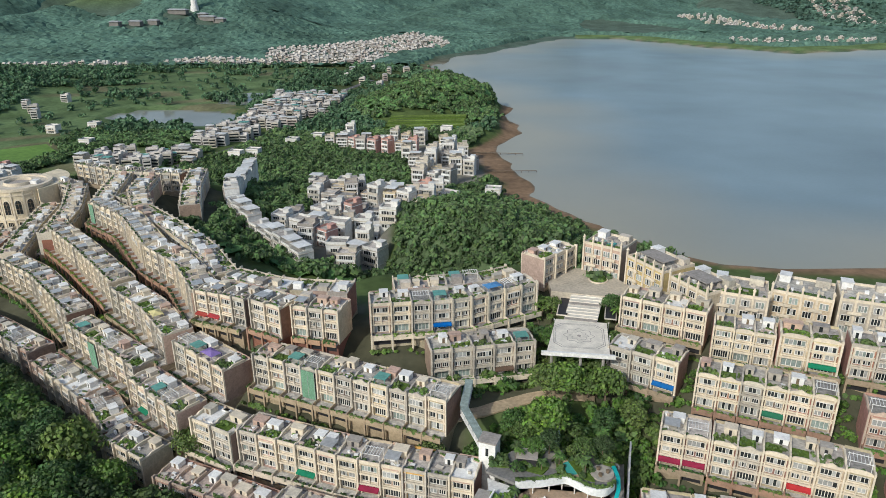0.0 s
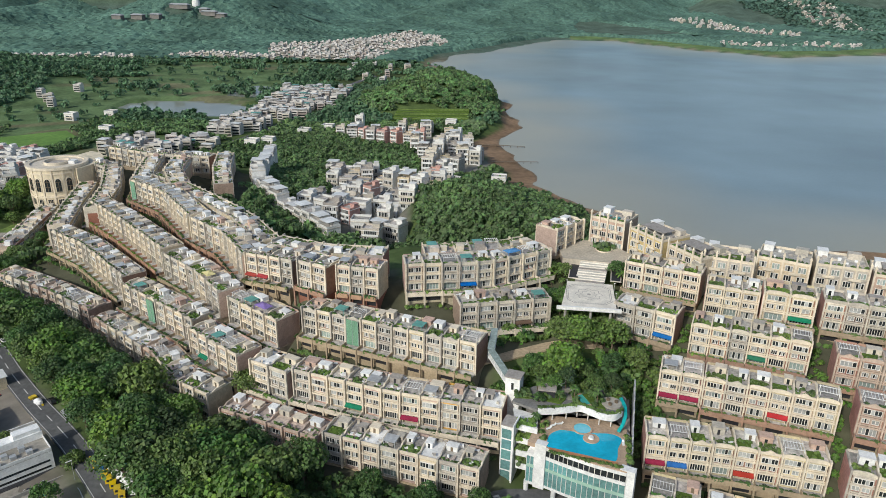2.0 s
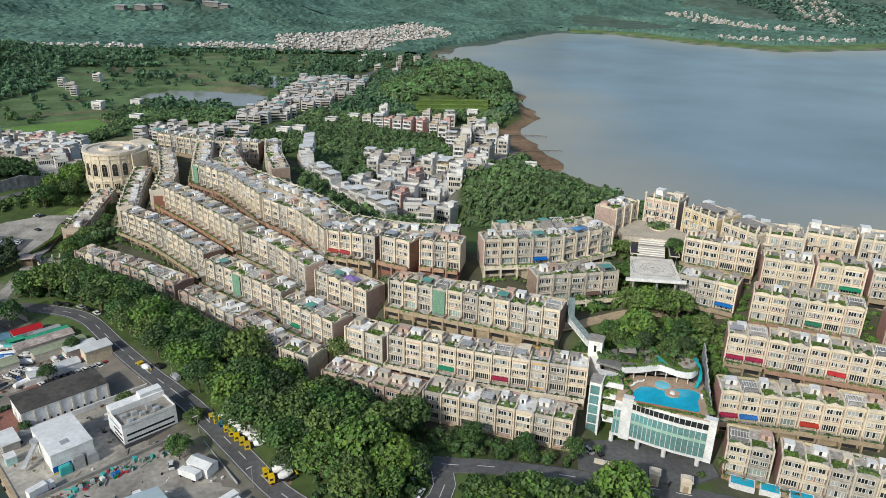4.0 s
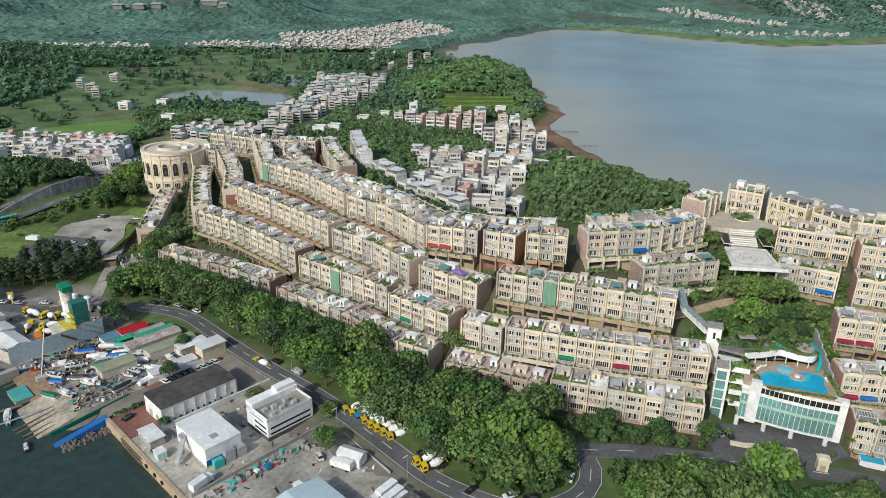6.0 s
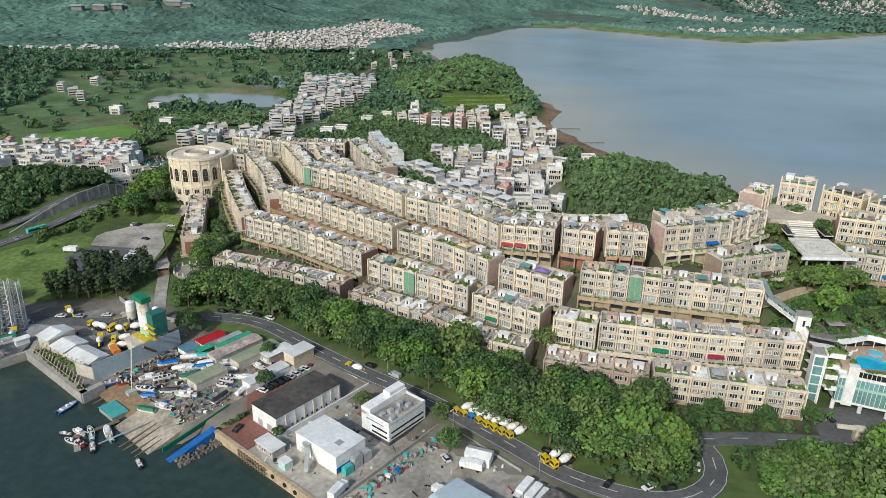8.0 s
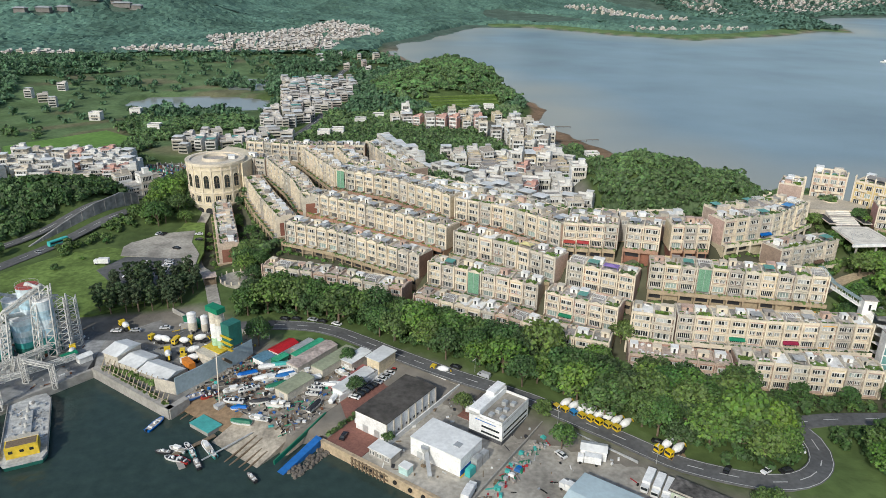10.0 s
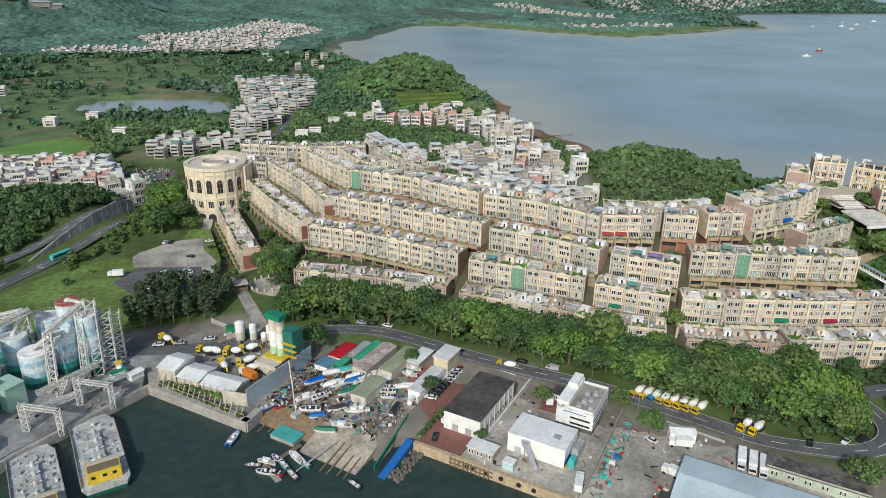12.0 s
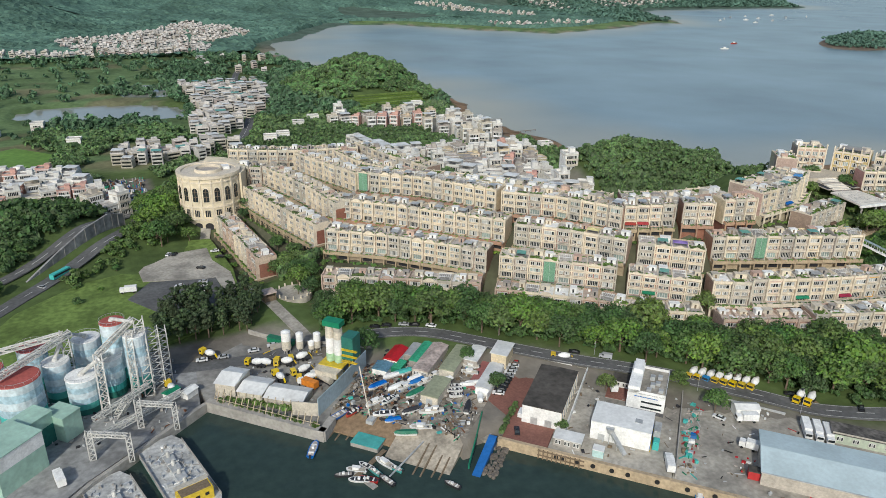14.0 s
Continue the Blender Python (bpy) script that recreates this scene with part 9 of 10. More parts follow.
for a, b, turn, c, ln, k in ((-45, 14, 150, "white", 8, "cover"), (-42, 15.5, 150, "white", 8, "cabin"), (-39.5, 19.8, 150, "blue", 8, "cover"), (-41, 22, 150, "white", 7, "cover"), (-36.5, 21, 150, "white", 7, "cabin"), (-37, 13, 155, "green", 9, "cover"), (-28, 4, 120, "white", 7, "cabin"), (-26, 6, 115, "white", 6, "cabin"),
                              (-31, -9, 115, "green", 8, "cover"), (-27.5, -4, 110, "white", 8, "cabin"), (-57, -9, 160, "blue", 9, "skiff"), (-53, -5, 160, "red", 7, "skiff"), (-42, -3, 120, "white", 8, "skiff"), (-38, -4, 130, "blue", 6, "cover"), (-47, 24, 140, "turquoise", 9, "cover"), (-50, 20, 140, "white", 7, "cover"),
                              (-24, 38.5, 95, "white", 7, "cabin"), (-23, 34, 95, "white", 7, "cabin"), (-21, 25, 120, "white", 6, "cover"), (-19.5, 27, 120, "white", 6, "cover"), (-24, 20, 120, "white", 6, "skiff"), (-22.5, 17, 120, "white", 5, "skiff"), (-25, 22.5, 120, "white", 6, "skiff"), (-14, 20, 20, "white", 7, "cover"),
                              (-44, 5, 160, "white", 7, "skiff"), (-48, 2, 150, "white", 8, "cabin"), (-34, 2, 140, "dark", 7, "cover"), (-16, 12, 10, "dark", 8, "cover"), (-35, 27, 150, "white", 6, "cabin"), (-52, 12, 150, "blue", 8, "cover"), (-30, 25, 140, "white", 7, "cover")):
    place_house(boat(c, ln, k), pose(*hp(a, b, Y0 + 0.5 if b > -4 else Y0 - 0.6), 0, rng.uniform(-4, 4), HTURN + turn))
# yachts far out on the bay
for i, (x, y) in enumerate(((839, 1049), (940, 1120), (1450, 1650), (1520, 1700), (1600, 1750), (1560, 1650), (1660, 1690), (1700, 1780), (1740, 1650), (1800, 1700), (1850, 1800), (1500, 1560), (1620, 1600), (1900, 1700), (1120, 890))):
    place_house(boat("white" if i != 1 else "red", 7, "cabin"), pose(x, y, 0.2, 0, 0, 70 + 20 * (i % 5)) @ Matrix.Diagonal((2.4, 2.4, 2.4, 1)))

# slipways, jetty, pontoon
for i, (a, b0, b1) in enumerate(((-56, -20, 6), (-53.4, -20, 6), (-50, -18, 2), (-33, -20, -2), (-30.4, -20, -2), (-22, -26, 0), (-19.4, -26, 0), (-16, -25, 2), (-13.4, -25, 2))):
    z0, z1 = 3.5, -0.3
    r = Build().add([(a - 0.25, b1, z0), (a + 0.25, b1, z0), (a + 0.25, b0, z1), (a - 0.25, b0, z1), (a - 0.25, b1, z0 - 0.5), (a + 0.25, b1, z0 - 0.5), (a + 0.25, b0, z1 - 0.5), (a - 0.25, b0, z1 - 0.5)], [(0, 3, 2, 1), (4, 5, 6, 7), (0, 4, 7, 3), (1, 2, 6, 5), (3, 7, 6, 2), (0, 1, 5, 4)])
    solid("slipway_rail", r, WOOD, "timber slipway rail running into the water", "slipway", "slipway rails", m=hm(0, 0, 0))
for a0, a1, b0, b1, z0, z1, t, lb in ((-62.5, -34, -14, -3.5, 0.6, 3.36, EARTH, "muddy slope of the old slipway"), (-34, -11, -22, -3.5, -0.5, 3.37, mat("pale_slip_concrete", (0.40, 0.35, 0.28), vary=0.3, coarse=6, far=0.3), "pale worn concrete slipway")):
    solid("slipway", Build().add([(a0, b1, z1), (a1, b1, z1), (a1, b0, z0), (a0, b0, z0), (a0, b1, -3), (a1, b1, -3), (a1, b0, -3), (a0, b0, -3)], [(0, 3, 2, 1), (4, 5, 6, 7), (0, 4, 7, 3), (1, 2, 6, 5), (3, 7, 6, 2), (0, 1, 5, 4)]), t, lb, "slipway", kind="structure", m=hm(0, 0, 0))
pt = thing("pontoon", "turquoise work pontoon at the slipway", "pontoon", m=hm(-42, -15.5, 0.2))
part("float", Build().box(-5, 5, -3, 3, -0.8, 1.3), CONC, pt)
part("deck", Build().box(-5.1, 5.1, -3.1, 3.1, 1.3, 1.5), TURQ, pt, "turquoise deck")
j = thing("jetty", "narrow timber jetty with moored skiffs", "jetty")
part("walkway", Build().bar(hp(-35, -17, 0.8), hp(-38, -33, 0.5), 1.6, 0.25), WOOD, j)
part("walkway", Build().bar(hp(-24, -10, 2.4), hp(-28, -28, 0.6), 0.5, 0.3), STEEL, j)
part("float", Build().bar(hp(-40, -30, 0.3), hp(-30, -34, 0.3), 2.0, 0.4), CONC, j)
# rocks by the ramp
rk = Build()
rng = random.Random(4)
for _ in range(140):
    p = hp(rng.uniform(-1.5, 3.0), rng.uniform(-16, 1), 0)
    s = rng.uniform(0.4, 1.0)
    rk.disc(p.x, p.y, -0.6, s * 0.9, s, s * 0.5, 6)
solid("rocks", rk, mat("dark_rock", (0.16, 0.14, 0.12), vary=0.3), "dark boulders beside the ramp", "rocks", kind="stuff")

# boatyard sheds
shed(-56.5, -51, 27, 38, 3.2, WHITE, RED, "white boatyard hut with a red roof", 1.0, 0.3, windows=2)
shed(-51, -47.5, 34, 44, 2.6, GREYR, STEEL, "small grey boatyard lean-to", 0.3, 0.2)
shed(-47, -43.5, 30, 46, 3.0, GREYR, TARP_GREEN, "narrow shed with a green tarpaulin roof", 0.5, 0.2)
shed(-43, -36.5, 24, 46, 3.4, PALE, mat("rusty_pale_roof", (0.46, 0.38, 0.34), vary=0.35, coarse=4, far=0.3), "long boatyard shed with a rust-patched roof", 0.7, 0.2, windows=2)
shed(-33.5, -27.5, 28, 48, 3.4, PALE, OLIVE, "long boatyard shed with an olive roof", 0.4, 0.2)
shed(-27, -21.5, 38, 50, 3.6, GREYR, METALROOF, "grey sheet-roofed boatyard shelter", 0.3, 0.2)
shed(-33, -26.5, 9, 22.5, 3.6, PALE, OLIVE, "boatyard workshop with an olive sheet roof", 0.4, 0.3, doors=((0, 2.4, 2.4),))
shed(-21, -17, 24, 44, 0.5, REDPAVE, mat("striped_red_deck", (0.34, 0.13, 0.12)), "low red timber boat deck", 0, 0)
shed(-17, -10.8, 42, 52, 6.4, CREAM, METALROOF, "two-storey cream boat club with a white roof", 0.0, 0.5, windows=2)
shed(-16.6, -11.6, 22, 40, 3.2, WHITE, METALROOF, "white-roofed boat club hall", 0.5, 0.3)
shed(-58, -52, 20, 26, 2.4, WHITE, mat("blue_tarpaulin", (0.12, 0.25, 0.34), vary=0.3), "blue tarpaulin boat shelter", 0.6, 0.3)
shed(-52, -48, 24, 30, 2.2, GREEN, TARP_GREEN, "small green boat shelter roof", 0.3, 0.2)
cr = random.Random(31)
COL = [WOOD, STEEL, WHITE, WOOD, GREYR, STEEL, RUBBER, TURQ, BLUE, DARK]
CRATE = [Build().prism([(-0.8, -0.5), (0.8, -0.5), (0.7, 0.55), (-0.75, 0.5)], 0, 0.9, 0, None, [(-0.7, -0.45), (0.75, -0.4), (0.7, 0.5), (-0.7, 0.45)]).mesh("crate", t) for t in COL]
for _ in range(40):
    a, b = cr.uniform(-61, -12), cr.uniform(-6, 44)
    if any(abs(a - x) < wx and abs(b - y) < wy for x, y, wx, wy in ((-40, 35, 4.5, 12), (-30, 38, 4.5, 11), (-30, 16, 4.5, 8), (-14, 36, 4, 16), (-45, 37, 3, 9), (-54, 32, 4, 7))):
        continue
    k = cr.randrange(len(COL))
    s = cr.uniform(0.4, 1.2)
    solid("crate", CRATE[k], None, "weathered yard crate or drum", "crate", "boatyard clutter", m=pose(*hp(a, b, Y0 - 0.05), 0, 0, cr.uniform(0, 180)) @ Matrix.Diagonal((s * cr.uniform(0.6, 2.2), s, s * cr.uniform(0.5, 1.3), 1)))
for _ in range(14):
    k = cr.randrange(len(COL))
    solid("crate", CRATE[k], None, "coloured bin beside the yard wall", "crate", "yard bins", m=pose(*hp(cr.uniform(57, 60.5), cr.uniform(14, 40), Y0), 0, 0, HTURN + cr.uniform(-15, 15)) @ Matrix.Diagonal((cr.uniform(0.8, 1.4), 1.2, cr.uniform(0.8, 1.5), 1)))


# ---- vehicles ----
WHEEL = Build().tube((-0.11, 0, 0), (0.11, 0, 0), 0.33, 10).mesh("wheel", RUBBER)
CARS = {}


def car(k, van=False):
    key = (k, van)
    if key not in CARS:
        tone = ("white", "black", "silver", "red", "blue")[k]
        ob = thing("car", f"{tone} parked {'van' if van else 'saloon car'} on four wheels", "van" if van else "car", "parked cars")
        ln, h = (5.2, 2.0) if van else (4.5, 1.0)
        out = [(-ln / 2, 0.35), (ln / 2, 0.35), (ln / 2, 0.8), (ln / 2 - 0.3, 0.95), (ln / 2 - 1.2, 1.0), (-ln / 2 + 0.3, 1.0), (-ln / 2, 0.85)]
        if van:
            out = [(-ln / 2, 0.35), (ln / 2, 0.35), (ln / 2, 1.0), (ln / 2 - 0.7, 1.2), (ln / 2 - 1.3, 2.05), (-ln / 2 + 0.1, 2.05), (-ln / 2, 1.9)]
        R90 = Matrix.Rotation(radians(90), 4, "Z")
        part("body", Build().plate(out, -0.88, 0.88, 0, R90), CARPAINT[k], ob)
        if van:
            part("window", Build().box(-0.9, 0.9, ln / 2 - 1.9, ln / 2 - 1.05, 1.25, 1.85), GLASS, ob)
        else:
            glass = part("cabin", Build().prism([(-0.82, -1.7), (0.82, -1.7), (0.82, 1.1), (-0.82, 1.1)], 1.0, 1.47, 0, None, [(-0.62, -1.15), (0.62, -1.15), (0.62, 0.4), (-0.62, 0.4)]), GLASS, ob, "dark glazed cabin")
            part("roof", Build().box(-0.6, 0.6, -1.1, 0.36, 1.47, 1.5), CARPAINT[k], glass)
        for x in (-0.8, 0.8):
            for y in (-ln / 2 + 0.85, ln / 2 - 0.85):
                part("wheel", WHEEL, None, ob, "", Matrix.Translation((x, y, 0.33)))
        ob["spare"] = 1
        CARS[key] = ob
    return CARS[key]


for i in range(10):
    place_house(car((3, 0, 2, 0, 2, 1, 1, 1, 1, 0)[i]), hm(-8.6, 48 - i * 2.55, Y0, 90 + 12))
for x, y, z, turn, k, v in ((*hp(4, 5.5).xy, Y0, HTURN + 20, 1, False), (*hp(2.8, 16).xy, Y0, HTURN, 0, True), (*hp(68, 40).xy, Y0, HTURN + 70, 0, False), (-286, 361, 4.8, -30, 0, False), (-283, 360, 4.8, -30, 1, False), (-273, 336, 4.8, 60, 1, False), (-285.5, 317.5, 4.8, 80, 0, False),
                            (-284.5, 309, 4.8, 80, 1, False), (-291, 303, 4.8, 80, 0, False), (-292, 300.5, 4.8, 80, 0, False), (-274.5, 318, 4.8, 75, 2, False), (-274, 314.5, 4.8, 75, 0, False), (-275, 311, 4.8, 75, 0, False), (-275.5, 307.5, 4.8, 75, 0, False), (-276, 304, 4.8, 75, 0, False),
                            (-80, 109.5, 4.5, 132, 1, False), (-69, 105.5, 4.5, 110, 0, False), (-63, 104.5, 4.5, 95, 1, False), (-50.5, 121, 4.5, -10, 0, False), (-48.5, 115.5, 4.5, -25, 0, False), (-300, 241, 3.9, 70, 0, False), (-286, 244, 3.9, 80, 0, False), (-278, 243, 3.9, 80, 2, False), (-266, 243, 3.9, 85, 0, False), (-258, 244, 3.9, 85, 0, False),
                            (-345, 343, 4.7, 40, 2, False), (-330, 360, 4.7, 45, 1, False), (-380, 308, 4.7, 45, 1, False), (-215, 239, 3.9, 60, 1, False), (-210, 238, 3.9, 60, 1, False), (-203, 235.5, 3.9, 60, 2, False), (-199, 233, 3.9, 60, 1, False), (-193, 229, 3.9, 50, 0, False), (-141, 176, 4.0, 45, 2, True), (-150, 184.5, 4.0, 45, 1, False),
                            (-108, 141, 4.2, 45, 1, False), (-94, 127.5, 4.3, 45, 1, False), (-263, 355, 5.3, 85, 0, False), (-262, 346, 5.3, 85, 1, False), (4, 138, 4.4, 20, 1, False), (7, 136, 4.4, 20, 2, False), (10, 135, 4.4, 20, 1, False)):
    place_house(car(k, v), pose(x, y, max(z, ground_z(x, y) + 0.1) if y > 60 and x > -300 and not (-300 < x < -255 and y > 295) else z, 0, 0, turn))


def mixer(cab, name):
    ob = thing("mixer_truck", f"{name} concrete mixer truck with a white drum", "lorry", "concrete mixer trucks")
    front = part("cab", Build().box(-1.2, 1.2, 2.4, 4.3, 0.8, 2.9), cab, ob, f"{name} cab")
    part("windscreen", Build().box(-1.05, 1.05, 4.3, 4.36, 1.8, 2.7), GLASS, front)
    for x in (-1.2, 1.2):
        part("side_window", Build().box(x - 0.04, x + 0.04, 2.9, 3.9, 1.8, 2.6), GLASS, front)
    part("chassis", Build().box(-0.9, 0.9, -4.2, 2.4, 0.6, 1.1), DARK, ob)
    m = Matrix.Translation((0, -1.0, 2.35)) @ Matrix.Rotation(radians(78), 4, "X")
    part("drum", Build().disc(0, 0, -2.3, -0.9, 0.8, 1.3, 14, 0, m).disc(0, 0, -0.9, 0.5, 1.3, 1.3, 14, 0, m).disc(0, 0, 0.5, 2.3, 1.3, 0.6, 14, 0, m).mesh("drum", WHITE, smooth=False), None, ob, "white mixing drum")
    part("chute", Build().bar((0, -3.9, 2.7), (0, -4.8, 1.2), 0.6, 0.3), cab, ob)
    for y in (3.3, -1.2, -2.6):
        part("axle_wheels", Build().tube((-1.2, y, 0.5), (1.2, y, 0.5), 0.5, 10), RUBBER, ob)
    ob["spare"] = 1
    return ob


MIX = [mixer(YELLOWP, "yellow"), mixer(YELLOWP, "yellow"), mixer(YELLOWP, "yellow"), mixer(mat("cab_blue", (0.04, 0.25, 0.55), rough=0.4), "blue")]
for i in range(8):
    place_house(MIX[3 if i == 2 else 0], pose(*hp(57.5 + i * 3.15, 63.2 + 0.15 * i, 4.55), 0, 0, HTURN + 158))
for a, b in ((95, 61.8), (98.6, 61.6)):
    place_house(MIX[0], pose(*hp(a, b, 4.55), 0, 0, HTURN + 158))
for a, b, t in ((-102.6, 7.4, 100), (-98, 9, -70), (-92.5, 12.5, 100), (-89, 17.5, 130), (-83, 9.5, 140), (-88.5, 2.5, 60), (-78, 6, 120), (8, 57, 100), (-121, -19, 60), (-124, 6, 80)):
    place_house(MIX[0], pose(*hp(a, b, Y0 + (0.5 if b > 50 else 0)), 0, 0, HTURN + t))


def lorry(ln, box, label, cab=WHITE):
    ob = thing("lorry", label, "lorry", "parked lorries")
    front = part("cab", Build().box(-1.15, 1.15, ln / 2 - 1.9, ln / 2, 0.7, 2.7), cab, ob)
    part("windscreen", Build().box(-1.0, 1.0, ln / 2, ln / 2 + 0.05, 1.6, 2.5), GLASS, front)
    part("body", Build().box(-1.25, 1.25, -ln / 2, ln / 2 - 2.1, 0.9, 3.4), box, ob)
    for y in (ln / 2 - 1.0, -ln / 2 + 1.4):
        part("axle_wheels", Build().tube((-1.2, y, 0.48), (1.2, y, 0.48), 0.48, 10), RUBBER, ob)
    ob["spare"] = 1
    return ob


LOR = [lorry(7.5, WHITE, "parked white box lorry"), lorry(9.5, WHITE, "long parked white lorry"), lorry(8.5, ORANGE, "orange tipper lorry, parked"), lorry(6, WHITE, "small parked white van")]
for w, a, b, z, t in ((1, 96, 43, Y0, 185), (1, 99.4, 42.6, Y0, 185), (1, 102.6, 42.2, Y0, 185), (0, 55 - 1.2, 6.5, Y0, 12), (3, 77.5, 26, Y0, 80), (3, 30.5, 43.5, Y0 + 0.5, 20), (0, -118, -71, Y0, 60), (2, -76, 2.5, Y0, 80)):
    place_house(LOR[w], pose(*hp(a, b, z), 0, 0, HTURN + t))
place_house(LOR[0], pose(-308, 321, 4.6, 0, 0, 80))
bus = thing("bus", "green and white single-deck bus on the main road", "bus", m=pose(-337, 352, max(ground_z(-337, 352) + 0.2, 4.7), 0, 0, -42))
part("body", Build().box(-1.25, 1.25, -5.5, 5.5, 0.4, 3.0), TURQ, bus)
part("windows", Build().box(-1.28, 1.28, -5, 5, 1.5, 2.4), GLASS, bus)
for y in (-3.5, 3.5):
    part("axle_wheels", Build().tube((-1.2, y, 0.48), (1.2, y, 0.48), 0.48, 10), RUBBER, bus)
ct = thing("site_store", "white container store with a gabled roof", "container", m=hm(76.5, 46.5, Y0, 20))
part("body", Build().box(-4.2, 4.2, -2.4, 2.4, 0, 3.4), WHITE, ct)
part("roof", Build().add([(-4.4, -2.6, 3.4), (4.4, -2.6, 3.4), (4.4, 2.6, 3.4), (-4.4, 2.6, 3.4), (-4.4, 0, 4.4), (4.4, 0, 4.4)], [(0, 1, 5, 4), (4, 5, 2, 3), (0, 4, 3), (1, 2, 5), (3, 2, 1, 0)]), METALROOF, ct)
place_house(LOR[0], pose(*hp(77, 42, Y0), 0, 0, HTURN + 110))
tk = thing("tanker", "cream cement tanker trailer in the batching yard", "lorry", m=hm(-72, 7.5, Y0, 70))
part("tank", Build().tube((0, -4, 2.0), (0, 4, 2.0), 1.25, 14), PALE, tk)
part("chassis", Build().box(-1, 1, -4, 6, 0.6, 0.9), DARK, tk)
part("cab", Build().box(-1.2, 1.2, 4.6, 6.6, 0.8, 2.9), WHITE, tk)
hut = thing("pavilion", "small brown pavilion with a pinkish roof", "hut", m=pose(-250.5, 283, ground_z(-250.5, 283), 0, 0, 10))
part("roof", Build().box(-3.2, 3.2, -3, 3, 4.2, 4.7), ROOF_PINK, hut)
for x in (-2.6, 2.6):
    for y in (-2.4, 2.4):
        part("post", Build().box(x - 0.2, x + 0.2, y - 0.2, y + 0.2, 0, 4.2), WOOD, hut)
part("counter", Build().box(-2.4, 2.4, -2, 2, 0, 2.4), WOOD, hut)
# street lamps along the harbour road
for a in (-20, 20, 60, 95):
    lamp_post(pose(*hp(a, 62.5 if a < 50 else 53.5, 4.0), 0, 0, HTURN + 90), 8.0, 1.4)
# raised court with a parapet at the end of the front row
solid("entrance_court", Build().disc(-238, 286, 3.5, 6.4, 8.5, k=24), PAVE, "round paved court with a pale parapet", "pavement", kind="structure")
for i in range(13):
    a = radians(30 + 25 * i)
    solid("court_post", Build().box(-0.3, 0.3, -0.3, 0.3, 6.3, 7.9), TRIM, "pale stone post of the court parapet", "post", "court posts", m=pose(-238 + 8.2 * math.cos(a), 286 + 8.2 * math.sin(a), 0))


# two thin jetties over the mud flat, and small boats moored off them
for (x0, y0), (x1, y1) in (((24, 624), (70, 618)), ((32, 557), (75, 560))):
    j = thing("jetty", "thin dark timber jetty over the mud flat", "jetty", "bay jetties")
    part("deck", Build().bar((x0, y0, 2.0), (x1, y1, 1.5), 1.3, 0.25), WOOD, j)
    for k in range(8):
        t = k / 7
        part("pile", Build().disc(x0 + (x1 - x0) * t, y0 + (y1 - y0) * t, -1.5, 1.6, 0.2, k=6), WOOD, j)


# ---- small scattered gear ----
def scatter(count, place, seed, tones, label, low=0.15, high=0.9, long=2.2):
    """Planks, drums, engines, nets and boxes strewn about, too small to tell apart."""
    rng, b = random.Random(seed), Build()
    for _ in range(count):
        p = place(rng)
        m = pose(*p, rng.uniform(-5, 5), rng.uniform(-5, 5), rng.uniform(0, 180))
        s, k, h = rng.uniform(0.2, 0.8), rng.randrange(len(tones)), rng.uniform(low, high)
        pick = rng.random()
        if pick < 0.35:
            b.box(-s * long, s * long, -0.14, 0.14, 0, h * 0.4, k, m)
        elif pick < 0.8:
            b.prism([(-s, -s * 0.7), (s, -s * 0.6), (s * 0.9, s * 0.7), (-s * 0.8, s * 0.6)], 0, h, k, m)
        else:
            b.disc(p[0], p[1], p[2], p[2] + h, s * 0.5, s * 0.45, 8, k)
    return solid("yard_clutter", b, tuple(tones), label, "clutter", kind="stuff")


def over(a0, a1, b0, b1, z=Y0 - 0.06):
    return lambda r: tuple(hp(r.uniform(a0, a1), r.uniform(b0, b1), z))


MIXED = [WOOD, WOOD, WOOD, STEEL, WHITE, GREYR, DARK, DARK, CONC, GREYR, BLUE, mat("rusty_steel", (0.22, 0.10, 0.055), vary=0.35), TARP_GREEN, RUBBER, RUBBER]
RUST = MIXED[11]
scatter(640, over(-61, -33, -6, 40), 71, MIXED, "timber, engines, nets and drums in the boatyard")
scatter(420, over(-33, -12, -6, 44), 72, MIXED, "boat parts, planks and boxes in the boatyard")
scatter(110, over(-62, -40, 4, 26), 73, [WOOD, DARK, RUST], "long cradle timbers between boats", 0.3, 0.9, 4.5)
scatter(90, over(57, 62, 4, 46, Y0), 74, [TURQ, GREEN, STEEL, RED, WOOD, GREYR], "bins and drums along the yard wall", 0.5, 1.2)
scatter(70, over(62, 110, 4, 50, Y0), 75, [STEEL, WOOD, RED, WHITE, GREYR, RUBBER], "loose gear on the lorry yard")
scatter(70, over(17, 54, 2, 50, Y0), 76, [STEEL, WOOD, WHITE, GREYR, DARK], "pipes and boxes in the works yard")
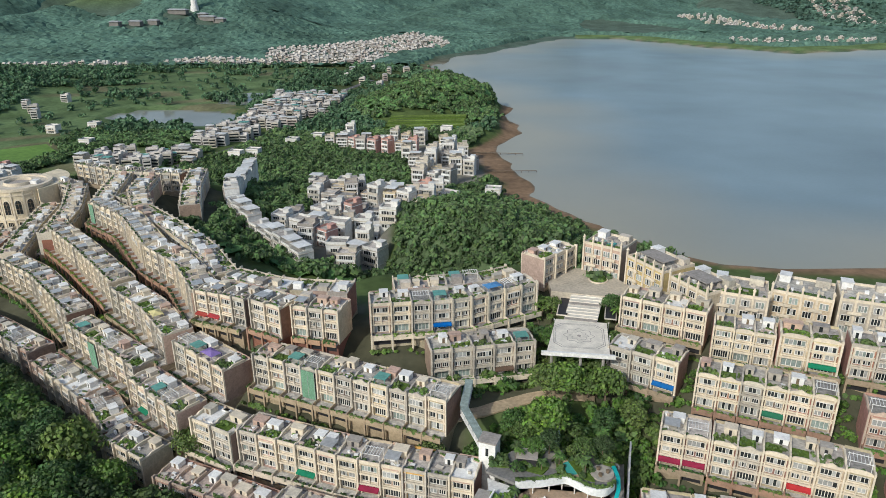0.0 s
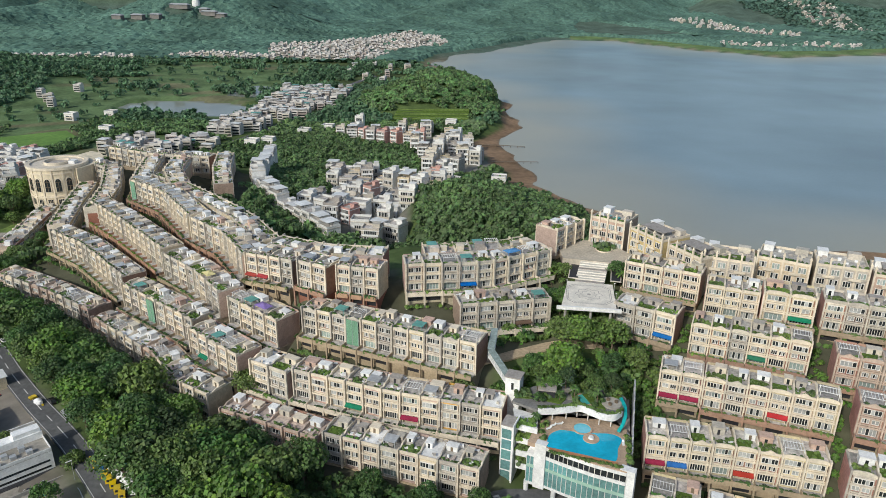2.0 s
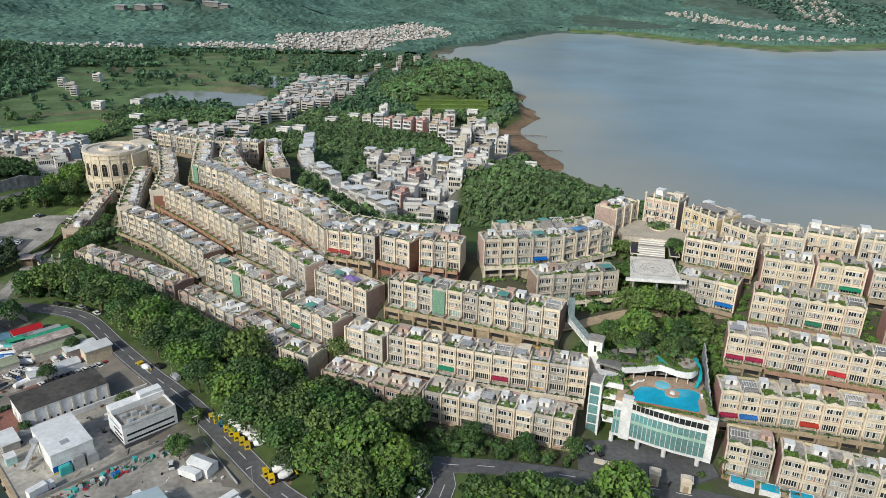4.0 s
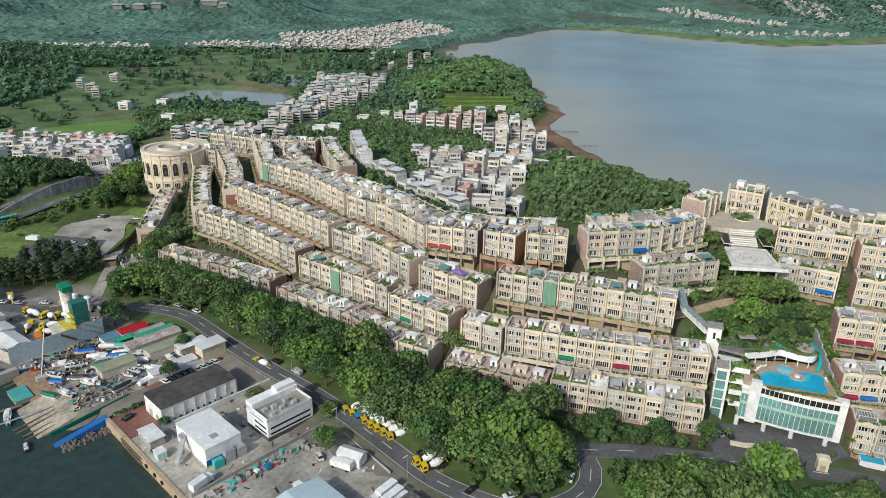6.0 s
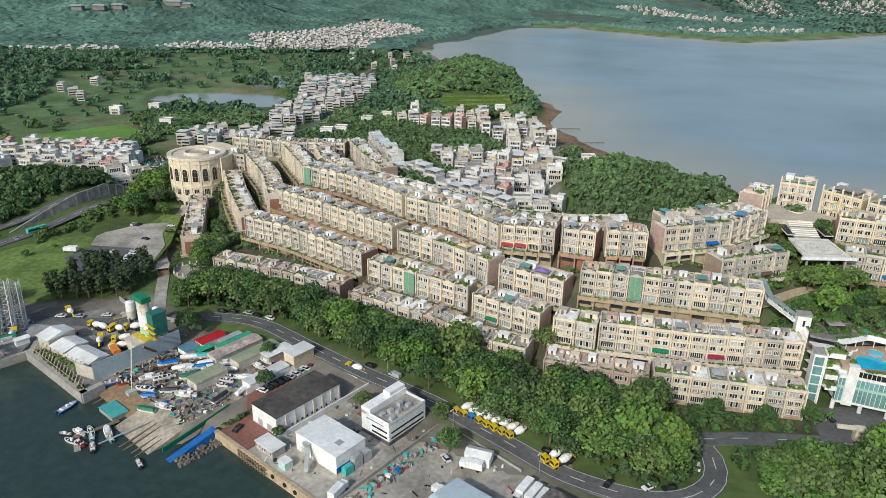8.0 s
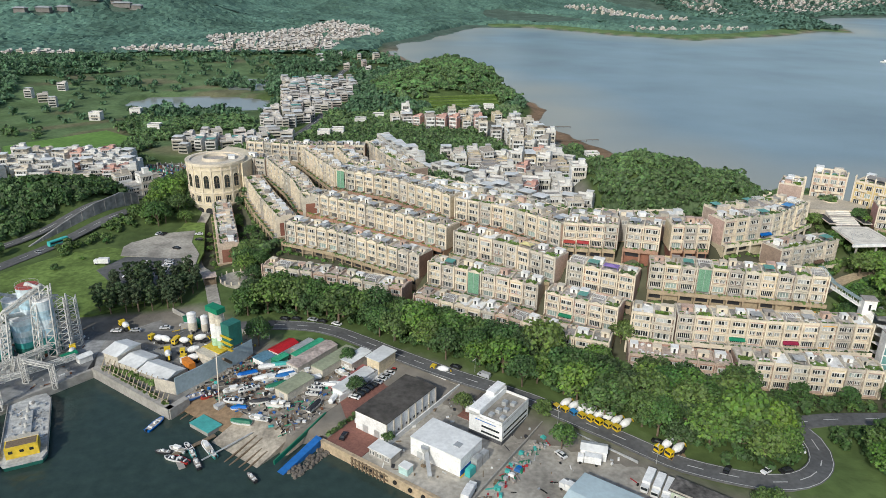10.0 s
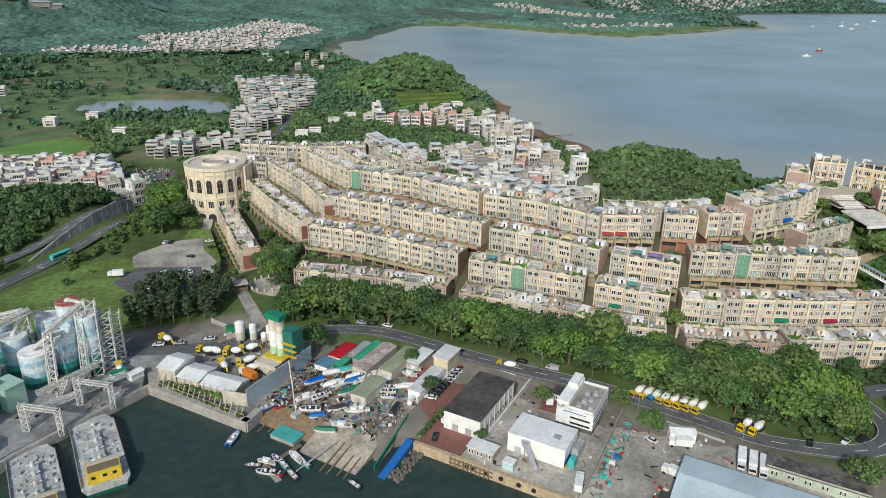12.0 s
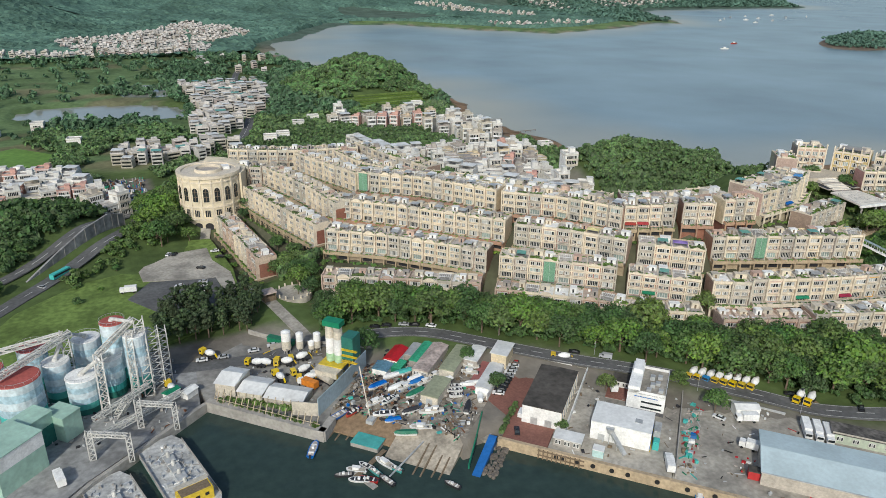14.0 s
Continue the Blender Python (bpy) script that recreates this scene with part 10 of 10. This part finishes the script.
scatter(120, over(-105, -64, -8, 30, Y0), 77, [STEEL, WOOD, WHITE, YELLOWP, DARK, CONC], "plant parts in the batching yard")
scatter(150, lambda r: (r.uniform(-345, -296), r.uniform(205, 250), Y0 - 0.04), 78, [STEEL, WHITE, CONC, DARK, RUST], "dusty machine parts below the silos", 0.3, 1.3)
for cx, cy, turn, seed in ((-302.5, 180.6, 13, 79), (-318.5, 168.5, 15, 80)):
    f = pose(cx, cy, 2.5, 0, 0, turn)
    scatter(60, lambda r: tuple(f @ Vector((r.uniform(-6, 6), r.uniform(-10, 17), 0))), seed, [STEEL, CONC, CONC, STEEL, WHITE], "pipes, winches and hatches on the barge deck", 0.15, 0.9)
scatter(260, lambda r: (r.uniform(-318, -287), r.uniform(482, 519), 5.0), 81, [WHITE, TARP_GREEN, RUST, DARK, GREYR, BLUE, STEEL], "scrap, stalls and sheeting of a roadside scrap yard", 0.6, 2.4, 2.6)
# raking timber props and weeds on the quay below the white sheds
A, B = Vector((-288.6, 214.6, 0)), Vector((-256, 180.6, 0))
d = (B - A).normalized()
n = Vector((d.y, -d.x, 0))
if (n.x + n.y) > 0:
    n = -n
weeds = Build()
for i in range(17):
    p = A.lerp(B, 0.08 + 0.86 * i / 16)
    prop = thing("timber_prop", "raking timber prop behind the white sheds", "prop", "raking props on the quay", pose(p.x, p.y, 0))
    part("post", Build().bar(Vector((0, 0, Y0)) + n * -0.4, Vector((0, 0, 7.4)) - n * 2.6, 0.28), PALE_TIMBER, prop)
    part("rail", Build().bar(Vector((0, 0, Y0 + 1.8)) - n * 1.2 - d * 1.3, Vector((0, 0, Y0 + 1.8)) - n * 1.2 + d * 1.3, 0.18), PALE_TIMBER, prop)
    for _ in range(4):
        q = p + d * (1.8 * random.Random(i).uniform(-1, 1)) - n * 1.6
        planting(weeds, random.Random(i + 50), q.x - 0.9, q.x + 0.9, q.y - 0.9, Y0 + 0.9, 4, 0.9, q.y + 0.9)
solid("weeds", weeds, LEAF[2], "tall green weeds along the quay ledge", "weeds", kind="stuff")
